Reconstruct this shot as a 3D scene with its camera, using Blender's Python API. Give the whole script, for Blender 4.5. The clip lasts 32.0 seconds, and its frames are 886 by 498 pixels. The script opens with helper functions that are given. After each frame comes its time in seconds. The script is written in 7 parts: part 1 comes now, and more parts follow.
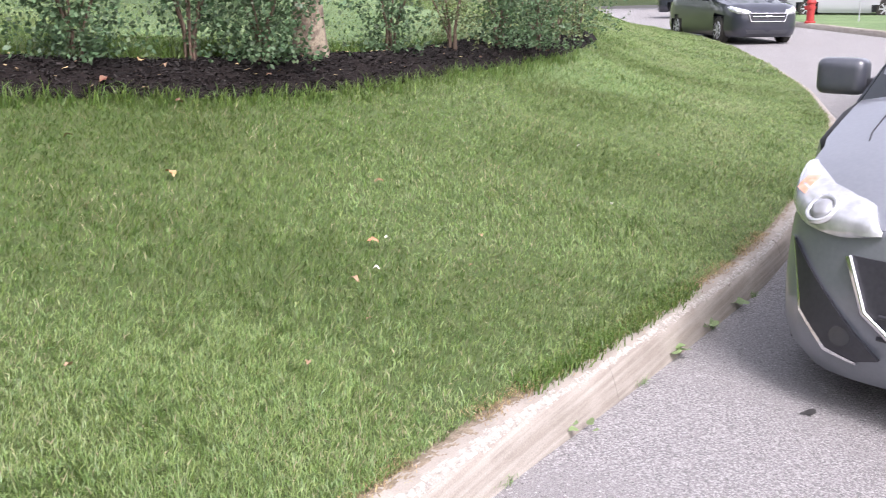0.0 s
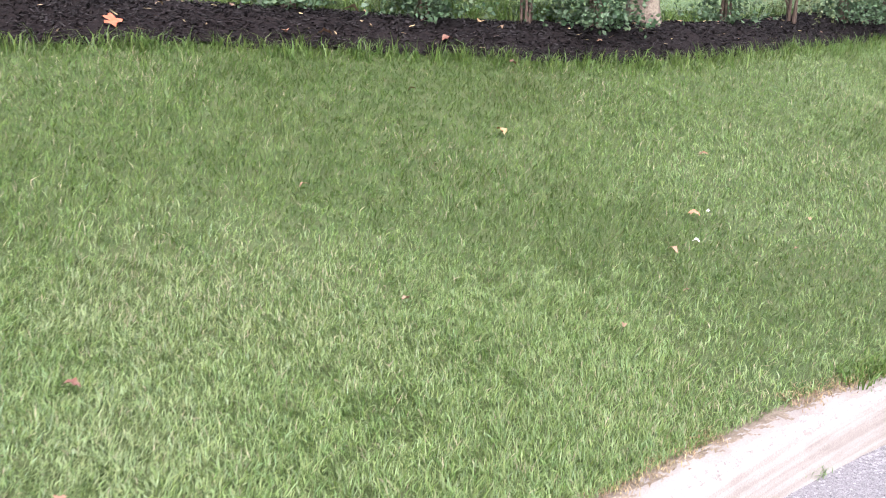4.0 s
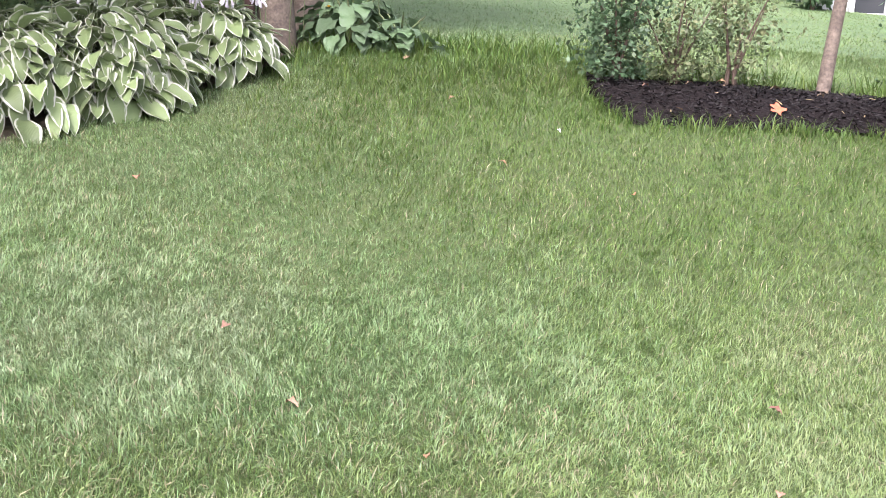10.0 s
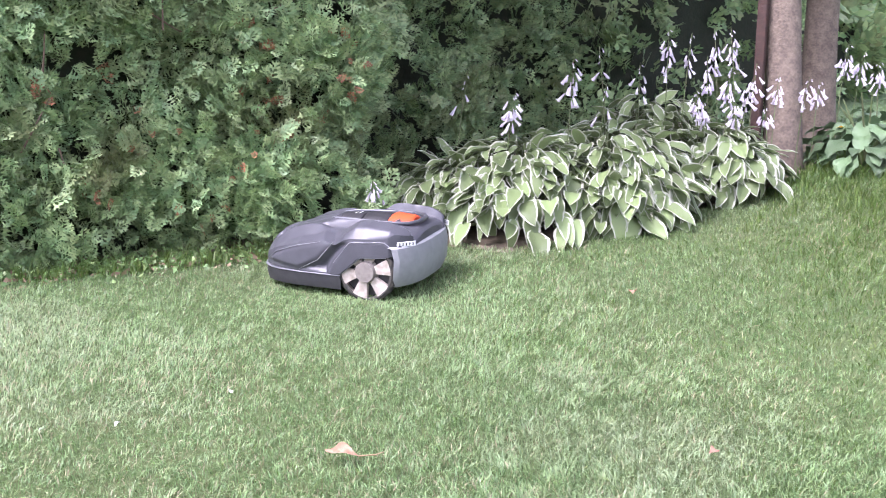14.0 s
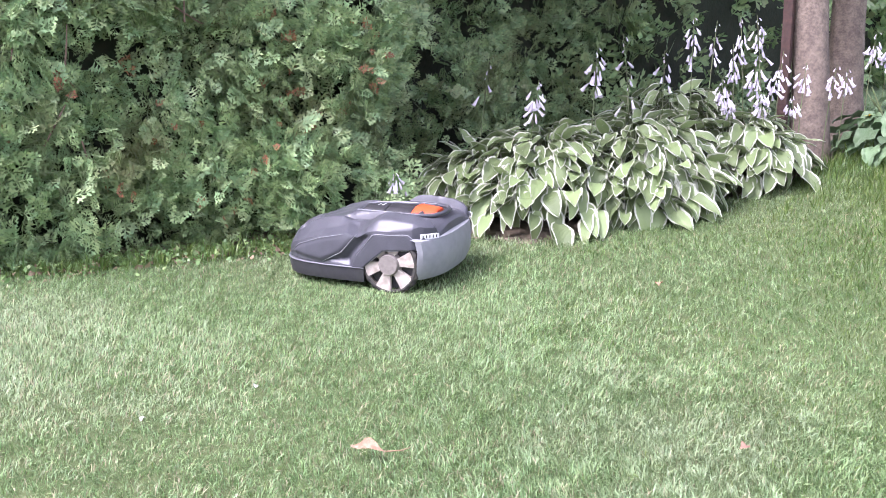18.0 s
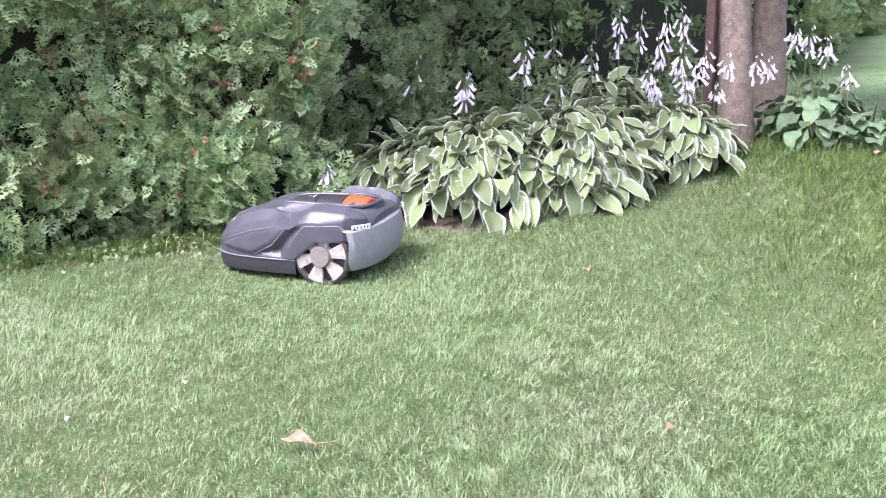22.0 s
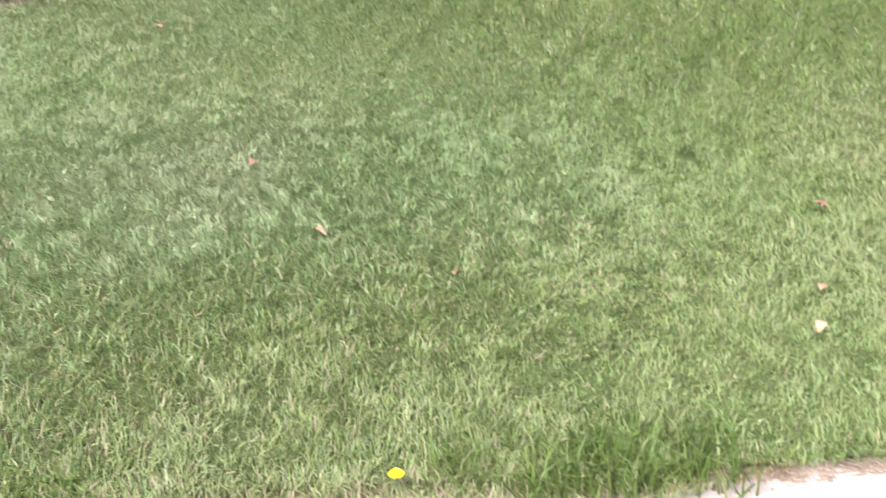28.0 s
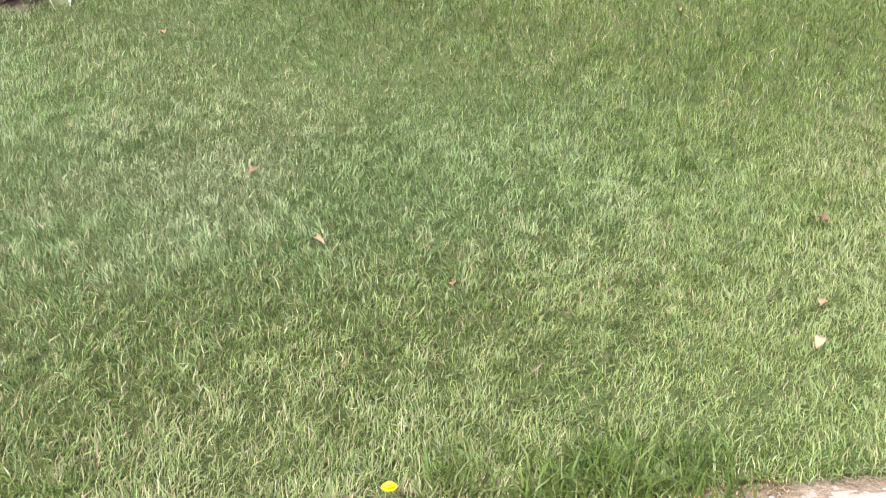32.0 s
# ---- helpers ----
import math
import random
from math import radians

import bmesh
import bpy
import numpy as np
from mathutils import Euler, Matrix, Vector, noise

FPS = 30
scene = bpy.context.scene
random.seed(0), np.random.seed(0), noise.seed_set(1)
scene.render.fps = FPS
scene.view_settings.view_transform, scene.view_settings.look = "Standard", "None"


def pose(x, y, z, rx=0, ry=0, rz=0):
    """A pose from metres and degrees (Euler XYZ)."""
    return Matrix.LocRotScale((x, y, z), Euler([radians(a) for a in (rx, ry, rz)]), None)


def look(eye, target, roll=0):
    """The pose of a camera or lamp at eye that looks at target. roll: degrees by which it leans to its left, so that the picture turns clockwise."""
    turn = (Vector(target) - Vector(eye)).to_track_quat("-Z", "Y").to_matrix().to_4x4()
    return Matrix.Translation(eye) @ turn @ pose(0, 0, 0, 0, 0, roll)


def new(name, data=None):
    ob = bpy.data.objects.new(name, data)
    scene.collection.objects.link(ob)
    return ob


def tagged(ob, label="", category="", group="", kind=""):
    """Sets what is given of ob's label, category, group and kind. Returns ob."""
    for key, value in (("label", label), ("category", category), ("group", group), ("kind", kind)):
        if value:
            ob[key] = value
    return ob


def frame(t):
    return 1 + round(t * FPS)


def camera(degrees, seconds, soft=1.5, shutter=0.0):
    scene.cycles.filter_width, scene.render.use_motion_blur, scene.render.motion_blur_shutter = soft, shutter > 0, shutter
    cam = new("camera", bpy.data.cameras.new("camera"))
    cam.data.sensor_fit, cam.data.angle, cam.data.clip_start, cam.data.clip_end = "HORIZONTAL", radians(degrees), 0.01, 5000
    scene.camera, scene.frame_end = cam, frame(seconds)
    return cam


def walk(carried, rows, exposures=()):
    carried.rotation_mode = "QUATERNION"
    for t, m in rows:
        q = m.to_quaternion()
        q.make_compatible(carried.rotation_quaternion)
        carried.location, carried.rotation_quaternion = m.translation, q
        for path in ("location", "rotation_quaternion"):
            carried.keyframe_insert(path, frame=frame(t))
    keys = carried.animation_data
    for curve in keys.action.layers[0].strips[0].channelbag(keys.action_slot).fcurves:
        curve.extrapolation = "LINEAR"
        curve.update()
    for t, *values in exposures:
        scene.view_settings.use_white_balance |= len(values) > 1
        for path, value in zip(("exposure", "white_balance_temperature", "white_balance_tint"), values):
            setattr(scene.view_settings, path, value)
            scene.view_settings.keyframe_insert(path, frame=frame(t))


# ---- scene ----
cam = camera(48.57, 32.0, soft=0.8, shutter=0.4)
PATH = [
    (0, pose(0.807, 0.010, 1.129, 75.60, 0.13, -43.04)),
    (0.5, pose(0.802, 0.019, 1.124, 74.84, -0.25, -40.65)),
    (1, pose(0.799, 0.027, 1.132, 74.22, -0.33, -39.07)),
    (1.5, pose(0.791, 0.044, 1.123, 74.84, -0.60, -36.73)),
    (2, pose(0.776, 0.051, 1.126, 74.19, -1.07, -33.74)),
    (2.5, pose(0.771, 0.049, 1.125, 73.56, -1.10, -32.51)),
    (3, pose(0.756, 0.062, 1.121, 73.62, -1.23, -29.58)),
    (3.5, pose(0.754, 0.068, 1.117, 74.05, -0.92, -26.74)),
    (5.5, pose(0.409, -0.343, 1.158, 72.07, -2.63, -19.65)),
    (6, pose(0.395, -0.338, 1.153, 71.98, -3.14, -16.45)),
    (6.5, pose(0.378, -0.351, 1.160, 71.98, -3.22, -14.22)),
    (7, pose(0.343, -0.377, 1.176, 73.33, -2.76, -10.53)),
    (7.5, pose(0.320, -0.396, 1.180, 74.67, -2.69, -6.98)),
    (8, pose(0.304, -0.396, 1.179, 75.49, -2.67, -4.35)),
    (8.5, pose(0.281, -0.399, 1.181, 76.10, -2.40, -1.36)),
    (9, pose(0.260, -0.411, 1.185, 77.88, -2.09, 2.53)),
    (9.5, pose(0.257, -0.408, 1.178, 78.01, -1.96, 7.04)),
    (10, pose(0.265, -0.395, 1.174, 77.49, -1.74, 7.69)),
    (10.5, pose(0.258, -0.385, 1.181, 78.51, -0.84, 8.59)),
    (11, pose(0.244, -0.368, 1.177, 79.36, -0.90, 10.90)),
    (11.5, pose(0.225, -0.359, 1.190, 81.66, -0.97, 12.44)),
    (12, pose(0.191, -0.370, 1.181, 82.82, -1.60, 18.18)),
    (12.5, pose(0.183, -0.377, 1.180, 83.13, -1.80, 24.57)),
    (13, pose(0.214, -0.377, 1.185, 84.75, -1.03, 27.16)),
    (13.5, pose(0.221, -0.386, 1.172, 84.56, -0.86, 32.48)),
    (14, pose(0.221, -0.391, 1.172, 83.52, -1.71, 35.68)),
    (14.5, pose(0.215, -0.388, 1.168, 84.35, -1.63, 36.87)),
    (16.5, pose(0.168, -0.391, 1.178, 84.38, -1.78, 39.02)),
    (17, pose(0.181, -0.392, 1.181, 84.80, -1.46, 38.76)),
    (17.5, pose(0.188, -0.383, 1.178, 83.40, -1.20, 37.23)),
    (18, pose(0.191, -0.376, 1.178, 82.89, -1.40, 36.81)),
    (18.5, pose(0.198, -0.371, 1.179, 82.94, -0.90, 34.79)),
    (19, pose(0.198, -0.372, 1.178, 82.80, -1.03, 34.92)),
    (19.5, pose(0.194, -0.374, 1.178, 83.08, -1.39, 35.52)),
    (20, pose(0.197, -0.378, 1.179, 83.21, -1.28, 35.31)),
    (20.5, pose(0.200, -0.382, 1.177, 83.25, -1.27, 35.52)),
    (21, pose(0.204, -0.378, 1.178, 82.95, -1.40, 35.51)),
    (21.5, pose(0.211, -0.371, 1.178, 82.20, -1.04, 34.81)),
    (22, pose(0.221, -0.364, 1.181, 82.34, -0.65, 33.16)),
    (22.5, pose(0.224, -0.371, 1.178, 81.97, -0.19, 31.39)),
    (23, pose(0.224, -0.372, 1.180, 81.71, -0.38, 31.10)),
    (23.5, pose(0.234, -0.371, 1.177, 80.96, 0.01, 30.64)),
    (24, pose(0.253, -0.373, 1.177, 80.02, 0.60, 28.75)),
    (24.5, pose(0.267, -0.366, 1.163, 79.10, 1.05, 27.43)),
    (26.5, pose(0.310, -0.346, 1.146, 74.28, 2.36, 21.49)),
    (27, pose(0.322, -0.343, 1.136, 72.71, 2.81, 18.94)),
    (27.5, pose(0.332, -0.348, 1.127, 70.92, 3.28, 15.11)),
    (28, pose(0.362, -0.337, 1.090, 68.57, 3.61, 10.26)),
    (28.5, pose(0.395, -0.337, 1.091, 65.29, 4.63, 6.27)),
    (29, pose(0.410, -0.331, 1.081, 63.33, 4.75, 2.34)),
    (29.5, pose(0.420, -0.330, 1.080, 62.41, 4.85, -0.43)),
    (30, pose(0.407, -0.331, 1.084, 63.09, 4.33, 1.14)),
    (30.5, pose(0.394, -0.333, 1.091, 64.82, 3.72, 3.44)),
    (31, pose(0.391, -0.332, 1.103, 67.07, 3.36, 5.42)),
    (31.5, pose(0.384, -0.329, 1.098, 67.68, 3.32, 9.20)),
    (32, pose(0.375, -0.324, 1.095, 68.97, 3.16, 10.76)),
]
walk(cam, PATH, exposures=((0, 1.5, 6400, 22), (1, 1.62, 6200, 23), (3.5, 1.71, 6130, 24), (6, 1.72, 6130, 23), (7.5, 1.85, 6200, 23), (9, 1.93, 6270, 24), (11, 1.98, 6070, 29), (13, 2.18, 5820, 33), (24, 2.24, 5820, 33), (28, 1.87, 6500, 26), (29, 1.46, 6300, 20), (29.6, 1.30, 6150, 18), (31, 1.62, 6450, 19), (32, 1.72, 6750, 22)))

# ---- world and sun: bright overcast ----
world = bpy.data.worlds.new("overcast_sky")
scene.world = world
world.use_nodes = True
wn = world.node_tree
wn.nodes.clear()
sky = wn.nodes.new("ShaderNodeTexSky")
sky.sky_type, sky.sun_disc = "NISHITA", False
sky.sun_elevation, sky.sun_rotation = radians(52), radians(200)
sky.air_density, sky.dust_density, sky.ozone_density = 1.0, 3.0, 1.0
hsv = wn.nodes.new("ShaderNodeHueSaturation")
hsv.inputs["Saturation"].default_value = 0.35
bg = wn.nodes.new("ShaderNodeBackground")
bg.inputs["Strength"].default_value = 0.15
wo = wn.nodes.new("ShaderNodeOutputWorld")
wn.links.new(sky.outputs[0], hsv.inputs["Color"])
wn.links.new(hsv.outputs[0], bg.inputs["Color"])
wn.links.new(bg.outputs[0], wo.inputs["Surface"])
sun = new("sun", bpy.data.lights.new("sun", "SUN"))
sun.data.energy, sun.data.angle, sun.data.color = 1.5, radians(25), (1.0, 0.97, 0.92)
sun.matrix_world = look((-4, -11, 15), (0, 0, 0))
scene.view_settings.exposure = 0.9

# ---- materials ----
def mat(name, base, rough=0.7, metal=0.0, second=None, scale=8.0, detail=6.0, lo=0.35, hi=0.65, fine=0.0, fine_scale=120.0,
        bump=0.0, bump_scale=80.0, vary=0.0, island=False, translucent=0.0, coat=0.0, spec=0.5, third=None, third_scale=1.5, streak=None):
    """A surface of one or more colours mixed by noise, with grain, relief and a change from piece to piece."""
    m = bpy.data.materials.new(name)
    m.use_nodes = True
    nt = m.node_tree
    N, L = nt.nodes, nt.links
    bs = N["Principled BSDF"]
    bs.inputs["Roughness"].default_value, bs.inputs["Metallic"].default_value = rough, metal
    bs.inputs["Specular IOR Level"].default_value = spec
    bs.inputs["Coat Weight"].default_value = coat
    bs.inputs["Coat Roughness"].default_value = 0.08
    geo = N.new("ShaderNodeNewGeometry")
    rgb = N.new("ShaderNodeRGB")
    rgb.outputs[0].default_value = (*base, 1)
    col = rgb.outputs[0]

    def mixed(a, b, fac):
        mx = N.new("ShaderNodeMix")
        mx.data_type = "RGBA"
        L.new(fac, mx.inputs[0])
        L.new(a, mx.inputs[6])
        if isinstance(b, tuple):
            mx.inputs[7].default_value = (*b, 1)
        else:
            L.new(b, mx.inputs[7])
        return mx.outputs[2]

    def noisy(sc, det, a, b):
        nz = N.new("ShaderNodeTexNoise")
        nz.inputs["Scale"].default_value, nz.inputs["Detail"].default_value = sc, det
        L.new(geo.outputs["Position"], nz.inputs["Vector"])
        mr = N.new("ShaderNodeMapRange")
        mr.inputs[1].default_value, mr.inputs[2].default_value = a, b
        L.new(nz.outputs[0], mr.inputs[0])
        return mr.outputs[0]

    if second:
        col = mixed(col, second, noisy(scale, detail, lo, hi))
    if third:
        col = mixed(col, third, noisy(third_scale, 3.0, 0.5, 0.72))
    if streak:
        # long level smears of dirt
        mp = N.new("ShaderNodeVectorMath")
        mp.operation = "MULTIPLY"
        mp.inputs[1].default_value = (1.1, 1.1, 38.0)
        L.new(geo.outputs["Position"], mp.inputs[0])
        nz = N.new("ShaderNodeTexNoise")
        nz.inputs["Scale"].default_value, nz.inputs["Detail"].default_value = 1.6, 5.0
        L.new(mp.outputs[0], nz.inputs["Vector"])
        mr = N.new("ShaderNodeMapRange")
        mr.inputs[1].default_value, mr.inputs[2].default_value = 0.42, 0.68
        mr.inputs[4].default_value = 0.5
        L.new(nz.outputs[0], mr.inputs[0])
        col = mixed(col, streak, mr.outputs[0])
    if fine:
        hs = N.new("ShaderNodeHueSaturation")
        mr = N.new("ShaderNodeMapRange")
        mr.inputs[3].default_value, mr.inputs[4].default_value = 1 - fine, 1 + fine
        L.new(noisy(fine_scale, 3.0, 0.3, 0.7), mr.inputs[0])
        L.new(mr.outputs[0], hs.inputs["Value"])
        L.new(col, hs.inputs["Color"])
        col = hs.outputs[0]
    if vary:
        hs = N.new("ShaderNodeHueSaturation")
        if island:
            rnd = geo.outputs["Random Per Island"]
        else:
            oi = N.new("ShaderNodeObjectInfo")
            rnd = oi.outputs["Random"]
        mr = N.new("ShaderNodeMapRange")
        mr.inputs[3].default_value, mr.inputs[4].default_value = 1 - vary, 1 + vary
        L.new(rnd, mr.inputs[0])
        L.new(mr.outputs[0], hs.inputs["Value"])
        mh = N.new("ShaderNodeMapRange")
        mh.inputs[3].default_value, mh.inputs[4].default_value = 0.5 - vary * 0.06, 0.5 + vary * 0.06
        wrap = N.new("ShaderNodeMath")
        wrap.operation = "PINGPONG"
        wrap.inputs[1].default_value = 0.13
        L.new(rnd, wrap.inputs[0])
        mh.inputs[2].default_value = 0.13
        L.new(wrap.outputs[0], mh.inputs[0])
        L.new(mh.outputs[0], hs.inputs["Hue"])
        L.new(col, hs.inputs["Color"])
        col = hs.outputs[0]
    L.new(col, bs.inputs["Base Color"])
    if bump:
        nz = N.new("ShaderNodeTexNoise")
        nz.inputs["Scale"].default_value, nz.inputs["Detail"].default_value = bump_scale, 5.0
        L.new(geo.outputs["Position"], nz.inputs["Vector"])
        bp = N.new("ShaderNodeBump")
        bp.inputs["Strength"].default_value, bp.inputs["Distance"].default_value = min(1.0, bump), 0.01
        L.new(nz.outputs[0], bp.inputs["Height"])
        L.new(bp.outputs[0], bs.inputs["Normal"])
    if translucent:
        tr = N.new("ShaderNodeBsdfTranslucent")
        L.new(col, tr.inputs["Color"])
        ms = N.new("ShaderNodeMixShader")
        ms.inputs[0].default_value = translucent
        L.new(bs.outputs[0], ms.inputs[1])
        L.new(tr.outputs[0], ms.inputs[2])
        L.new(ms.outputs[0], N["Material Output"].inputs["Surface"])
    return m


M_GRASS = mat("grass_blades", (0.212, 0.312, 0.134), 0.40, second=(0.168, 0.262, 0.102), scale=8.5, vary=0.34, island=True,
              translucent=0.3, third=(0.268, 0.345, 0.180), third_scale=1.3, spec=0.5)
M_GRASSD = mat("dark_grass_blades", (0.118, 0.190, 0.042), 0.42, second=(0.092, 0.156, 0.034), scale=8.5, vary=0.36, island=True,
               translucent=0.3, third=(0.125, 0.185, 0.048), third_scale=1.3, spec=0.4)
M_GRASSY = mat("fresh_grass_blades", (0.208, 0.290, 0.101), 0.40, second=(0.167, 0.243, 0.077), scale=8.5, vary=0.34, island=True,
               translucent=0.3, third=(0.242, 0.308, 0.132), third_scale=1.3, spec=0.45)
M_STRAWY = mat("dried_grass_blades", (0.33, 0.32, 0.19), 0.6, second=(0.27, 0.235, 0.14), scale=20, vary=0.3, island=True, translucent=0.2)
M_SOIL = mat("lawn_soil", (0.048, 0.082, 0.020), 0.95, second=(0.074, 0.095, 0.032), scale=14, bump=0.6, bump_scale=90)
M_DIRT = mat("bare_soil", (0.19, 0.15, 0.105), 0.95, second=(0.10, 0.078, 0.055), scale=18, bump=0.7, bump_scale=60)
M_FARLAWN = mat("far_lawn", (0.095, 0.160, 0.058), 0.9, second=(0.132, 0.195, 0.083), scale=1.1, fine=0.35, fine_scale=34, bump=1.0, bump_scale=45,
                third=(0.085, 0.135, 0.050), third_scale=0.35)
M_MULCH = mat("mulch", (0.010, 0.008, 0.008), 0.95, second=(0.016, 0.012, 0.011), scale=40, bump=1.0, bump_scale=60, spec=0.15)
M_CHIP = mat("mulch_chip", (0.012, 0.010, 0.009), 0.9, second=(0.030, 0.027, 0.026), scale=30, vary=0.8, island=True, spec=0.25)
M_ASPHALT = mat("asphalt", (0.160, 0.155, 0.157), 0.9, second=(0.305, 0.298, 0.298), scale=105, detail=2, lo=0.40, hi=0.62, fine=0.40, fine_scale=260,
                bump=1.0, bump_scale=120, third=(0.21, 0.203, 0.204), third_scale=0.9)
M_KERB = mat("kerb_concrete", (0.285, 0.258, 0.225), 0.92, second=(0.225, 0.20, 0.172), scale=4, fine=0.16, fine_scale=260, bump=0.10, bump_scale=320,
             third=(0.205, 0.182, 0.155), third_scale=6, streak=(0.41, 0.385, 0.345))
M_KERBSOIL = mat("soil_on_the_kerb", (0.25, 0.205, 0.15), 0.95, second=(0.17, 0.135, 0.095), scale=30, fine=0.3, fine_scale=180, bump=0.9, bump_scale=90)
M_CHIPPED = mat("chipped_concrete", (0.43, 0.41, 0.38), 0.95, second=(0.26, 0.24, 0.21), scale=55, fine=0.3, fine_scale=200, bump=0.9, bump_scale=110)
M_STRAW = mat("dry_thatch", (0.36, 0.27, 0.15), 0.9, second=(0.25, 0.19, 0.10), scale=30, vary=0.5, island=True)
M_BARK = mat("bark", (0.200, 0.158, 0.120), 0.9, second=(0.125, 0.098, 0.076), scale=16, fine=0.25, fine_scale=70, bump=1.0, bump_scale=40)
M_BARKP = mat("mottled_bark", (0.17, 0.13, 0.10), 0.9, second=(0.28, 0.235, 0.17), scale=16, lo=0.5, hi=0.56, fine=0.2, fine_scale=90, bump=0.8, bump_scale=40)
M_HEDGE = mat("cedar_foliage", (0.205, 0.325, 0.145), 0.5, second=(0.325, 0.440, 0.195), scale=11, lo=0.42, hi=0.56, vary=0.22, island=True, translucent=0.25,
              third=(0.215, 0.240, 0.105), third_scale=2.6)
M_TWIG = mat("cedar_twig", (0.20, 0.135, 0.095), 0.9, second=(0.13, 0.09, 0.065), scale=40)
# near-black core: the shade inside the hedge put into colour
M_HEDGEIN = mat("hedge_shade_core", (0.012, 0.020, 0.008), 1.0, second=(0.022, 0.024, 0.012), scale=20, bump=0.8, bump_scale=40)

# ---- building helpers ----
rng = np.random.default_rng(7)


def mesh_of(name, verts, faces, material=None, smooth=False):
    me = bpy.data.meshes.new(name)
    me.from_pydata([tuple(v) for v in verts], [], faces)
    if material:
        for m in material if isinstance(material, (list, tuple)) else [material]:
            me.materials.append(m)
    if smooth:
        me.polygons.foreach_set("use_smooth", np.ones(len(me.polygons), bool))
    me.update()
    return me


def mesh_big(name, verts, quads, material, uv=None):
    """A mesh from arrays: verts (n, 3), faces (m, k) all with k corners."""
    me = bpy.data.meshes.new(name)
    verts, quads = np.asarray(verts, np.float32), np.asarray(quads, np.int32)
    k = quads.shape[1]
    me.vertices.add(len(verts))
    me.vertices.foreach_set("co", verts.ravel())
    me.loops.add(quads.size)
    me.loops.foreach_set("vertex_index", quads.ravel())
    me.polygons.add(len(quads))
    me.polygons.foreach_set("loop_start", np.arange(len(quads), dtype=np.int32) * k)
    me.polygons.foreach_set("use_smooth", np.ones(len(quads), bool))
    for m in material if isinstance(material, (list, tuple)) else [material]:
        me.materials.append(m)
    me.update(calc_edges=True)
    return me


def from_bm(name, bm, material, smooth=True):
    me = bpy.data.meshes.new(name)
    bm.to_mesh(me)
    bm.free()
    for m in material if isinstance(material, (list, tuple)) else [material]:
        me.materials.append(m)
    if smooth:
        me.polygons.foreach_set("use_smooth", np.ones(len(me.polygons), bool))
        me.set_sharp_from_angle(angle=radians(38))
    return me


def part(name, data, parent, label="", m=None, kind=""):
    """Links a mesh as one object under a thing or under a part."""
    ob = new(name, data)
    ob.parent = parent
    if m is not None:
        ob.matrix_basis = m
    return tagged(ob, label, kind=kind)


def box_bm(sx, sy, sz, bevel=0.0, seg=2, at=(0, 0, 0), bm=None, rot=None):
    own = bm is None
    b = bmesh.new()
    bmesh.ops.create_cube(b, size=1.0)
    for v in b.verts:
        v.co = Vector((v.co.x * sx, v.co.y * sy, v.co.z * sz))
    if bevel:
        bmesh.ops.bevel(b, geom=list(b.edges), offset=bevel, segments=seg, profile=0.6, affect="EDGES")
    for v in b.verts:
        v.co = ((rot @ v.co) if rot else v.co) + Vector(at)
    if own:
        return b
    tmp = bpy.data.meshes.new("tmp")
    b.to_mesh(tmp)
    b.free()
    bm.from_mesh(tmp)
    bpy.data.meshes.remove(tmp)
    return bm


def tube_arrays(points, radii, n=10, wob=0.0, seed=0):
    """Vertices and quads of a tapered tube along points."""
    r = np.random.default_rng(seed)
    P = np.asarray(points, float)
    vs, fs = [], []
    for i, p in enumerate(P):
        d = P[min(i + 1, len(P) - 1)] - P[max(i - 1, 0)]
        d = Vector(d).normalized()
        a = d.orthogonal().normalized() if i == 0 else (a - d * a.dot(d)).normalized()
        b = d.cross(a)
        for j in range(n):
            t = 2 * math.pi * j / n
            k = radii[i] * (1 + wob * r.uniform(-1, 1))
            vs.append(tuple(Vector(p) + (a * math.cos(t) + b * math.sin(t)) * k))
    for i in range(len(P) - 1):
        for j in range(n):
            fs.append((i * n + j, i * n + (j + 1) % n, (i + 1) * n + (j + 1) % n, (i + 1) * n + j))
    return vs, fs


# ---- the lie of the land ----
KX = np.array([-40, -6, -0.25, 0.55, 1.15, 2.37, 3.18, 4.5, 5.55, 7.5, 9.6, 12, 15, 18, 21, 26, 34])
KY = np.array([-12, -0.95, 0.78, 0.985, 1.18, 1.60, 1.80, 2.16, 2.46, 3.15, 4.1, 5.6, 7.8, 10.2, 13, 18.6, 30])


def kerb_y(x):
    d = 0.35
    return sum(np.interp(np.asarray(x, float) + k * d, KX, KY) for k in (-1, -0.5, 0, 0.5, 1)) / 5


def road_z(x, y):
    x, y = np.asarray(x, float), np.asarray(y, float)
    along = 0.02 - 0.05 * np.minimum(x, 5.0) + 0.022 * np.clip(x - 5, 0, 40)
    off = np.clip(y - (0.86 + 0.29 * np.minimum(x, 12)), -1.2, 0.3)
    return np.maximum(along, -0.6) * np.where(x < -10, 0.6, 1) + 0.05 * off


def kerb_top(x):
    return road_z(x, kerb_y(x)) + 0.13


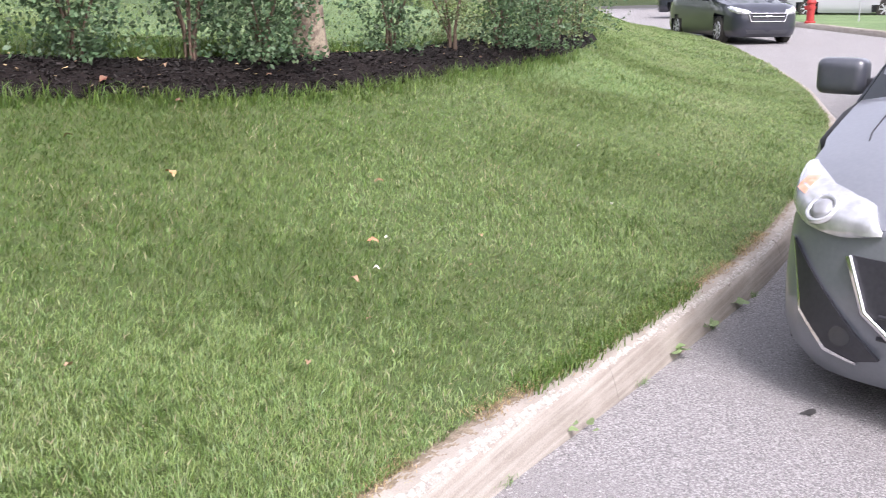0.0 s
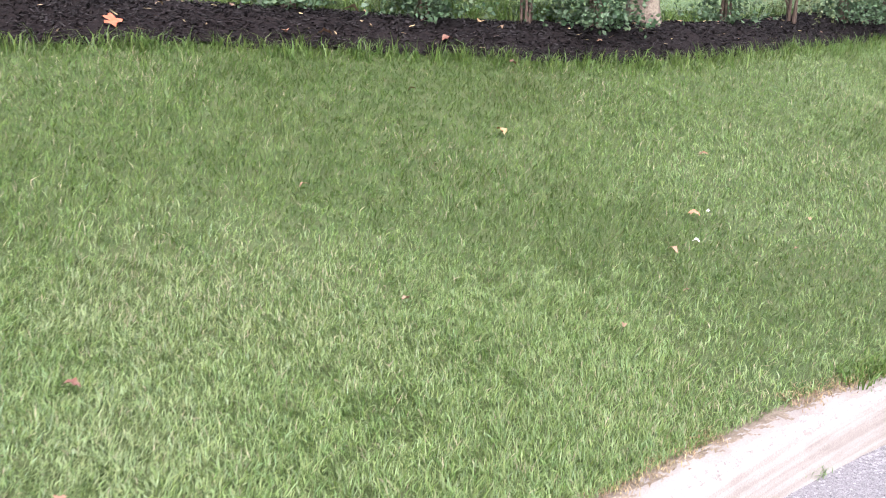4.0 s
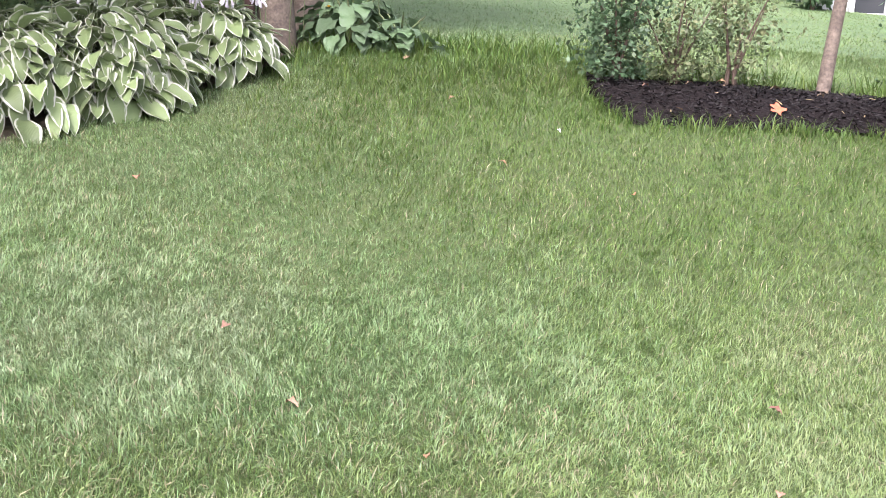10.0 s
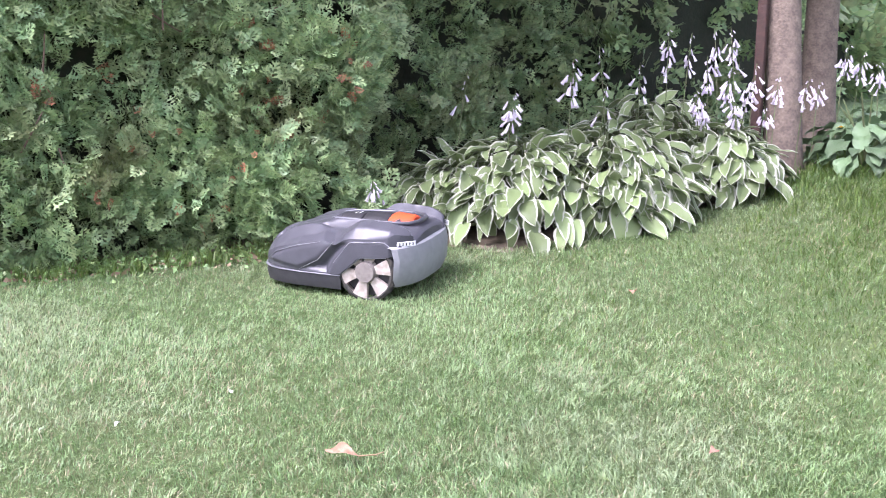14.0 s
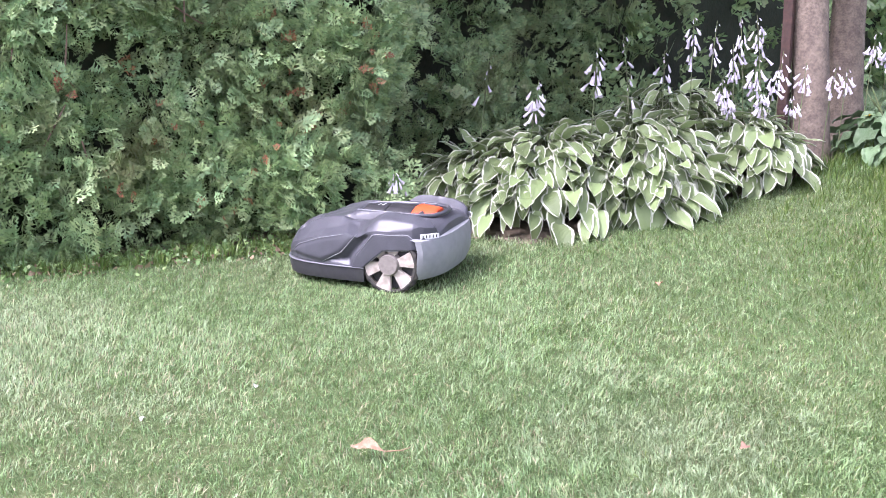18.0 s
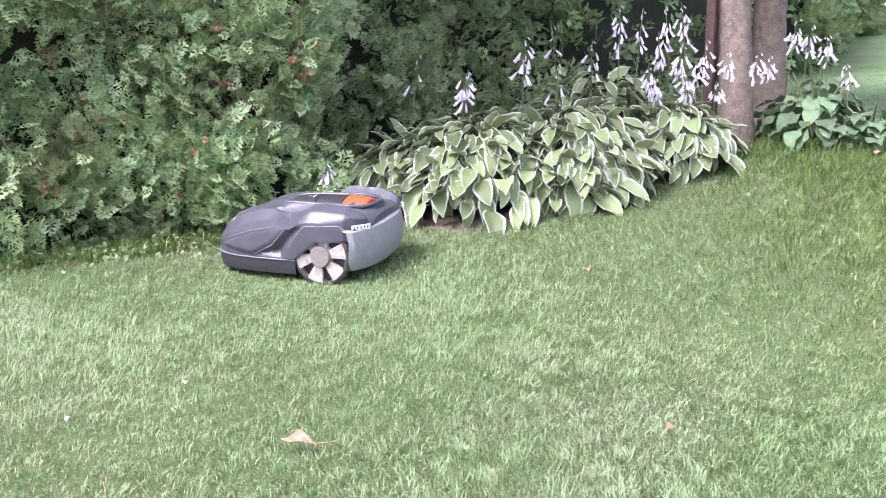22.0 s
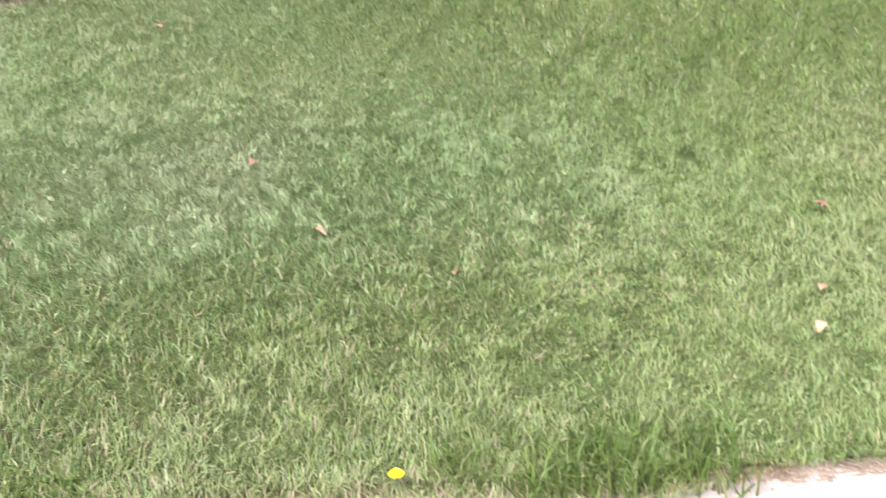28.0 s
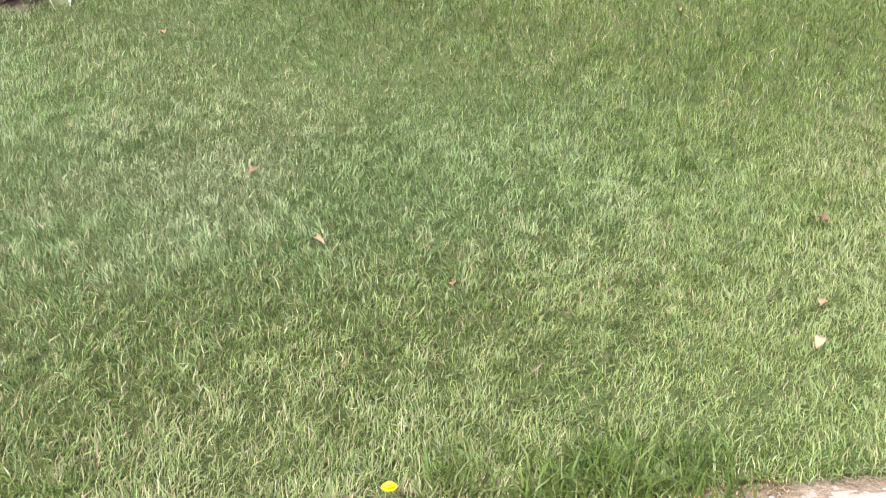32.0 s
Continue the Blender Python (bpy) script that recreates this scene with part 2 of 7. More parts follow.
def lawn_z(x, y):
    x, y = np.asarray(x, float), np.asarray(y, float)
    xc, yc = np.clip(x, -3.5, 5.0), np.clip(y, -1.0, 5.2)
    q = 0.1533 - 0.1103 * xc + 0.0168 * yc - 0.0052 * xc**2 + 0.0158 * xc * yc + 0.0275 * yc**2
    q = q - 0.02 * (x - xc) * (1 + (x > 0)) + 0.10 * np.clip(y - yc, 0, 60) + 0.03 * np.clip(y - 15, 0, 40)
    yk = kerb_y(x)
    u = (y - yk) / np.sqrt(1 + ((kerb_y(x + 0.3) - kerb_y(x - 0.3)) / 0.6) ** 2)
    uc = np.clip(u, 0, 3.0)
    k = kerb_top(x) + 0.04 * uc + 0.08 * uc**2 + 0.15 * np.clip(u - 3.0, 0, 40)
    w = np.clip((x - 4.0) / 3.5, 0, 1)
    w = w * w * (3 - 2 * w)
    z = q * (1 - w) + k * w
    e = np.clip((u - 0.05) / 0.35, 0, 1)
    return (kerb_top(x) + 0.004) * (1 - e) + z * e


def lz(x, y):
    return float(lawn_z(x, y))


BEDX = np.array([0.30, 0.34, 0.43, 0.56, 0.75, 1.03, 1.32, 1.92, 2.4, 3.0, 3.5, 3.88, 4.35, 4.9, 5.7, 6.7, 8.15, 9.4, 10.2])
BEDF = np.array([5.02, 4.82, 4.62, 4.48, 4.48, 4.53, 4.57, 4.58, 4.57, 4.58, 4.57, 4.60, 4.70, 4.85, 5.14, 5.54, 6.17, 6.84, 7.4])
BEDB = np.array([5.03, 5.05, 5.08, 5.10, 5.12, 5.14, 5.13, 5.11, 5.10, 5.07, 5.09, 5.16, 5.25, 5.36, 5.66, 6.05, 6.65, 7.2, 7.6])
HOX = np.array([-3.6, -3.0, -2.75, -2.55, -2.18, -2.04, -1.87, -1.75, -1.45, -1.30])
HOY = np.array([1.90, 2.9, 3.36, 3.48, 3.53, 3.80, 4.08, 4.36, 4.92, 5.6])


def in_bed(x, y):
    x, y = np.asarray(x), np.asarray(y)
    return (x > 0.3) & (x < 10.2) & (y > np.interp(x, BEDX, BEDF)) & (y < np.interp(x, BEDX, BEDB))


def in_hosta(x, y):
    """Behind the edge of the planted strip along the hedge."""
    x, y = np.asarray(x), np.asarray(y)
    return (x < -1.30) & (y < 5.9) & (y > np.interp(x, HOX, HOY)) | (x < np.interp(y, [-3, 2.0, 3.0, 3.6, 6, 14], [-5.1, -3.95, -3.4, -2.75, -2.45, -2.7]))


# ---- ground: one sheet of lawn, the kerb and the road ----
def column_sheet(name, xs, offs, height, material):
    X = np.repeat(xs[:, None], len(offs), 1)
    Y = kerb_y(xs)[:, None] + offs[None, :]
    Z = height(X, Y)
    n, m = X.shape
    idx = np.arange(n * m).reshape(n, m)
    quads = np.stack([idx[:-1, :-1], idx[1:, :-1], idx[1:, 1:], idx[:-1, 1:]], -1).reshape(-1, 4)
    return new(name, mesh_big(name, np.stack([X, Y, Z], -1).reshape(-1, 3), quads, material))


XS = np.concatenate([[-300, -120, -60, -30, -18, -12], np.arange(-9, 12, 0.12), np.arange(12, 34, 0.8), [40, 60, 120, 300]])
OF = np.concatenate([[0.118], np.arange(0.16, 7, 0.1), np.arange(7, 30, 0.7), [34, 45, 70, 120, 300]])
ground = column_sheet("ground", XS, OF, lawn_z, [M_SOIL, M_FARLAWN])
mid_ = np.empty(len(ground.data.polygons) * 3, np.float32)
ground.data.polygons.foreach_get("center", mid_)
mid_ = mid_.reshape(-1, 3)
ground.data.polygons.foreach_set("material_index", ((mid_[:, 1] > 5.3) & (mid_[:, 0] < 9.0)).astype(np.int32))
tagged(ground, "sloping lawn soil under short mown grass", "lawn", kind="structure")
ORo = -np.concatenate([[-0.07], np.arange(0.0, 4, 0.25), [4.5, 5.5, 7, 9, 14, 25, 60, 200]])[::-1]
road = column_sheet("road", XS, ORo, lambda x, y: road_z(x, y), M_ASPHALT)
tagged(road, "worn light grey asphalt road with coarse aggregate", "road", kind="structure")


KERB_PROFILE = np.array([(-0.052, -0.10), (-0.030, 0.02), (-0.006, 0.09), (0.004, 0.116), (0.020, 0.129), (0.085, 0.132), (0.135, 0.128), (0.14, -0.10)])
KERB_ARC = np.concatenate([[0], np.cumsum(np.hypot(*np.diff(KERB_PROFILE, axis=0).T))])


def kerb_stone(x0, x1, seed, fine):
    """One cast length of kerb; its upper arris is broken away to rough pale aggregate."""
    xs = np.linspace(x0 + 0.0010, x1 - 0.0010, 260 if fine else 20)
    a = KERB_ARC[4] - 0.012
    arc = np.concatenate([[0, 0.06, 0.12, 0.15], np.linspace(0.17, a - 0.034, 4), np.linspace(a - 0.028, a + 0.075, 22), np.linspace(a + 0.085, KERB_ARC[6], 4), [KERB_ARC[-1]]])
    O, Hh = np.interp(arc, KERB_ARC, KERB_PROFILE[:, 0]), np.interp(arc, KERB_ARC, KERB_PROFILE[:, 1])
    vs, rough = [], []
    for x in xs:
        y0 = float(kerb_y(x))
        n = Vector((-(float(kerb_y(x + 0.1)) - float(kerb_y(x - 0.1))) / 0.2, 1, 0)).normalized()
        rz = float(road_z(x, y0))
        worn = 0.55 + 0.8 * noise.noise((x * 1.6, seed * 0.3, 0.0)) + 0.35 * noise.noise((x * 7.0, 2.0, 0.0))
        row = []
        for o, h, s in zip(O, Hh, arc):
            near_edge = math.exp(-(((s - a) / 0.020) ** 2))
            ragged = 0.016 * noise.noise((x * 24, s * 60, 3.0)) + 0.009 * noise.noise((x * 70, s * 160, 1.0))
            low, high = a - 0.008 - 0.012 * worn, a + 0.008 + 0.026 * worn
            m = min(s + ragged - low, high - s - ragged)
            row.append(1 if m > 0 else 2 if s + 2 * ragged > a + 0.062 else 0)
            dig = near_edge * (0.004 + 0.006 * max(0.0, worn)) + (0.0030 + 0.0030 * noise.noise((x * 95, s * 240, 7.0)) if m > 0 else 0.0007 * noise.noise((x * 40, s * 90, 5.0)))
            up = min(1.0, max(0.0, (s - a + 0.02) / 0.04))
            vs.append((x + n.x * (o + dig * (1 - up)), y0 + n.y * (o + dig * (1 - up)), rz + h - dig * up))
        rough.append(row)
    k = len(arc)
    fs = [(i * k + j, (i + 1) * k + j, (i + 1) * k + j + 1, i * k + j + 1) for i in range(len(xs) - 1) for j in range(k - 1)]
    which = [int(rough[i][j]) for i in range(len(xs) - 1) for j in range(k - 1)] + [0, 0]
    fs.append(tuple(range(k))[::-1])
    fs.append(tuple((len(xs) - 1) * k + j for j in range(k)))
    me = mesh_of("kerb", vs, fs, [M_KERB, M_CHIPPED, M_KERBSOIL], True)
    me.polygons.foreach_set("material_index", which)
    me.set_sharp_from_angle(angle=radians(50))
    return me


kerb = new("kerb")
tagged(kerb, "weathered concrete kerb with chipped upper edge", "kerb", kind="structure")
x0, n = -9.97, 0
while x0 < 22:
    x1 = x0 + (2.2 if x0 < 9 else 3.0)
    part("kerb_stone", kerb_stone(x0, x1, n, -4 < x0 < 7), kerb)
    x0, n = x1, n + 1

# mulch bed, a low mound with its own edge
xs = np.arange(0.32, 10.18, 0.08)
ts = np.linspace(0, 1, 12)
F, B = np.interp(xs, BEDX, BEDF), np.interp(xs, BEDX, BEDB)
Xb = np.repeat(xs[:, None], len(ts), 1)
Yb = F[:, None] * (1 - ts) + B[:, None] * ts + 0.025 * np.sin(xs * 9)[:, None] * (1 - ts)
Zb = lawn_z(Xb, Yb) + 0.012 + 0.055 * np.sin(np.pi * ts)[None, :] + rng.normal(0, 0.006, Xb.shape)
idx = np.arange(Xb.size).reshape(Xb.shape)
quads = np.stack([idx[:-1, :-1], idx[1:, :-1], idx[1:, 1:], idx[:-1, 1:]], -1).reshape(-1, 4)
mulch_bed = new("mulch_bed", mesh_big("mulch_bed", np.stack([Xb, Yb, Zb], -1).reshape(-1, 3), quads, M_MULCH))
tagged(mulch_bed, "raised planting bed of black shredded mulch", "mulch bed", kind="structure")


def bed_z(x, y):
    f, b = float(np.interp(x, BEDX, BEDF)), float(np.interp(x, BEDX, BEDB))
    t = min(max((y - f) / max(b - f, 1e-3), 0), 1)
    return lz(x, y) + 0.012 + 0.055 * math.sin(math.pi * t)


# bare strip under the plants along the hedge
xs = np.arange(-5.2, -1.25, 0.07)
ts = np.linspace(0, 1, 14)
F = np.interp(xs, HOX, HOY) - 0.03
F = np.where(xs < -3.0, np.interp(xs, [-5.2, -3.95, -3.4, -3.0], [-3, 1.95, 2.9, 3.2]), F)
Xb = np.repeat(xs[:, None], len(ts), 1)
Yb = F[:, None] * (1 - ts) + 6.2 * ts
Zb = lawn_z(Xb, Yb) + 0.004 + rng.normal(0, 0.003, Xb.shape)
idx = np.arange(Xb.size).reshape(Xb.shape)
quads = np.stack([idx[:-1, :-1], idx[1:, :-1], idx[1:, 1:], idx[:-1, 1:]], -1).reshape(-1, 4)
soil_strip = new("soil_strip", mesh_big("soil_strip", np.stack([Xb, Yb, Zb], -1).reshape(-1, 3), quads, M_DIRT))
tagged(soil_strip, "dry bare brown soil under the hedge", "soil", kind="structure")


# ---- grass ----
def blades(xy, h, w, lean, seed, z=None):
    """Curved blades, each two quads, from roots xy."""
    r = np.random.default_rng(seed)
    n = len(xy)
    z0 = lawn_z(xy[:, 0], xy[:, 1]) - 0.004 if z is None else z
    a = r.uniform(0, 2 * np.pi, n)
    la = r.uniform(0, 2 * np.pi, n)
    ln = np.minimum(np.abs(r.normal(0, lean, n)) + 0.1, 1.5)
    H = h * r.uniform(0.55, 1.25, n)
    W = w * r.uniform(0.6, 1.3, n)
    side = np.stack([np.cos(a), np.sin(a), np.zeros(n)], -1) * W[:, None] / 2
    out = np.stack([np.cos(la), np.sin(la), np.zeros(n)], -1)
    root = np.stack([xy[:, 0], xy[:, 1], z0], -1)
    up = np.array([0, 0, 1.0])
    mid = root + up * (0.55 * H)[:, None] + out * (0.25 * ln * H)[:, None]
    tip = root + up * (0.9 * H / np.sqrt(1 + 0.6 * ln**2))[:, None] + out * (0.95 * ln * H)[:, None]
    V = np.stack([root - side, root + side, mid - side * 0.8, mid + side * 0.8, tip], 1).reshape(-1, 3)
    k = (np.arange(n) * 5)[:, None]
    Q = np.stack([k + [0, 1, 3], k + [0, 3, 2], k + [2, 3, 4]], 1).reshape(-1, 3)
    return V, Q


def cut_blades(xy, h, w, seed):
    """Short mown blades: each rises, bends at its middle and lies over, every way round."""
    r = np.random.default_rng(seed)
    n = len(xy)
    z0 = lawn_z(xy[:, 0], xy[:, 1]) - 0.004
    drift = 2.2 * np.sin(xy[:, 0] * 1.7 + np.sin(xy[:, 1] * 2.1)) + 1.5 * np.sin(xy[:, 1] * 3.3 + xy[:, 0])
    clump = 2.6 * np.sin(xy[:, 0] * 31 + 2 * np.sin(xy[:, 1] * 17)) * np.cos(xy[:, 1] * 27 + 2 * np.sin(xy[:, 0] * 13))
    la = 0.6 * drift + 0.7 * clump + r.normal(0, 1.35, n)
    a0 = np.radians(r.uniform(5, 40, n))
    a1 = np.clip(a0 + np.radians(r.uniform(10, 60, n)), 0, np.radians(104))
    lb = la + r.normal(0, 0.45, n)
    H = 1.05 * h * r.uniform(0.6, 1.3, n)
    W = 0.82 * w * r.uniform(0.65, 1.35, n)
    root = np.stack([xy[:, 0], xy[:, 1], z0], -1)
    d0 = np.stack([np.cos(la) * np.sin(a0), np.sin(la) * np.sin(a0), np.cos(a0)], -1)
    d1 = np.stack([np.cos(lb) * np.sin(a1), np.sin(lb) * np.sin(a1), np.cos(a1)], -1)
    side = np.stack([-np.sin(la), np.cos(la), r.normal(0, 0.35, n)], -1) * W[:, None] / 2
    mid = root + d0 * (0.5 * H)[:, None]
    tip = mid + d1 * (0.55 * H)[:, None]
    V = np.stack([root, mid + side, mid - side, tip], 1).reshape(-1, 3)
    k = (np.arange(n) * 4)[:, None]
    return V, np.stack([k + [0, 1, 2], k + [2, 1, 3]], 1).reshape(-1, 3)


def scatter(x0, x1, y0, y1, per_m2, seed, ok):
    r = np.random.default_rng(seed)
    n = int((x1 - x0) * (y1 - y0) * per_m2)
    p = np.stack([r.uniform(x0, x1, n), r.uniform(y0, y1, n)], -1)
    return p[ok(p[:, 0], p[:, 1])]


def on_lawn(x, y):
    return (y > kerb_y(x) + 0.097) & ~in_bed(x, y) & ~in_hosta(x, y)


def grass_patch(name, label, zones, seed, material):
    Vs, Qs, off = [], [], 0
    for i, (x0, x1, y0, y1, dens, h, w, lean, ok) in enumerate(zones):
        p = scatter(x0, x1, y0, y1, dens, seed + i, ok)
        # taller and thinner in drifts
        tuft = np.sin(p[:, 0] * 3.1) * np.cos(p[:, 1] * 2.3) + 0.9 * np.sin(p[:, 0] * 47 + 3 * np.sin(p[:, 1] * 19)) * np.sin(p[:, 1] * 41 + 3 * np.sin(p[:, 0] * 23))
        V, Q = cut_blades(p, h * (1 + 0.20 * tuft), w, seed + 50 + i)
        Vs.append(V)
        Qs.append(Q + off)
        off += len(V)
    me = mesh_big(name, np.concatenate(Vs), np.concatenate(Qs), [material, M_STRAWY, M_GRASSY])
    # one blade in a dozen has dried to straw, more of them in the worn drifts
    xy = np.concatenate(Vs)[::4, :2]
    dry = (0.0 if seed == 31 else 0.03 + 0.03 * np.clip(-xy[:, 0], 0, 1) + 0.10 * np.clip((0.5 - xy[:, 0]) / 0.5, 0, 1) * np.clip((1.9 - xy[:, 1]) / 0.7, 0, 1)) + 0.08 * np.clip(np.sin(xy[:, 0] * 2.9 + 1.0) * np.cos(xy[:, 1] * 3.7), 0, 1)
    luck = np.random.default_rng(seed).random((2, len(xy)))
    # fresher, yellower grass away from the hedge side
    fresh = luck[1] < 0.9 * np.clip((xy[:, 0] + 0.25 * np.sin(xy[:, 1] * 2.3) + 0.35 + 0.9 * np.clip((1.9 - xy[:, 1]) / 0.6, 0, 1)) / 1.0, 0, 1) * (material is M_GRASS)
    me.polygons.foreach_set("material_index", np.repeat(np.where(luck[0] < dry, 1, np.where(fresh, 2, 0)), 2).astype(np.int32))
    return tagged(new(name, me), label, "grass", kind="stuff")


near = lambda x, y: on_lawn(x, y) & (y < 2.7)
mid = lambda x, y: on_lawn(x, y) & (y >= 2.7)
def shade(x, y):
    """Where the sward is darker: lusher up the slope towards the bed and in drifts, with tree shade painted in."""
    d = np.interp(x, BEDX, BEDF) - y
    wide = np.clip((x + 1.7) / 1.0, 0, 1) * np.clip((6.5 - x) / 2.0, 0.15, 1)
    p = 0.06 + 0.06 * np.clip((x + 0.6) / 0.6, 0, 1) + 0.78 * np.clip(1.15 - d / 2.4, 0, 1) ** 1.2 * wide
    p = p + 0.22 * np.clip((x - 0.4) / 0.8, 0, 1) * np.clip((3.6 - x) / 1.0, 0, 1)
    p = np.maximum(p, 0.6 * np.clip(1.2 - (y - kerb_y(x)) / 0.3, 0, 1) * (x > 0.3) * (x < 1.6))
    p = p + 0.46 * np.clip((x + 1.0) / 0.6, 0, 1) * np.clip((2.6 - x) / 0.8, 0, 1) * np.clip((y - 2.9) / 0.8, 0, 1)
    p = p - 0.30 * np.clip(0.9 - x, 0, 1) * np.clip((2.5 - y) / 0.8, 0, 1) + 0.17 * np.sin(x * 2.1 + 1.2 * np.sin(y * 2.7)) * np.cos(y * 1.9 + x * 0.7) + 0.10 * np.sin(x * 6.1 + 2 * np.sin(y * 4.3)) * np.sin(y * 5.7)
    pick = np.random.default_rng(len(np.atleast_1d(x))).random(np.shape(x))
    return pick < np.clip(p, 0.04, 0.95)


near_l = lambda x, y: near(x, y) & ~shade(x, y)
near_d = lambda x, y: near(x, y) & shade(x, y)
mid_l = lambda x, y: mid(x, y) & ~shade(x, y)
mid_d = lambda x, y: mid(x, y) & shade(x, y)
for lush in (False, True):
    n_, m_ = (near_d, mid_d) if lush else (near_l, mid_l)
    grass_patch("lush_grass" if lush else "lawn_grass", "darker lush lawn grass below the mulch bed, with painted tree shade" if lush else "short mown green lawn grass with pale patches", [
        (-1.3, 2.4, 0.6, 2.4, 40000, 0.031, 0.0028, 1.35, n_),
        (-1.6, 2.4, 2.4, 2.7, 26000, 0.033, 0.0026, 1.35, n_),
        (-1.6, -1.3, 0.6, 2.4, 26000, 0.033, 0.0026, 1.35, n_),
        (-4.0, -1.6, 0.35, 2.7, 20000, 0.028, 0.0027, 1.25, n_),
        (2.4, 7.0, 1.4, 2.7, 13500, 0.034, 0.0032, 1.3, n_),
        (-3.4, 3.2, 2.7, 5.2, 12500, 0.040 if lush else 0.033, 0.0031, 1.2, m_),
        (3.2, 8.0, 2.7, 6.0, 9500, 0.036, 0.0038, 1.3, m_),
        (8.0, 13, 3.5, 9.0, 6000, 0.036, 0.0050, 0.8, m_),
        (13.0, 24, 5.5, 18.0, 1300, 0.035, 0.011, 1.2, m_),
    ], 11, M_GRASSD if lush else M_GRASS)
grass_patch("far_grass", "lawn grass farther up the slope", [
    (-1.6, 3.5, 5.05, 7.0, 5500, 0.036, 0.0044, 1.2, on_lawn),
    (-3.2, 7.5, 5.05, 8.5, 1500, 0.022, 0.0064, 1.2, on_lawn),
    (-3.5, 6.0, 8.5, 14.5, 700, 0.016, 0.011, 1.2, on_lawn),
], 31, M_GRASS)

# ---- hedge ----
def hedge_x(y):
    return np.interp(y, [-6, 0.5, 2.0, 3.0, 3.5, 4.0, 4.6, 6, 7, 12, 16, 20, 22, 27], [-7.6, -4.6, -3.75, -3.25, -3.08, -3.25, -3.42, -3.35, -2.90, -2.8, -3.25, -4.0, -4.0, -4.4])


def shade_overhang(y, h):
    """Unseen lean of upper hedge, added to shade its face between plants and trunks."""
    t = np.clip((h - 1.35) / 0.7, 0, 1)
    return np.interp(y, [2.1, 3.0, 3.8, 4.5, 6.2, 6.8], [0, 1.0, 0.75, 0.55, 0.5, 0]) * t * t * (3 - 2 * t)


def hedge_sprays(n, y0, y1, z0, z1, size, seed, plain=False):
    r = np.random.default_rng(seed)
    tuft = max(1, n // 14)
    pick = r.integers(0, tuft, n)
    y = r.uniform(y0, y1, tuft)[pick] + r.normal(0, size * 0.70, n)
    h = np.abs(r.uniform(z0, z1, tuft)[pick] + r.normal(0, size * 0.60, n))
    lean_t, depth_t = r.normal(0, 1.0, tuft)[pick], r.normal(0, 0.065, tuft)[pick]
    bulge = 0.10 * np.sin(y * 4.1 + 1.3 * np.sin(h * 3)) + 0.07 * np.sin(h * 7 + y * 2.2) + depth_t + r.normal(0, 0.02, n)
    slope = (hedge_x(y + 0.2) - hedge_x(y - 0.2)) / 0.4
    nx = np.stack([np.ones(n), -slope, np.zeros(n)], -1)
    nx /= np.linalg.norm(nx, axis=1)[:, None]
    x = hedge_x(y) - 0.05 * h + shade_overhang(y, h)
    base = np.stack([x, y, lawn_z(x, y) + h], -1) + nx * (bulge - 0.06)[:, None]
    along = np.stack([-nx[:, 1], nx[:, 0], np.zeros(n)], -1)
    a = lean_t + r.normal(0, 0.8, n)
    d = along * np.sin(a)[:, None] + np.array([0, 0, 1.0]) * (np.cos(a) * 0.8 + 0.1)[:, None] + nx * r.uniform(0.2, 1.1, n)[:, None]
    d /= np.linalg.norm(d, axis=1)[:, None]
    s = np.cross(d, nx + np.array([0, 0, 0.55]) + r.normal(0, 0.45, (n, 3)))
    s /= np.linalg.norm(s, axis=1)[:, None]
    L = size * r.uniform(0.6, 1.3, n)
    nn = np.cross(d, s)
    curl, sag = r.uniform(-0.25, 0.1, n), r.uniform(0.0, 0.22, n)

    def at(f, q):
        return base + d * (L * f)[:, None] + s * (L * q)[:, None] + nn * (L * (curl * q * q - sag * f * f))[:, None]

    # one flat fan: blunt scaly twigs set by turns along a stem, the lower ones forked
    V, Q = [], []

    def twig(f0, q0, f1, q1, w):
        k = len(V)
        ln = np.hypot(f1 - f0, q1 - q0) + 1e-6
        pf, pq = -(q1 - q0) / ln * w, (f1 - f0) / ln * w
        mf, mq = f0 * 0.4 + f1 * 0.6, q0 * 0.4 + q1 * 0.6
        V.extend([at(f0 + 0 * L, q0 + 0 * L), at(mf + pf, mq + pq), at(f1 + 0 * L, q1 + 0 * L), at(mf - pf, mq - pq)])
        Q.append((k, k + 1, k + 2, k + 3))

    fat = 1.9 if plain else 1.0
    twig(0.0, 0.0, 0.62, 0.0, 0.030 * fat)
    twig(0.50, 0.0, 1.0 + 0 * L, r.normal(0, 0.06, n), 0.060 * fat)
    for t, far_, fork in ((0.10, 0.50, True), (0.32, 0.44, True), (0.54, 0.32, False), (0.74, 0.20, False)):
        if plain and t in (0.32, 0.74):
            continue
        for sg in (-1, 1):
            f0 = t + (0.06 if sg > 0 else 0.0)
            k = far_ * r.uniform(0.65, 1.15, n)
            twig(f0, 0.0, f0 + 0.75 * k, sg * 0.95 * k, 0.062 * fat)
            if fork and not plain:
                twig(f0 + 0.30 * k, sg * 0.40 * k, f0 + 0.34 * k, sg * 1.02 * k, 0.050)
                twig(f0 + 0.36 * k, sg * 0.46 * k, f0 + 1.05 * k, sg * 0.52 * k, 0.050)
    m = len(V)
    V = np.stack(V, 1).reshape(-1, 3)
    Q = ((np.arange(n) * m)[:, None, None] + np.array(Q)[None]).reshape(-1, 4)
    return V, Q


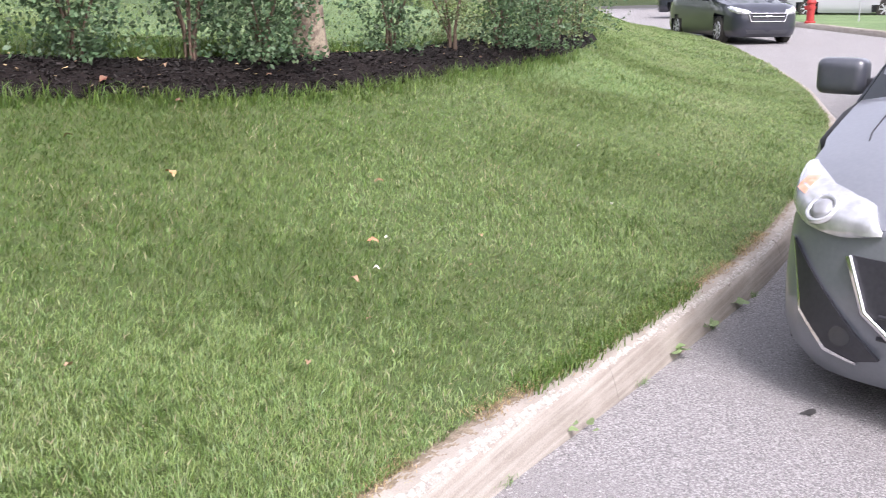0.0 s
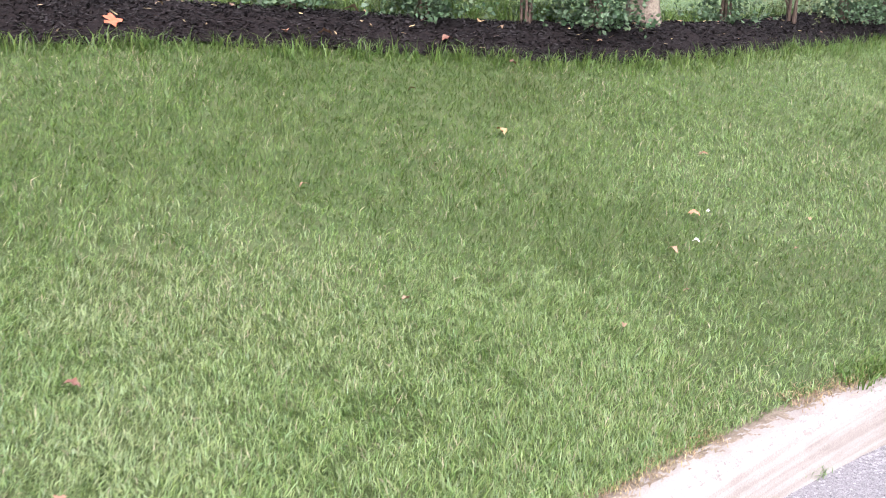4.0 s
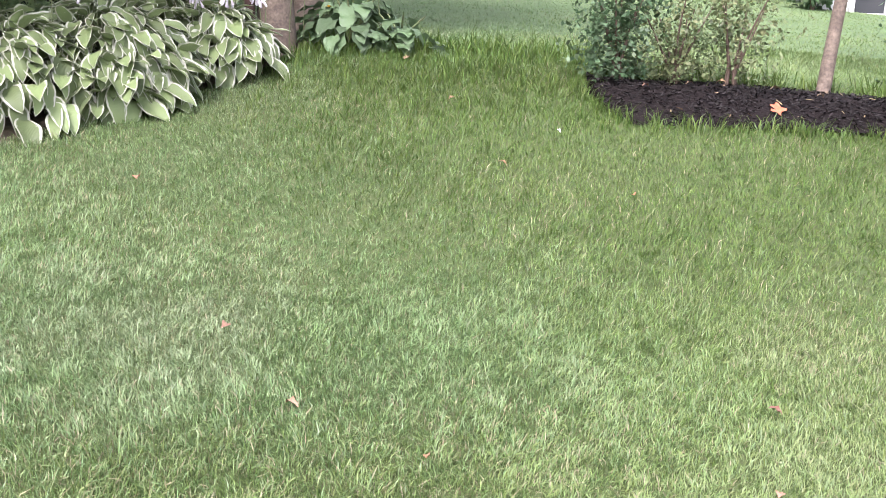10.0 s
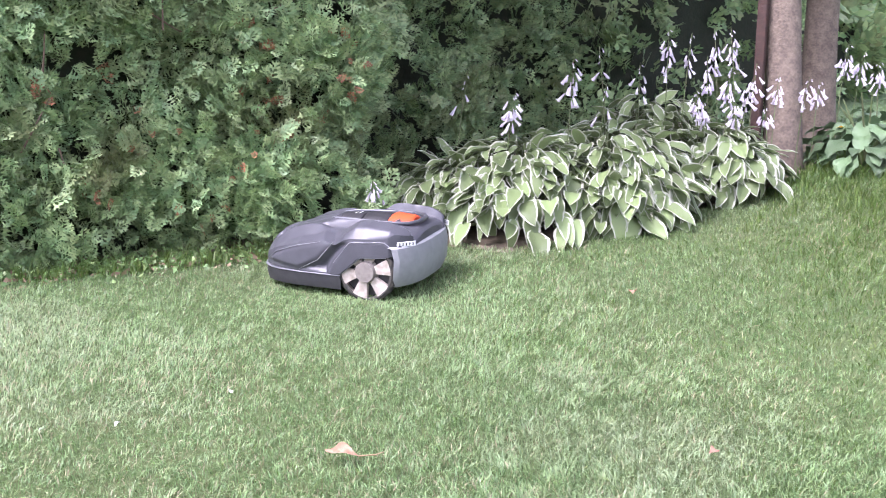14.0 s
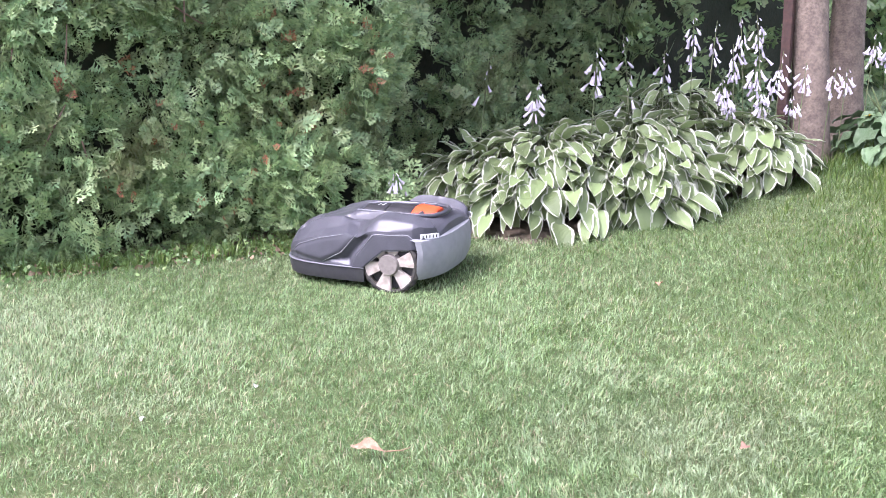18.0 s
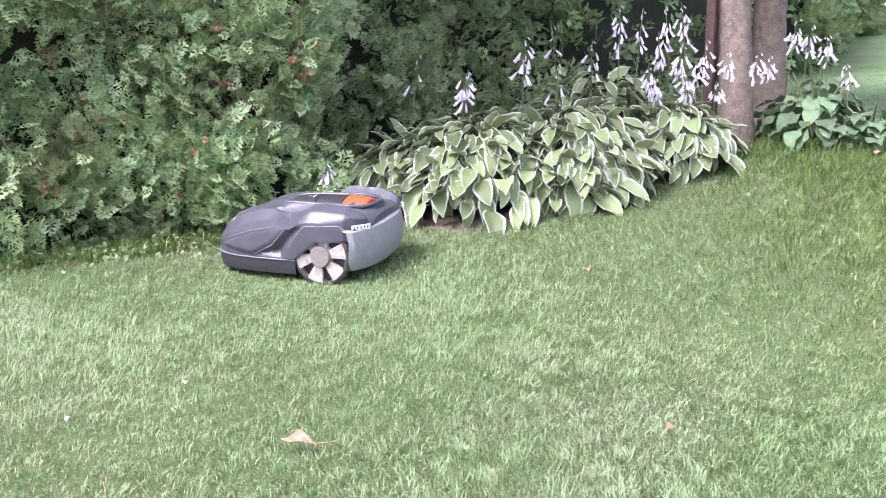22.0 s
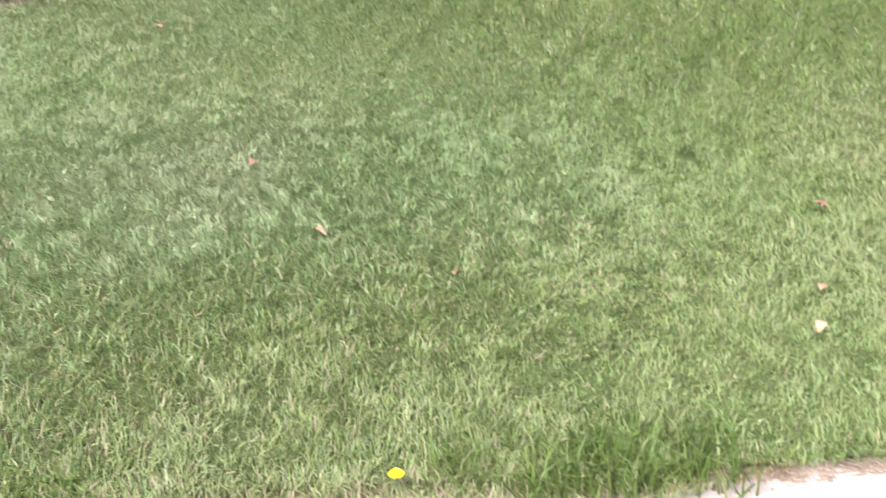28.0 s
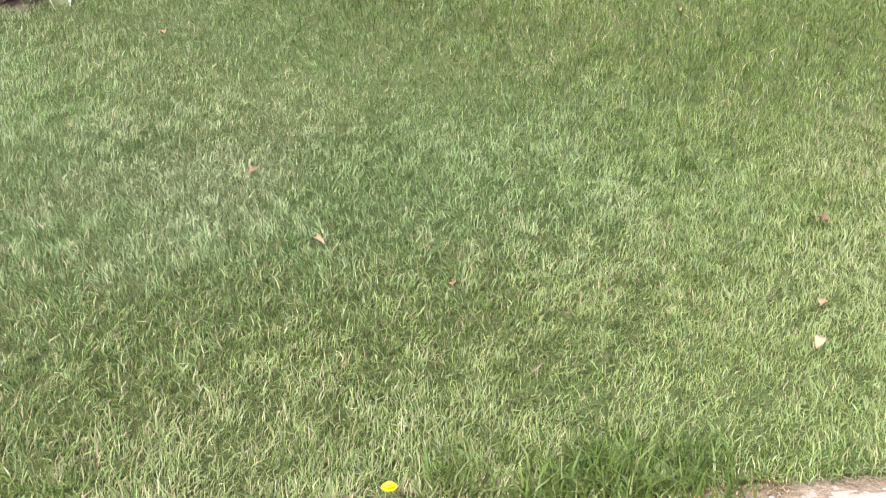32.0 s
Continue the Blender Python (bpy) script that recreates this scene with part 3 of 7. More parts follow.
hedge = new("cedar_hedge")
tagged(hedge, "tall dense green cedar hedge with brown dead tips", "hedge", kind="stuff")
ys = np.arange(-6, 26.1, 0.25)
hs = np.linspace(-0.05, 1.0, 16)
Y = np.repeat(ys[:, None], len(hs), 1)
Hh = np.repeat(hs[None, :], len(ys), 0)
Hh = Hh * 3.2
X = hedge_x(Y) + shade_overhang(Y, Hh) - 0.24 - 0.05 * Hh + 0.05 * np.sin(Y * 5) * np.sin(Hh * 6) - np.where(Hh < 0.2, 0.12, 0) - np.where(Hh > 2.9, 0.3, 0)
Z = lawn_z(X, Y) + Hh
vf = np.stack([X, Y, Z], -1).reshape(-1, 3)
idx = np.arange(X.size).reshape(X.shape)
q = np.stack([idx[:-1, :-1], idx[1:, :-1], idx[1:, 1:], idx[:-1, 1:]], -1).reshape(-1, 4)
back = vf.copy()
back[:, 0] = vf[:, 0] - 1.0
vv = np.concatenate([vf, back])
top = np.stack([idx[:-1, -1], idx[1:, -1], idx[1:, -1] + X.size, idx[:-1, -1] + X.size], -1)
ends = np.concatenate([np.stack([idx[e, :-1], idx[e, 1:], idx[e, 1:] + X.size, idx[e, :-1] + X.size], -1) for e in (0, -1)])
part("core", mesh_big("hedge_shade_core", vv, np.concatenate([q, q[:, ::-1] + X.size, top, ends]), M_HEDGEIN), hedge)
Vs, Qs, off = [], [], 0
# fewer sprays behind the hostas, so the painted dark shows there
for n, y0, y1, z0, z1, size, sd in ((14000, 0.5, 3.75, 0.0, 1.9, 0.092, 1), (4200, 3.7, 6.2, 0.1, 2.0, 0.092, 2), (700, -3, 0.5, 0.0, 2.2, 0.20, 3),
                                    (2300, 5.9, 11, 0.0, 2.8, 0.145, 4), (2600, 11, 26, 0.0, 3.1, 0.34, 6), (1500, -3, 7.0, 1.9, 3.25, 0.26, 5)):
    V, Q = hedge_sprays(n, y0, y1, z0, z1, size, sd, size > 0.1)
    Vs.append(V)
    Qs.append(Q + off)
    off += len(V)
part("foliage", mesh_big("hedge_foliage", np.concatenate(Vs), np.concatenate(Qs), M_HEDGE), hedge, kind="stuff")


for k in range(14):
    yy, hh = rng.uniform(0.9, 3.6), rng.uniform(0.3, 1.2)
    xx = float(hedge_x(yy)) - 0.05 * hh
    a = np.array([xx + 0.03, yy, float(lawn_z(xx, yy)) + hh])
    dv_ = np.array([0.04, rng.normal(0, 0.12), rng.uniform(0.10, 0.28) * rng.choice([1, 1, -0.4])])
    part("twig", mesh_of("twig", *tube_arrays([a, a + 0.5 * dv_ + rng.normal(0, 0.012, 3), a + dv_], [0.005, 0.004, 0.002], 5), M_TWIG, True), hedge)
M_DEAD = mat("dead_cedar", (0.36, 0.165, 0.08), 0.8, second=(0.26, 0.13, 0.065), scale=30, vary=0.3, island=True)
Vs, Qs, off = [], [], 0
for k in range(26):
    yy, hh = rng.uniform(0.9, 3.5), rng.uniform(0.12, 1.1)
    V, Q = hedge_sprays(4, yy, yy + 0.05, hh, hh + 0.05, 0.065, 300 + k)
    Vs.append(V + np.array([0.05, -0.02, 0]))
    Qs.append(Q + off)
    off += len(V)
part("dead_tips", mesh_big("dead_tips", np.concatenate(Vs), np.concatenate(Qs), M_DEAD), hedge, "rust-brown dead cedar tips", kind="stuff")
# ---- plants along the hedge ----
def leaf_material(name, green, edge, margin):
    """A leaf with a pale, wavering margin, by its own two coordinates."""
    m = bpy.data.materials.new(name)
    m.use_nodes = True
    nt = m.node_tree
    N, L = nt.nodes, nt.links
    bs = N["Principled BSDF"]
    bs.inputs["Roughness"].default_value = 0.45
    uv = N.new("ShaderNodeUVMap")
    sep = N.new("ShaderNodeSeparateXYZ")
    L.new(uv.outputs[0], sep.inputs[0])
    nz = N.new("ShaderNodeTexNoise")
    nz.inputs["Scale"].default_value, nz.inputs["Detail"].default_value = 7.0, 4.0
    oi = N.new("ShaderNodeObjectInfo")
    add = N.new("ShaderNodeVectorMath")
    L.new(uv.outputs[0], add.inputs[0])
    L.new(oi.outputs["Location"], add.inputs[1])
    L.new(add.outputs[0], nz.inputs["Vector"])
    ma = N.new("ShaderNodeMath")
    ma.operation = "MULTIPLY_ADD"
    ma.inputs[1].default_value = 0.6
    L.new(nz.outputs[0], ma.inputs[0])
    L.new(sep.outputs[0], ma.inputs[2])
    st = N.new("ShaderNodeMapRange")
    st.inputs[1].default_value, st.inputs[2].default_value = 1.27 - margin, 1.36 - margin
    L.new(ma.outputs[0], st.inputs[0])
    # veins run along the leaf
    wv = N.new("ShaderNodeTexWave")
    wv.wave_type, wv.bands_direction = "BANDS", "X"
    wv.inputs["Scale"].default_value, wv.inputs["Distortion"].default_value = 3.2, 0.4
    L.new(uv.outputs[0], wv.inputs["Vector"])
    hs = N.new("ShaderNodeHueSaturation")
    hs.inputs["Color"].default_value = (*green, 1)
    mv = N.new("ShaderNodeMapRange")
    mv.inputs[3].default_value, mv.inputs[4].default_value = 0.65, 1.4
    L.new(oi.outputs["Random"], mv.inputs[0])
    L.new(mv.outputs[0], hs.inputs["Value"])
    mx = N.new("ShaderNodeMix")
    mx.data_type = "RGBA"
    L.new(st.outputs[0], mx.inputs[0])
    L.new(hs.outputs[0], mx.inputs[6])
    mx.inputs[7].default_value = (*edge, 1)
    L.new(mx.outputs[2], bs.inputs["Base Color"])
    bp = N.new("ShaderNodeBump")
    bp.inputs["Strength"].default_value, bp.inputs["Distance"].default_value = 0.35, 0.004
    L.new(wv.outputs[0], bp.inputs["Height"])
    L.new(bp.outputs[0], bs.inputs["Normal"])
    tr = N.new("ShaderNodeBsdfTranslucent")
    L.new(mx.outputs[2], tr.inputs["Color"])
    ms = N.new("ShaderNodeMixShader")
    ms.inputs[0].default_value = 0.22
    L.new(bs.outputs[0], ms.inputs[1])
    L.new(tr.outputs[0], ms.inputs[2])
    L.new(ms.outputs[0], N["Material Output"].inputs["Surface"])
    return m


M_HOSTA = leaf_material("hosta_leaf", (0.178, 0.240, 0.098), (0.54, 0.56, 0.45), 0.24)
M_BROAD = leaf_material("broad_leaf", (0.105, 0.17, 0.080), (0.13, 0.20, 0.10), 0.0)
M_STEM = mat("green_stem", (0.12, 0.17, 0.06), 0.6, second=(0.10, 0.10, 0.05), scale=20)
M_PETAL = mat("pale_lilac_petal", (0.80, 0.76, 0.80), 0.55, second=(0.68, 0.60, 0.72), scale=30, translucent=0.3)
M_YELLOW = mat("yellow_petal", (0.85, 0.62, 0.02), 0.6, second=(0.78, 0.5, 0.02), scale=60)
M_WOOD = mat("twig", (0.16, 0.11, 0.08), 0.85, second=(0.10, 0.07, 0.05), scale=25)
M_ROSE = mat("shrub_leaf", (0.072, 0.132, 0.060), 0.5, second=(0.112, 0.178, 0.088), scale=6, vary=0.4, island=True, translucent=0.25)
M_ROSE2 = mat("sparse_shrub_leaf", (0.13, 0.19, 0.08), 0.5, second=(0.18, 0.20, 0.09), scale=6, vary=0.4, island=True, translucent=0.25)
M_CROWN = mat("tree_leaf", (0.06, 0.12, 0.035), 0.55, second=(0.09, 0.16, 0.05), scale=4, vary=0.4, island=True, translucent=0.25)


def leaf_mesh(name, length, width, droop, cup, wave, seed, material, nu=8, nv=6, heart=0.0):
    """One broad leaf from its stalk end at the origin along +x, bent over its length; u runs from midrib to margin."""
    r = np.random.default_rng(seed)
    vs, fs, uvs = [], [], []
    ph = r.uniform(0, 6.28)
    for i in range(nu + 1):
        t = i / nu
        w = width / 2 * (math.sin(math.pi * min(1, t * 0.94 + 0.06) ** 0.82) ** 0.70) * (1 if t < 1 else 0)
        ang = droop * (t**1.2)
        x = length * (math.sin(ang) / max(droop, 1e-3) if droop > 0.05 else t)
        z = -length * (1 - math.cos(ang)) / max(droop, 0.05) if droop > 0.05 else 0
        for j in range(nv + 1):
            s = 2 * j / nv - 1
            y = s * w
            xx = x - heart * length * abs(s) * max(0, 0.25 - t)
            zz = z + cup * abs(s) ** 1.5 * w + wave * abs(s) ** 2 * width * math.sin(t * 11 + ph + (1.3 if s > 0 else 0))
            vs.append((xx, y, zz))
            end = max(0.0, (t - 0.86) / 0.14)
            uvs.append((max(abs(s) ** 1.15, end * 0.98), t))
    k = nv + 1
    for i in range(nu):
        for j in range(nv):
            fs.append((i * k + j, (i + 1) * k + j, (i + 1) * k + j + 1, i * k + j + 1))
    me = mesh_of(name, vs, fs, material, True)
    lay = me.uv_layers.new(name="UVMap")
    li = np.empty(len(me.loops), np.int32)
    me.loops.foreach_get("vertex_index", li)
    lay.data.foreach_set("uv", np.array(uvs, np.float32)[li].ravel())
    return me


def stem_mesh(name, pts, r0, r1, material, n=6):
    radii = np.linspace(r0, r1, len(pts))
    v, f = tube_arrays(pts, radii, n)
    return mesh_of(name, v, f, material, True)


HOSTA_LEAVES = [leaf_mesh("hosta_leaf", 0.172 + 0.014 * (i % 4), 0.086 + 0.009 * (i % 3), 0.22 + 0.20 * (i % 5), 0.16 + 0.09 * (i % 3), 0.055, i, M_HOSTA) for i in range(10)]


def hosta(x, y, radius, height, n, seed, facing=-0.95):
    """A mound of arching variegated leaves round one crown."""
    r = random.Random(seed)
    thing = new("hosta")
    z = lz(x, y)
    thing.location = (x, y, z)
    vs, fs = [], []
    for i in range(n):
        q = (i + 0.5) / n
        rad = radius * q ** 0.42 * r.uniform(0.9, 1.08)
        a = i * 2.399963 + r.uniform(-0.25, 0.25)
        px, py = rad * math.cos(a), rad * math.sin(a) * 0.95
        hz = height * (1 - 0.70 * min(1.1, rad / radius) ** 2.6) * r.uniform(0.80, 1.06)
        gz = lz(x + px, y + py) - z
        # the blades turn to the open lawn and shingle over one another
        turn = 0.75 * (1.1 - 0.6 * rad / radius)
        out = math.atan2(math.sin(a) + turn * math.sin(facing), math.cos(a) + turn * math.cos(facing)) + r.uniform(-0.55, 0.55)
        tilt = 2 - 46 * (rad / radius) ** 1.1 + r.uniform(-26, 26) + (40 if r.random() < 0.2 else 0)
        ob = part("leaf", HOSTA_LEAVES[r.randrange(10)], thing)
        s = r.uniform(0.70, 1.02) * (0.82 + 0.22 * min(1, rad / radius))
        ob.matrix_basis = Matrix.LocRotScale((px, py, max(hz, 0.05) + gz * 0.9), Euler((r.uniform(-0.55, 0.55), -radians(tilt), out)), (s, s, s))
        b = Vector((px * 0.25, py * 0.25, 0.0))
        e = Vector((px, py, max(hz, 0.05) + gz * 0.9))
        e = e * 0.97 - Vector((0, 0, 0.012))
        mid_p = b * 0.45 + e * 0.55 + Vector((0, 0, 0.01))
        v, f = tube_arrays([b, mid_p, e], [0.005, 0.004, 0.003], 4)
        o = len(vs)
        vs += v
        fs += [tuple(k + o for k in q4) for q4 in f]
    part("leaf_stem_tangle", mesh_of("leaf_stem_tangle", vs, fs, M_STEM, True), thing, kind="stuff")
    return tagged(thing, "variegated hosta with green leaves edged in white", "hosta", "hostas beside the hedge")


hosta(-2.74, 3.92, 0.38, 0.33, 210, 5)
hosta(-2.42, 3.98, 0.47, 0.43, 400, 1)
hosta(-2.08, 4.32, 0.46, 0.42, 410, 2)
hosta(-2.02, 4.25, 0.33, 0.27, 190, 6)
hosta(-1.69, 4.86, 0.31, 0.34, 220, 3)
hosta(-2.16, 4.92, 0.44, 0.47, 220, 4)


def bell_mesh(name, closed, seed):
    """A hanging trumpet flower."""
    n, vs, fs = 7, [], []
    prof = [(0.0015, 0.0), (0.004, 0.008), (0.0065, 0.02), (0.008, 0.032), (0.0070 if closed else 0.0095, 0.044), (0.002 if closed else 0.0125, 0.050)]
    for rr, h in prof:
        for j in range(n):
            a = 2 * math.pi * j / n
            k = rr * (1 + (0.2 * math.cos(3 * a) if rr > 0.012 else 0))
            vs.append((k * math.cos(a), k * math.sin(a), -h))
    for i in range(len(prof) - 1):
        for j in range(n):
            fs.append((i * n + j, i * n + (j + 1) % n, (i + 1) * n + (j + 1) % n, (i + 1) * n + j))
    return mesh_of(name, vs, fs, M_PETAL, True)


BELLS = [bell_mesh("bell_flower", i % 3 == 0, i) for i in range(3)]


def flower_stalk(x, y, h, lean, bells, seed, s=1.0):
    """A hosta scape: a thin stalk with drooping bells round its top."""
    r = random.Random(seed)
    thing = new("hosta_flower_stalk")
    z = lz(x, y)
    thing.location = (x, y, z)
    a = r.uniform(0, 6.28)
    pts = [Vector((lean * t**2 * math.cos(a), lean * t**2 * math.sin(a), h * t)) for t in np.linspace(0, 1, 8)]
    part("stalk", stem_mesh("stalk", pts, 0.0045, 0.002, M_STEM), thing)
    for i in range(bells):
        t = 0.985 - (0.21 * (i + 0.3) / bells + (0.035 if i > 2 else 0)) * r.uniform(0.75, 1.2)
        k = int(t * 7)
        p = pts[k].lerp(pts[min(7, k + 1)], t * 7 - k)
        b = i * 2.4 + r.uniform(-0.4, 0.4)
        d = Vector((math.cos(b), math.sin(b), 0.15)) * (0.008 + 0.024 * r.random()) * (0.5 if i < 3 else 1)
        sc = s * r.uniform(0.85, 1.3) * (0.40 if i < 3 else 1)
        part("flower", BELLS[r.randrange(3)], thing, m=Matrix.LocRotScale(p + d, Euler((r.uniform(-0.35, 0.35), -r.uniform(0.0, 0.85), b)), (sc * 0.85, sc * 0.85, sc * r.uniform(0.8, 1.15))))
    return tagged(thing, "hosta flower stalk with drooping pale lilac bells", "flower", "hosta flowers")


for i, (x, y, h, nb) in enumerate([(-2.89, 3.36, 0.31, 9), (-2.83, 3.98, 0.78, 4), (-2.44, 3.85, 0.70, 14), (-2.23, 4.12, 0.84, 13), (-2.14, 4.30, 0.68, 4), (-2.14, 4.40, 0.86, 5),
                                   (-2.06, 4.60, 0.74, 7), (-1.97, 4.75, 0.91, 12), (-1.90, 4.80, 0.87, 9), (-1.76, 4.85, 0.73, 11), (-1.74, 4.95, 0.86, 10), (-1.66, 5.00, 0.86, 13),
                                   (-1.75, 4.70, 0.58, 13), (-1.65, 4.80, 0.67, 14), (-1.60, 4.85, 0.61, 14), (-1.59, 5.00, 0.66, 8), (-1.74, 4.75, 0.51, 12), (-1.55, 4.80, 0.53, 13),
                                   (-1.49, 5.10, 0.58, 11), (-1.47, 5.00, 0.43, 9), (-1.41, 5.30, 0.54, 12), (-1.38, 5.50, 0.52, 10), (-1.32, 5.75, 0.72, 12), (-1.26, 5.85, 0.68, 12),
                                   (-1.10, 5.80, 0.62, 12), (-0.95, 5.70, 0.46, 10)]):
    flower_stalk(x, y, h, 0.03 + 0.02 * (i % 3), int(nb * 1.35), i, 0.92)


BROAD = [leaf_mesh("broad_leaf", 0.17 + 0.02 * i, 0.15 + 0.015 * i, 0.5 + 0.2 * (i % 3), 0.15, 0.09, 40 + i, M_BROAD, heart=0.9) for i in range(4)]


def leafy_plant(x, y, height, radius, n, seed, name="mallow_plant", label="tall broad-leaved garden plant beside the tree trunk", scale=1.0):
    r = random.Random(seed)
    thing = new(name)
    z = lz(x, y)
    thing.location = (x, y, z)
    for k in range(5):
        a = r.uniform(0, 6.28)
        e = Vector((radius * 0.6 * math.cos(a), radius * 0.6 * math.sin(a), height * r.uniform(0.6, 1.0)))
        part("stem", stem_mesh("stem", [Vector((0, 0, 0)), e * 0.5 + Vector((0, 0, 0.05)), e], 0.008, 0.004, M_STEM), thing)
    for i in range(n):
        a, q = r.uniform(0, 6.28), r.random() ** 0.5
        p = Vector((q * radius * math.cos(a), q * radius * math.sin(a), height * (1 - 0.75 * q) * r.uniform(0.35, 1.0)))
        s = scale * r.uniform(0.6, 1.1)
        part("leaf", BROAD[r.randrange(4)], thing, m=Matrix.LocRotScale(p, Euler((r.uniform(-0.4, 0.4), radians(r.uniform(0, 45)), a)), (s, s, s)))
    return tagged(thing, label, "plant")


leafy_plant(-1.08, 5.50, 0.46, 0.27, 64, 5, scale=0.62)
leafy_plant(-0.78, 5.48, 0.26, 0.24, 44, 6, scale=0.6)
leafy_plant(-1.18, 5.95, 0.50, 0.30, 44, 7, scale=0.7)


def tuft(x, y, n, h, spread, w, seed, z=None, name="grass_tuft", label="tuft of long uncut grass at the border"):
    r = np.random.default_rng(seed)
    xy = np.stack([x + r.normal(0, spread, n), y + r.normal(0, spread, n)], -1)
    V, Q = blades(xy, h, w, 1.1, seed, None if z is None else np.full(n, z))
    return tagged(new(name, mesh_big(name, V, Q, M_GRASS)), label, "grass", kind="stuff")


Vs, Qs, Vk, Qk = [], [], [], []
r_ = np.random.default_rng(5)
# uncut fringe: along the hedge foot, the bed, the kerb and by the trunk
fr = []
for k in range(430):
    y = r_.uniform(0.8, 3.5)
    fr.append((float(np.interp(y, [0.5, 2.0, 3.0, 3.5], [-4.5, -3.66, -3.12, -2.8])) + r_.normal(0.0, 0.08), y, r_.uniform(0.04, 0.115), 0.005))
for k in range(420):
    x = r_.uniform(0.3, 8.5)
    fr.append((x, float(np.interp(x, BEDX, BEDF)) - abs(r_.normal(0, 0.06)), r_.uniform(0.06, 0.13), 0.005))
for k in range(260):
    x = r_.uniform(0.3, 6.5)
    fr.append((x, float(np.interp(x, BEDX, BEDB)) + abs(r_.normal(0, 0.08)), r_.uniform(0.08, 0.16), 0.006))
for k in range(1800):
    x = r_.uniform(-2.0, 6.5)
    if noise.noise((x * 1.7, 0.3, 0.2)) > (-0.32 if 0.2 < x < 1.5 else 0.12):
        fr.append((x, float(kerb_y(x)) + (0.062 if x > 0.2 else 0.09) + abs(r_.normal(0, 0.05)), r_.uniform(0.035, 0.06) + (0.03 if 0.2 < x < 2.2 else 0), 0.0042))
for k in range(200):
    fr.append((r_.uniform(-1.35, 0.4), r_.uniform(5.35, 5.9), r_.uniform(0.09, 0.2), 0.007))
for k in range(620):
    fr.append((r_.uniform(-1.35, 0.45), 5.4 - abs(r_.normal(0, 0.5)), r_.uniform(0.05, 0.11), 0.0045))
for i, (x, y, h, w) in enumerate(fr):
    V, Q = blades(np.stack([x + r_.normal(0, 0.018, 9), y + r_.normal(0, 0.018, 9)], -1), h, w, 1.0, 900 + i)
    at_kerb = not (x > -1.4 and y > float(np.interp(x, BEDX, BEDB)) - 0.02)
    (Vk if at_kerb else Vs).append(V)
    (Qk if at_kerb else Qs).append(Q)


def joined(Vs, Qs):
    offs = np.cumsum([0] + [len(v) for v in Vs[:-1]])
    return np.concatenate(Vs), np.concatenate([q + o for q, o in zip(Qs, offs)])


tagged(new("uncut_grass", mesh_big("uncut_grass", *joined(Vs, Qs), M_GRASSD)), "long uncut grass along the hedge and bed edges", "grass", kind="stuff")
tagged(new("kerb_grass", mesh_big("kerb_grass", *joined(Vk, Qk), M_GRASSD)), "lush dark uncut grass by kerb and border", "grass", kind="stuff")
# thin, half dried grass creeping over the kerb's back
p = scatter(-2.4, 0.45, 0.0, 1.2, 26000, 77, lambda x, y: (y > kerb_y(x) - 0.01 + 0.05 * np.clip(x + 0.1, 0, 1) + 0.03 * np.sin(x * 23) * np.sin(x * 7)) & (y < kerb_y(x) + 0.13))
V, Q = cut_blades(p, 0.036, 0.0026, 78)
me = mesh_big("creeping_grass", V, Q, [M_GRASSY, M_STRAWY])
me.polygons.foreach_set("material_index", np.repeat(np.random.default_rng(79).random(len(p)) < 0.42, 2).astype(np.int32))
tagged(new("creeping_grass", me), "thin half-dried grass creeping over the kerb", "grass", kind="stuff")


# creeping weeds and litter at the hedge foot
nw = 2600
wy = r_.uniform(0.6, 3.55, nw)
wx = np.interp(wy, [0.5, 2.0, 3.0, 3.55], [-4.5, -3.66, -3.12, -2.78]) + r_.normal(-0.02, 0.10, nw)
WEEDS = (wx, wy)

# straw-coloured thatch where the lawn meets the kerb
nt_ = 12000
tx = r_.uniform(-1.6, 5.5, nt_)
ty = kerb_y(tx) + 0.112 + r_.normal(0, 0.026, nt_)
keep = np.array([noise.noise((q * 1.9, 4.0, 0.0)) for q in tx]) > -0.25
V, Q = blades(np.stack([tx, ty], -1)[keep], 0.014, 0.0026, 2.2, 4400, (kerb_top(tx) + 0.004)[keep])
tagged(new("dry_thatch", mesh_big("dry_thatch", V, Q, M_STRAW)), "dry straw-coloured thatch along the kerb", "grass", kind="stuff")


# ---- trees and shrubs ----
def leaf_cloud(n, centre, radii, size, seed, hollow=0.35, flat=0.0):
    """Small folded leaves through an uneven ellipsoid."""
    r = np.random.default_rng(seed)
    d = r.normal(0, 1, (n, 3))
    d /= np.linalg.norm(d, axis=1)[:, None]
    lump = 0.78 + 0.16 * np.sin(d[:, 0] * 5 + seed) * np.cos(d[:, 2] * 4.3 + seed) + 0.14 * np.sin(d[:, 1] * 7 + 2 * seed)
    q = (hollow + (1 - hollow) * r.random(n) ** 0.6) * lump
    P = np.array(centre) + d * q[:, None] * np.array(radii)
    return leaves_at(P, size, seed + 1, d)


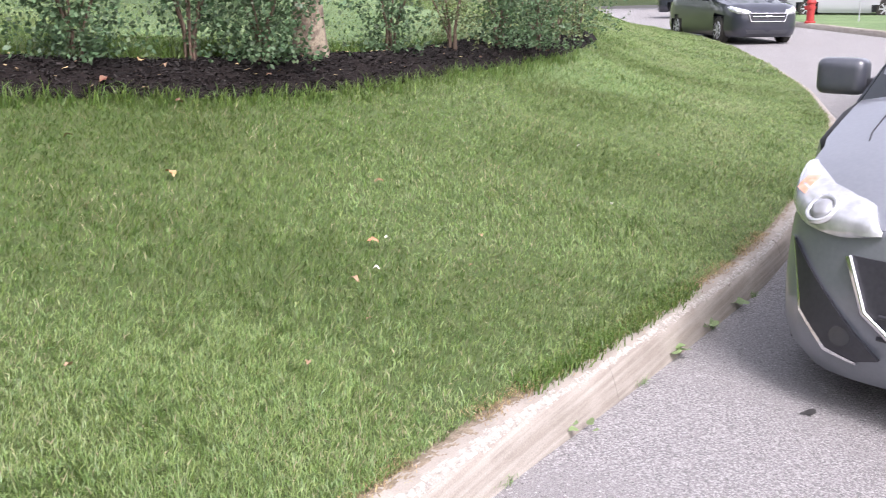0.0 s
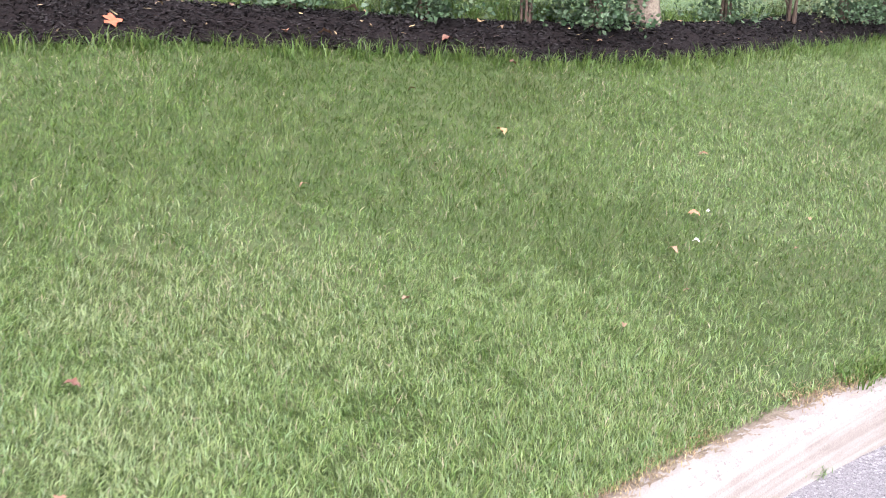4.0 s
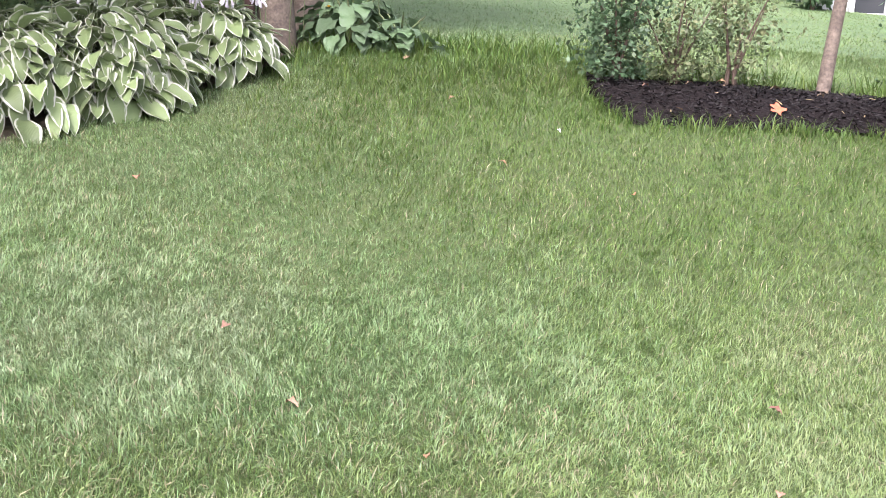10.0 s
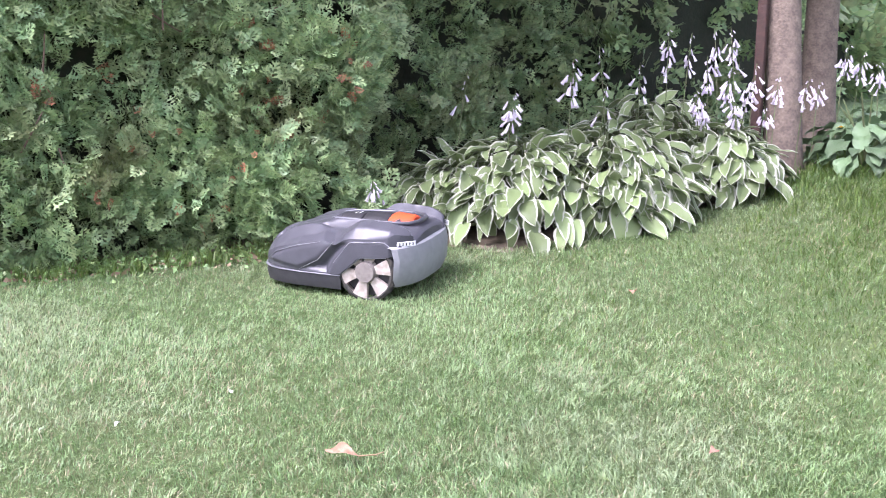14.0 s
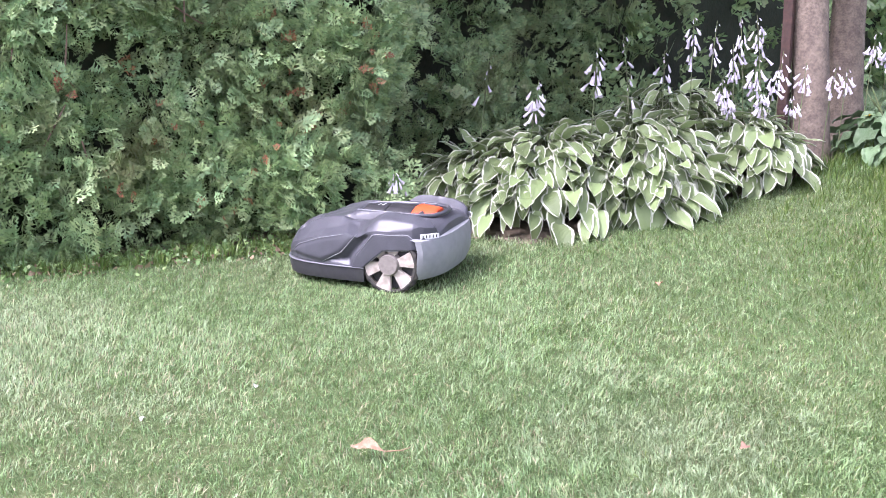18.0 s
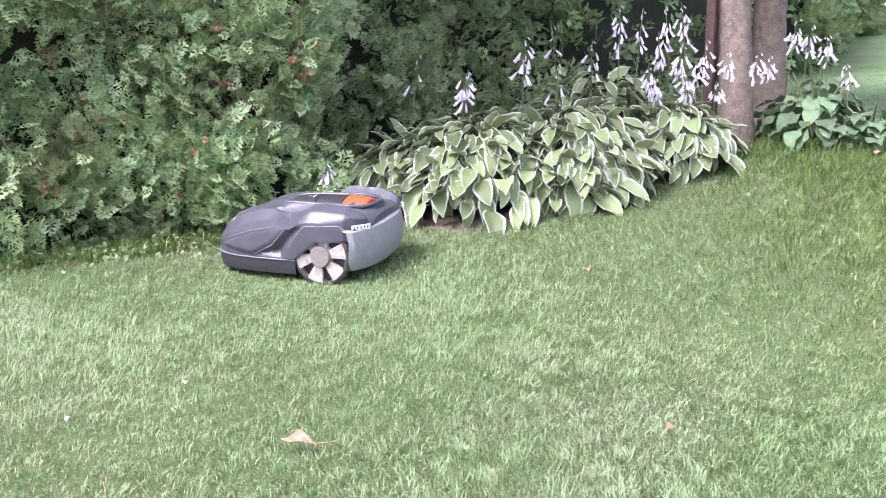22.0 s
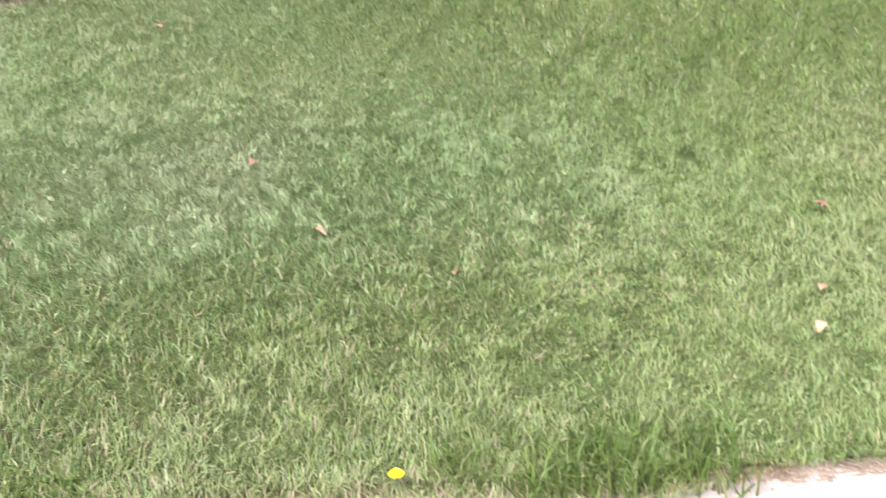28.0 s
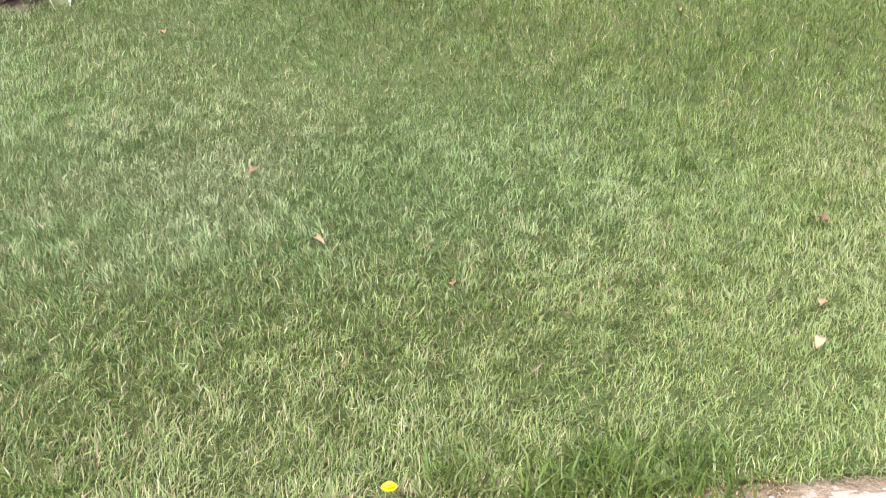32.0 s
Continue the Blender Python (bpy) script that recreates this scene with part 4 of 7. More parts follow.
def leaves_at(P, size, seed, outward=None):
    r = np.random.default_rng(seed)
    n = len(P)
    ax = r.normal(0, 1, (n, 3)) + (0 if outward is None else 0.8 * outward) + np.array([0, 0, -0.25])
    ax /= np.linalg.norm(ax, axis=1)[:, None]
    sd = np.cross(ax, r.normal(0, 1, (n, 3)) + np.array([0, 0, 1.2]))
    sd /= np.linalg.norm(sd, axis=1)[:, None]
    nn = np.cross(ax, sd)
    L = size * r.uniform(0.6, 1.3, n)[:, None]
    W = L * 0.33
    a, c = P, P + ax * L
    m1 = P + ax * L * 0.45 + sd * W + nn * L * 0.10
    m2 = P + ax * L * 0.45 - sd * W + nn * L * 0.10
    k = (np.arange(n) * 4)[:, None]
    return np.stack([a, m1, c, m2], 1).reshape(-1, 3), np.concatenate([k + [0, 1, 2, 3]])


def shrub(x, y, h, w, leaves, seed, material, leaf=0.035, stems=6, label="leafy green rose shrub in the mulch bed", bare=0.22):
    r = random.Random(seed)
    rr = np.random.default_rng(seed)
    thing = new("shrub")
    z = bed_z(x, y) - 0.02 if bool(in_bed(x, y)) else lz(x, y) - 0.02
    thing.location = (x, y, z)
    tips = []
    for k in range(stems):
        a = 6.283 * k / stems + r.uniform(-0.4, 0.4)
        hh = h * r.uniform(0.65, 1.0)
        o = w * 0.5 * r.uniform(0.45, 1.0)
        pts = [Vector((0.03 * math.cos(a), 0.03 * math.sin(a), 0))] + [Vector((o * t**1.3 * math.cos(a + 0.3 * t), o * t**1.3 * math.sin(a + 0.3 * t), hh * t)) for t in (0.2, 0.4, 0.6, 0.8, 1.0)]
        part("stem", stem_mesh("stem", pts, 0.011, 0.003, M_WOOD, 5), thing)
        for t in np.linspace(bare, 1, 9):
            kk = min(4, int(t * 5))
            tips.append(np.array(pts[kk].lerp(pts[kk + 1], t * 5 - kk)))
    tips = np.array(tips)
    n_tw = leaves // 7
    base = tips[rr.integers(0, len(tips), n_tw)] + rr.normal(0, 1, (n_tw, 3)) * np.array([w * 0.21, w * 0.21, h * 0.11])
    base[:, 2] = np.maximum(base[:, 2], 0.06)
    tw = rr.normal(0, 1, (n_tw, 3)) + np.array([0, 0, -0.1])
    tw /= np.linalg.norm(tw, axis=1)[:, None]
    P = (base[:, None] + tw[:, None] * (np.arange(7)[None, :, None] - 2) * leaf * 0.55).reshape(-1, 3)
    V, Q = leaves_at(P, leaf, seed)
    part("foliage", mesh_big("foliage", V, Q, material), thing, kind="stuff")
    return tagged(thing, label, "shrub", "shrubs in the mulch bed")


M_CREEP = mat("creeping_weed_leaf", (0.20, 0.30, 0.11), 0.5, second=(0.15, 0.24, 0.085), scale=9, vary=0.4, island=True, translucent=0.25)
M_LITTER = mat("hedge_litter", (0.30, 0.215, 0.145), 0.9, second=(0.20, 0.13, 0.085), scale=30, vary=0.4, island=True)
wx, wy = WEEDS
V, Q = leaves_at(np.stack([wx, wy, lawn_z(wx, wy) + np.abs(r_.normal(0, 0.022, len(wx))) + 0.004], -1), 0.030, 811, np.array([0.3, -0.4, 0.5]))
tagged(new("creeping_weeds", mesh_big("creeping_weeds", V, Q, M_CREEP)), "low creeping green weeds at the hedge foot", "weeds", kind="stuff")
wx, wy = WEEDS[0][:900] + 0.03, WEEDS[1][:900]
V, Q = leaves_at(np.stack([wx, wy, lawn_z(wx, wy) + 0.012], -1), 0.034, 812)
tagged(new("hedge_litter", mesh_big("hedge_litter", V, Q, M_LITTER)), "brown dead clippings lying at the hedge foot", "litter", kind="stuff")
for i, (x, y, h, w, n, m_) in enumerate([(0.48, 5.03, 0.68, 0.46, 2400, M_ROSE), (0.78, 5.03, 0.50, 0.42, 1500, M_ROSE2), (1.08, 5.08, 0.62, 0.44, 1300, M_ROSE2),
                                         (2.18, 5.06, 1.05, 0.6, 2200, M_ROSE), (2.92, 5.02, 0.9, 0.6, 3600, M_ROSE), (3.60, 5.08, 1.0, 0.62, 2400, M_ROSE),
                                         (4.02, 4.98, 0.95, 0.75, 4200, M_ROSE), (5.35, 5.42, 0.95, 0.62, 2600, M_ROSE), (6.15, 5.62, 0.9, 0.7, 2400, M_ROSE2),
                                         (6.9, 5.85, 1.1, 0.9, 3600, M_ROSE), (7.6, 6.05, 1.1, 0.9, 3600, M_ROSE), (8.4, 6.5, 1.1, 0.9, 3200, M_ROSE2), (9.2, 6.9, 1.2, 1.0, 3200, M_ROSE)]):
    shrub(x, y, h, w, int(n * 1.35), 60 + i, m_, leaf=0.032 if m_ is M_ROSE else 0.026, bare=0.30 if i in (2, 5, 8) else 0.12,
          label="leafy green rose shrub in the mulch bed" if m_ is M_ROSE else "sparse shrub with small yellowish green leaves")


def tree(x, y, r0, h, seed, bark, lean=(0, 0), name="tree", label="", crown=True, crown_r=1.6, leaves=2600, flare=1.35, tall=0.8, shift=(0, 0)):
    r = random.Random(seed)
    thing = new(name)
    z = (bed_z(x, y) if bool(in_bed(x, y)) else lz(x, y)) - 0.05
    thing.location = (x, y, z)
    ts = np.concatenate([np.linspace(0, 0.2, 6), np.linspace(0.28, 1, 10)])
    pts = [Vector((lean[0] * t * h + 0.02 * math.sin(5 * t + seed), lean[1] * t * h + 0.02 * math.cos(4 * t), t * h)) for t in ts]
    rad = [r0 * ((1 + (flare - 1) * math.exp(-t * h / 0.12)) * (1 - 0.45 * t)) for t in ts]
    v, f = tube_arrays(pts, rad, 22, 0.035, seed)
    part("trunk", mesh_of("trunk", v, f, bark, True), thing)
    for k in range(5 if crown else 0):
        a = 6.283 * k / 5 + r.uniform(-0.3, 0.3)
        b = pts[-5 + k % 4] if crown else pts[-1]
        e = b + Vector((math.cos(a), math.sin(a), 0.9)) * crown_r * 0.7
        part("limb", stem_mesh("limb", [b, b.lerp(e, 0.5) + Vector((0, 0, 0.08)), e], r0 * 0.4, r0 * 0.12, bark, 8), thing)
    if crown:
        V, Q = leaf_cloud(leaves, (lean[0] * h + shift[0], lean[1] * h + shift[1], h + crown_r * tall * 0.7), (crown_r, crown_r, crown_r * tall), 0.11, seed)
        part("crown", mesh_big("crown", V, Q, M_CROWN), thing, kind="stuff")
    return tagged(thing, label, "tree")


tree(4.50, 5.19, 0.098, 3.4, 1, M_BARKP, (-0.03, 0.02), label="tree with pale mottled flaking bark in the mulch bed")
# crowns out of view here, sized and shifted to shade the hedge
tree(-1.555, 5.47, 0.112, 2.55, 2, M_BARK, (-0.012, 0.0), label="grey-brown tree trunk beside the hostas", crown_r=2.6, leaves=12000, flare=1.15, tall=0.6, shift=(-0.6, 0.8))
tree(-1.66, 6.6, 0.125, 3.0, 3, M_BARK, (0.01, 0.0), label="rough dark tree trunk beside the hedge", crown_r=2.1, leaves=9000, shift=(-0.5, -1.3))
M_STAKE = mat("red_brown_stake", (0.075, 0.040, 0.03), 0.85, second=(0.05, 0.03, 0.024), scale=30, bump=0.5)
stake = new("wooden_stake", from_bm("wooden_stake", box_bm(0.055, 0.05, 2.6, 0.008, 2, (0, 0, 1.25)), M_STAKE))
stake.location = (-1.665, 5.36, lz(-1.665, 5.36))
tagged(stake, "dark red-brown wooden post beside the tree trunk", "post")
# slim young tree, leaning
tree(1.575, 5.06, 0.036, 2.6, 4, M_BARK, (0.09, 0.02), name="young_tree", label="slim leaning young tree in the mulch bed", crown_r=0.8, leaves=900, flare=1.1)

# mulch chips
n = 26000
xs = rng.uniform(0.32, 9.5, n)
ys = np.interp(xs, BEDX, BEDF) + rng.uniform(-0.02, 1.0, n) * (np.interp(xs, BEDX, BEDB) - np.interp(xs, BEDX, BEDF))
zs = np.array([bed_z(a, b) for a, b in zip(xs, ys)]) + rng.uniform(0.0, 0.012, n)
L_, W_ = rng.uniform(0.008, 0.034, n), rng.uniform(0.003, 0.009, n)
a = rng.uniform(0, 6.28, n)
tl = rng.normal(0, 0.35, n)
d = np.stack([np.cos(a) * np.cos(tl), np.sin(a) * np.cos(tl), np.sin(tl)], -1)
s = np.stack([-np.sin(a), np.cos(a), rng.normal(0, 0.4, n)], -1)
P = np.stack([xs, ys, zs], -1)
V = np.stack([P - d * L_[:, None] / 2 - s * W_[:, None] / 2, P - d * L_[:, None] / 2 + s * W_[:, None] / 2, P + d * L_[:, None] / 2 + s * W_[:, None] / 2, P + d * L_[:, None] / 2 - s * W_[:, None] / 2], 1).reshape(-1, 3)
tagged(new("mulch_chips", mesh_big("mulch_chips", V, np.arange(4 * n).reshape(-1, 4), M_CHIP)), "loose dark shredded bark mulch chips", "mulch", kind="stuff")

# a few pale splinters among the chips
n = 150
xs = rng.uniform(0.4, 8.0, n)
ys = np.interp(xs, BEDX, BEDF) + rng.uniform(0.05, 0.9, n) * (np.interp(xs, BEDX, BEDB) - np.interp(xs, BEDX, BEDF))
P = np.stack([xs, ys, np.array([bed_z(a, b) for a, b in zip(xs, ys)]) + 0.014], -1)
a, L_ = rng.uniform(0, 6.28, n), rng.uniform(0.006, 0.022, n)
d = np.stack([np.cos(a), np.sin(a), rng.normal(0, 0.3, n)], -1) * L_[:, None]
s = np.stack([-np.sin(a), np.cos(a), rng.normal(0, 0.5, n)], -1) * 0.004
V = np.stack([P - d - s, P - d + s, P + d + s * 0.6, P + d - s * 0.6], 1).reshape(-1, 3)
tagged(new("wood_splinters", mesh_big("wood_splinters", V, np.arange(4 * n).reshape(-1, 4), M_STRAW)), "pale wood splinters scattered on the mulch", "mulch", kind="stuff")
# ---- robot mower ----
M_SHELL = mat("dark_grey_plastic", (0.052, 0.053, 0.061), 0.40, second=(0.066, 0.067, 0.076), scale=14, fine=0.10, fine_scale=300, bump=0.04, bump_scale=500, spec=0.4)
M_SKIRT = mat("black_rubber_skirt", (0.022, 0.022, 0.025), 0.55, second=(0.03, 0.03, 0.032), scale=40, bump=0.08, bump_scale=300)
M_LID = mat("matt_black_lid", (0.018, 0.018, 0.02), 0.5, second=(0.025, 0.025, 0.027), scale=25)
M_SILVER = mat("satin_grey_trim", (0.17, 0.175, 0.19), 0.38, second=(0.14, 0.145, 0.16), scale=30)
M_ORANGE = mat("orange_plastic", (0.66, 0.080, 0.022), 0.45, second=(0.58, 0.07, 0.02), scale=40)
M_RIM = mat("dusty_beige_rim", (0.44, 0.395, 0.345), 0.8, second=(0.27, 0.235, 0.195), scale=40, fine=0.15, fine_scale=160)
M_TYRE = mat("rubber_tyre", (0.022, 0.022, 0.022), 0.85, second=(0.05, 0.045, 0.035), scale=50)
M_TAIL = mat("mid_grey_panel", (0.22, 0.225, 0.235), 0.5, second=(0.19, 0.195, 0.205), scale=30)
M_WHITE = mat("white_print", (0.75, 0.75, 0.75), 0.5)


def sstep(a, b, x):
    t = np.clip((x - a) / (b - a), 0, 1)
    return t * t * (3 - 2 * t)


def bell(x, s):
    return np.exp(-((x / s) ** 2))


MX = np.array([-0.175, -0.165, -0.14, -0.10, 0.0, 0.10, 0.20, 0.30, 0.38, 0.44, 0.485, 0.51, 0.525, 0.532])
MW = np.array([0.165, 0.195, 0.228, 0.255, 0.272, 0.266, 0.262, 0.256, 0.243, 0.222, 0.190, 0.150, 0.095, 0.03])
MT = np.array([0.256, 0.266, 0.277, 0.286, 0.294, 0.293, 0.288, 0.272, 0.256, 0.238, 0.216, 0.196, 0.168, 0.125])
MS = np.array([0.225, 0.23, 0.237, 0.246, 0.248, 0.242, 0.236, 0.220, 0.198, 0.178, 0.155, 0.134, 0.122, 0.112])


def shell_z(x, y):
    w, zt, zs = np.interp(x, MX, MW), np.interp(x, MX, MT), np.interp(x, MX, MS)
    t = np.clip(np.abs(y) / w, 0, 1)
    z = zs + (zt - zs) * (1 - t**2.6)
    ay = np.abs(y)
    # fender crowns and the valley between fender and console
    z += 0.036 * (1 - sstep(0.04, 0.13, x)) * sstep(0.160, 0.178, ay) * (1 - sstep(0.235, 0.275, ay) * 0.75)
    z -= 0.020 * sstep(0.112, 0.124, ay) * (1 - sstep(0.15, 0.17, ay)) * sstep(-0.15, -0.05, x) * (1 - sstep(0.2, 0.3, x))
    # notch between fender and front lobe
    c = 0.165 - 0.35 * (ay - 0.18)
    z -= 0.018 * np.clip(1 - np.abs(x - c) / 0.045, 0, 1) * sstep(0.15, 0.2, ay)
    # front lobes and the hollow between them
    z += 0.022 * sstep(0.20, 0.25, x) * (1 - sstep(0.36, 0.50, x)) * np.clip(1 - np.abs(ay - 0.16) / 0.055, 0, 1)
    z -= 0.010 * bell(x - 0.40, 0.10) * bell(ay, 0.055)
    z += 0.012 * bell(x - 0.47, 0.05) * (1 - sstep(0.032, 0.04, ay))
    # oval hollows at the front
    ex, ey = (x - 0.452 + 0.35 * (ay - 0.12)) / 0.030, (ay - 0.128) / 0.038
    rr = np.sqrt(ex**2 + ey**2)
    z -= 0.020 * (1 - sstep(0.75, 1.05, rr)) * (0.6 + 0.4 * np.clip(-ex, -1, 1))
    z += 0.004 * bell(rr - 1.15, 0.16)
    # raised collar round the lid
    box_d = np.maximum(np.abs(x - 0.085) - 0.135, ay - 0.098 + 0.12 * np.clip(x - 0.085, 0, 1))
    z += 0.010 * bell(box_d - 0.012, 0.012) - 0.004 * (1 - sstep(-0.012, 0.0, box_d))
    return z


FENDER = [(-0.115, 0.222), (-0.085, 0.247), (0.06, 0.243), (0.14, 0.15), (0.165, 0.104), (0.115, 0.10), (0.017, 0.180), (-0.13, 0.186)]
NOTCH = [(0.06, 0.243), (0.135, 0.238), (0.21, 0.157), (0.30, 0.112), (0.165, 0.104), (0.14, 0.15)]
LOBE = [(0.135, 0.238), (0.195, 0.234), (0.31, 0.210), (0.42, 0.172), (0.472, 0.132), (0.30, 0.112), (0.21, 0.157)]


def inside(poly, x, z):
    """Distance to the border of a polygon, positive within it."""
    best, odd = np.full(np.shape(x), 9.0), np.zeros(np.shape(x), bool)
    for (x0, z0), (x1, z1) in zip(poly, poly[1:] + poly[:1]):
        t = np.clip(((x - x0) * (x1 - x0) + (z - z0) * (z1 - z0)) / ((x1 - x0) ** 2 + (z1 - z0) ** 2), 0, 1)
        best = np.minimum(best, np.hypot(x - x0 - t * (x1 - x0), z - z0 - t * (z1 - z0)))
        odd ^= ((z0 > z) != (z1 > z)) & (x < (x1 - x0) * (z - z0) / (z1 - z0 + 1e-12) + x0)
    return np.where(odd, best, -best)


def flank(x, z):
    """How far the side stands out of its plain wall."""
    o = 0.005 * sstep(-0.001, 0.005, inside(FENDER, x, z))
    o = o - 0.022 * sstep(0.0, 0.03, inside(NOTCH, x, z))
    lean = 0.009 * np.clip((0.236 - z) / 0.125, 0, 1)
    return o + (0.003 + lean) * sstep(-0.006, 0.018, inside(LOBE, x, z))


def mower(x, y, heading):
    n = Vector((-(lz(x + 0.25, y) - lz(x - 0.25, y)) / 0.5, -(lz(x, y + 0.25) - lz(x, y - 0.25)) / 0.5, 1)).normalized()
    f = Vector((math.cos(heading), math.sin(heading), 0))
    f = (f - n * f.dot(n)).normalized()
    l = n.cross(f)
    thing = new("robot_mower")
    thing.matrix_world = Matrix.Translation((x, y, lz(x, y) - 0.004)) @ Matrix((f, l, n)).transposed().to_4x4()
    tagged(thing, "dark grey robot lawn mower with orange stop button", "robot mower")
    # shell: top, then side walls down to the crease; the wheel arches stay open
    nx, ny = 190, 72
    xs = np.interp(np.linspace(0, 1, nx), np.linspace(0, 1, 5), [-0.175, 0.0, 0.2, 0.42, 0.532])
    ts = np.linspace(-1, 1, ny)
    W = np.interp(xs, MX, MW)
    X = np.repeat(xs[:, None], ny, 1)
    Y = W[:, None] * np.sign(ts) * np.abs(ts) ** 0.85
    Z = shell_z(X, Y)
    low = np.interp(xs, [-0.18, 0.017, 0.112, 0.2, 0.45, 0.532], [0.188, 0.180, 0.100, 0.100, 0.108, 0.108])
    low = np.minimum(low, Z[:, 0] - 0.006)
    sides = []
    for e, sgn in ((0, -1), (-1, 1)):
        cols = []
        for q in np.linspace(0.06, 1, 18):
            zz = Z[:, e] * (1 - q) + low * q
            ww = W * (1 + 0.030 * q**0.7) + flank(xs, zz)
            cols.append(np.stack([xs, sgn * ww, zz], -1))
        sides.append(cols)
    G = np.concatenate([np.stack(sides[0][::-1], 1), np.stack([X, Y, Z], -1), np.stack(sides[1], 1)], 1)
    rear_row = G[:1].copy()
    rear_row[..., 0] -= 0.008
    rear_row[..., 2] = np.minimum(rear_row[..., 2], 0.20)
    G = np.concatenate([rear_row, G], 0)
    a, b = G.shape[:2]
    idx = np.arange(a * b).reshape(a, b)
    Q = np.stack([idx[:-1, :-1], idx[1:, :-1], idx[1:, 1:], idx[:-1, 1:]], -1).reshape(-1, 4)
    me = mesh_big("shell", G.reshape(-1, 3), Q, M_SHELL)
    me.set_sharp_from_angle(angle=radians(28))
    part("shell", me, thing, "dark grey glossy plastic shell with creased fenders")

    # skirt and its light crease line, one strip round the front
    def band(name, z_in, z_out, grow0, grow1, material, label="", x_from=0.112):
        pts = [(xx, ww) for xx, ww in zip(np.linspace(x_from, 0.532, 26), np.interp(np.linspace(x_from, 0.532, 26), MX, MW))]
        ring = [(p[0], -p[1]) for p in pts] + [(p[0], p[1]) for p in pts[::-1]]
        vs, fs = [], []
        m_ = len(ring)
        cx, cy = 0.2, 0.0
        for (px, py) in ring:
            dv = Vector((px - cx, py, 0)).normalized()
            for g, zz in ((grow0, z_in), ((grow0 + grow1) / 2 + 0.004, (z_in + z_out) / 2), (grow1, z_out), (grow1 - 0.03, z_out), (grow0 - 0.03, z_in)):
                fx = sstep(0.135, 0.30, np.array(px)) if z_out < 0.06 else 1
                vs.append((px + dv.x * g, py + dv.y * g, zz))
        for i in range(m_ - 1):
            for j in range(4):
                fs.append((i * 5 + j, (i + 1) * 5 + j, (i + 1) * 5 + j + 1, i * 5 + j + 1))
        fs += [(0, 1, 2, 3, 4), tuple((m_ - 1) * 5 + k for k in (4, 3, 2, 1, 0))]
        me = mesh_of(name, vs, fs, material, True)
        me.set_sharp_from_angle(angle=radians(40))
        part(name, me, thing, label)

    band("skirt", 0.096, 0.040, 0.006, 0.002, M_SKIRT, "black lower bumper skirt")
    band("trim_line", 0.103, 0.097, 0.007, 0.009, M_SILVER, "light grey crease line")
    # pale creases of the flank, arch lips and dark wheel wells
    for sgn in (-1, 1):
        def crease(name, line, rad, material):
            line = [(np.interp(t, range(len(line)), [p[0] for p in line]), np.interp(t, range(len(line)), [p[1] for p in line])) for t in np.linspace(0, len(line) - 1, 5 * len(line))]
            pts = []
            for xx, zz in line:
                w = float(np.interp(xx, MX, MW))
                pts.append(Vector((xx, sgn * (w * 1.022 + max(0.0, float(flank(np.array(xx), np.array(zz)))) + 0.0015), zz)))
            k = len(pts)
            v, f_ = tube_arrays(pts, [rad * (0.4 + 0.6 * math.sin(math.pi * (i + 0.5) / k)) for i in range(k)], 5)
            part(name, mesh_of(name, v, f_, material, True), thing)

        crease("arch_trim", [(-0.135, 0.186), (0.017, 0.180), (0.114, 0.101)], 0.0024, M_SILVER)
        crease("crease_trim", FENDER[:4], 0.0018, M_TAIL)
        crease("crease_trim", [LOBE[0], LOBE[6], LOBE[5]], 0.0016, M_TAIL)
        crease("crease_trim", LOBE[1:5], 0.0016, M_TAIL)
        part("wheel_well", from_bm("wheel_well", box_bm(0.26, 0.03, 0.13, 0.01, 2, (-0.01, sgn * 0.195, 0.145)), M_LID), thing)
    # underside
    part("chassis", from_bm("chassis", box_bm(0.56, 0.36, 0.10, 0.03, 2, (0.16, 0, 0.10)), M_LID), thing)
    # lid with two panels, seam, stop button and surround with painted-on highlight
    def plate(name, x0, x1, w0, w1, dz, material, label="", ny_=12, nx_=14, th=0.012):
        vs, fs = [], []
        for i in range(nx_ + 1):
            t = i / nx_
            px = x0 + (x1 - x0) * t
            ww = w0 + (w1 - w0) * t
            end = min(t, 1 - t) * nx_
            for j in range(ny_ + 1):
                s = 2 * j / ny_ - 1
                py = s * ww * (0.93 if end < 0.5 else 1)
                base = float(np.interp(px, MX, MT)) - 0.018 * s * s
                edge = 0.004 if (j in (0, ny_) or end < 0.5) else 0
                vs.append((px, py, base + dz - edge))
        k = ny_ + 1
        for i in range(nx_):
            for j in range(ny_):
                fs.append((i * k + j, (i + 1) * k + j, (i + 1) * k + j + 1, i * k + j + 1))
        rim = [i * k for i in range(nx_ + 1)] + [nx_ * k + j for j in range(1, k)] + [i * k + ny_ for i in range(nx_ - 1, -1, -1)] + [j for j in range(ny_ - 1, 0, -1)]
        o = len(vs)
        for q in rim:
            vs.append((vs[q][0], vs[q][1], vs[q][2] - th))
        for i in range(len(rim)):
            j = (i + 1) % len(rim)
            fs.append((rim[i], rim[j], o + j, o + i))
        me = mesh_of(name, vs, fs, material, True)
        me.set_sharp_from_angle(angle=radians(35))
        return part(name, me, thing, label)

    lid = plate("lid", 0.105, -0.016, 0.070, 0.080, 0.014, M_LID, "matt black hinged lid")
    front_lid = plate("display_lid", 0.215, 0.108, 0.050, 0.070, 0.013, M_LID, "black front panel of the lid")
    button = plate("stop_button", -0.018, -0.115, 0.083, 0.060, 0.019, M_ORANGE, "bright orange stop button", th=0.03)
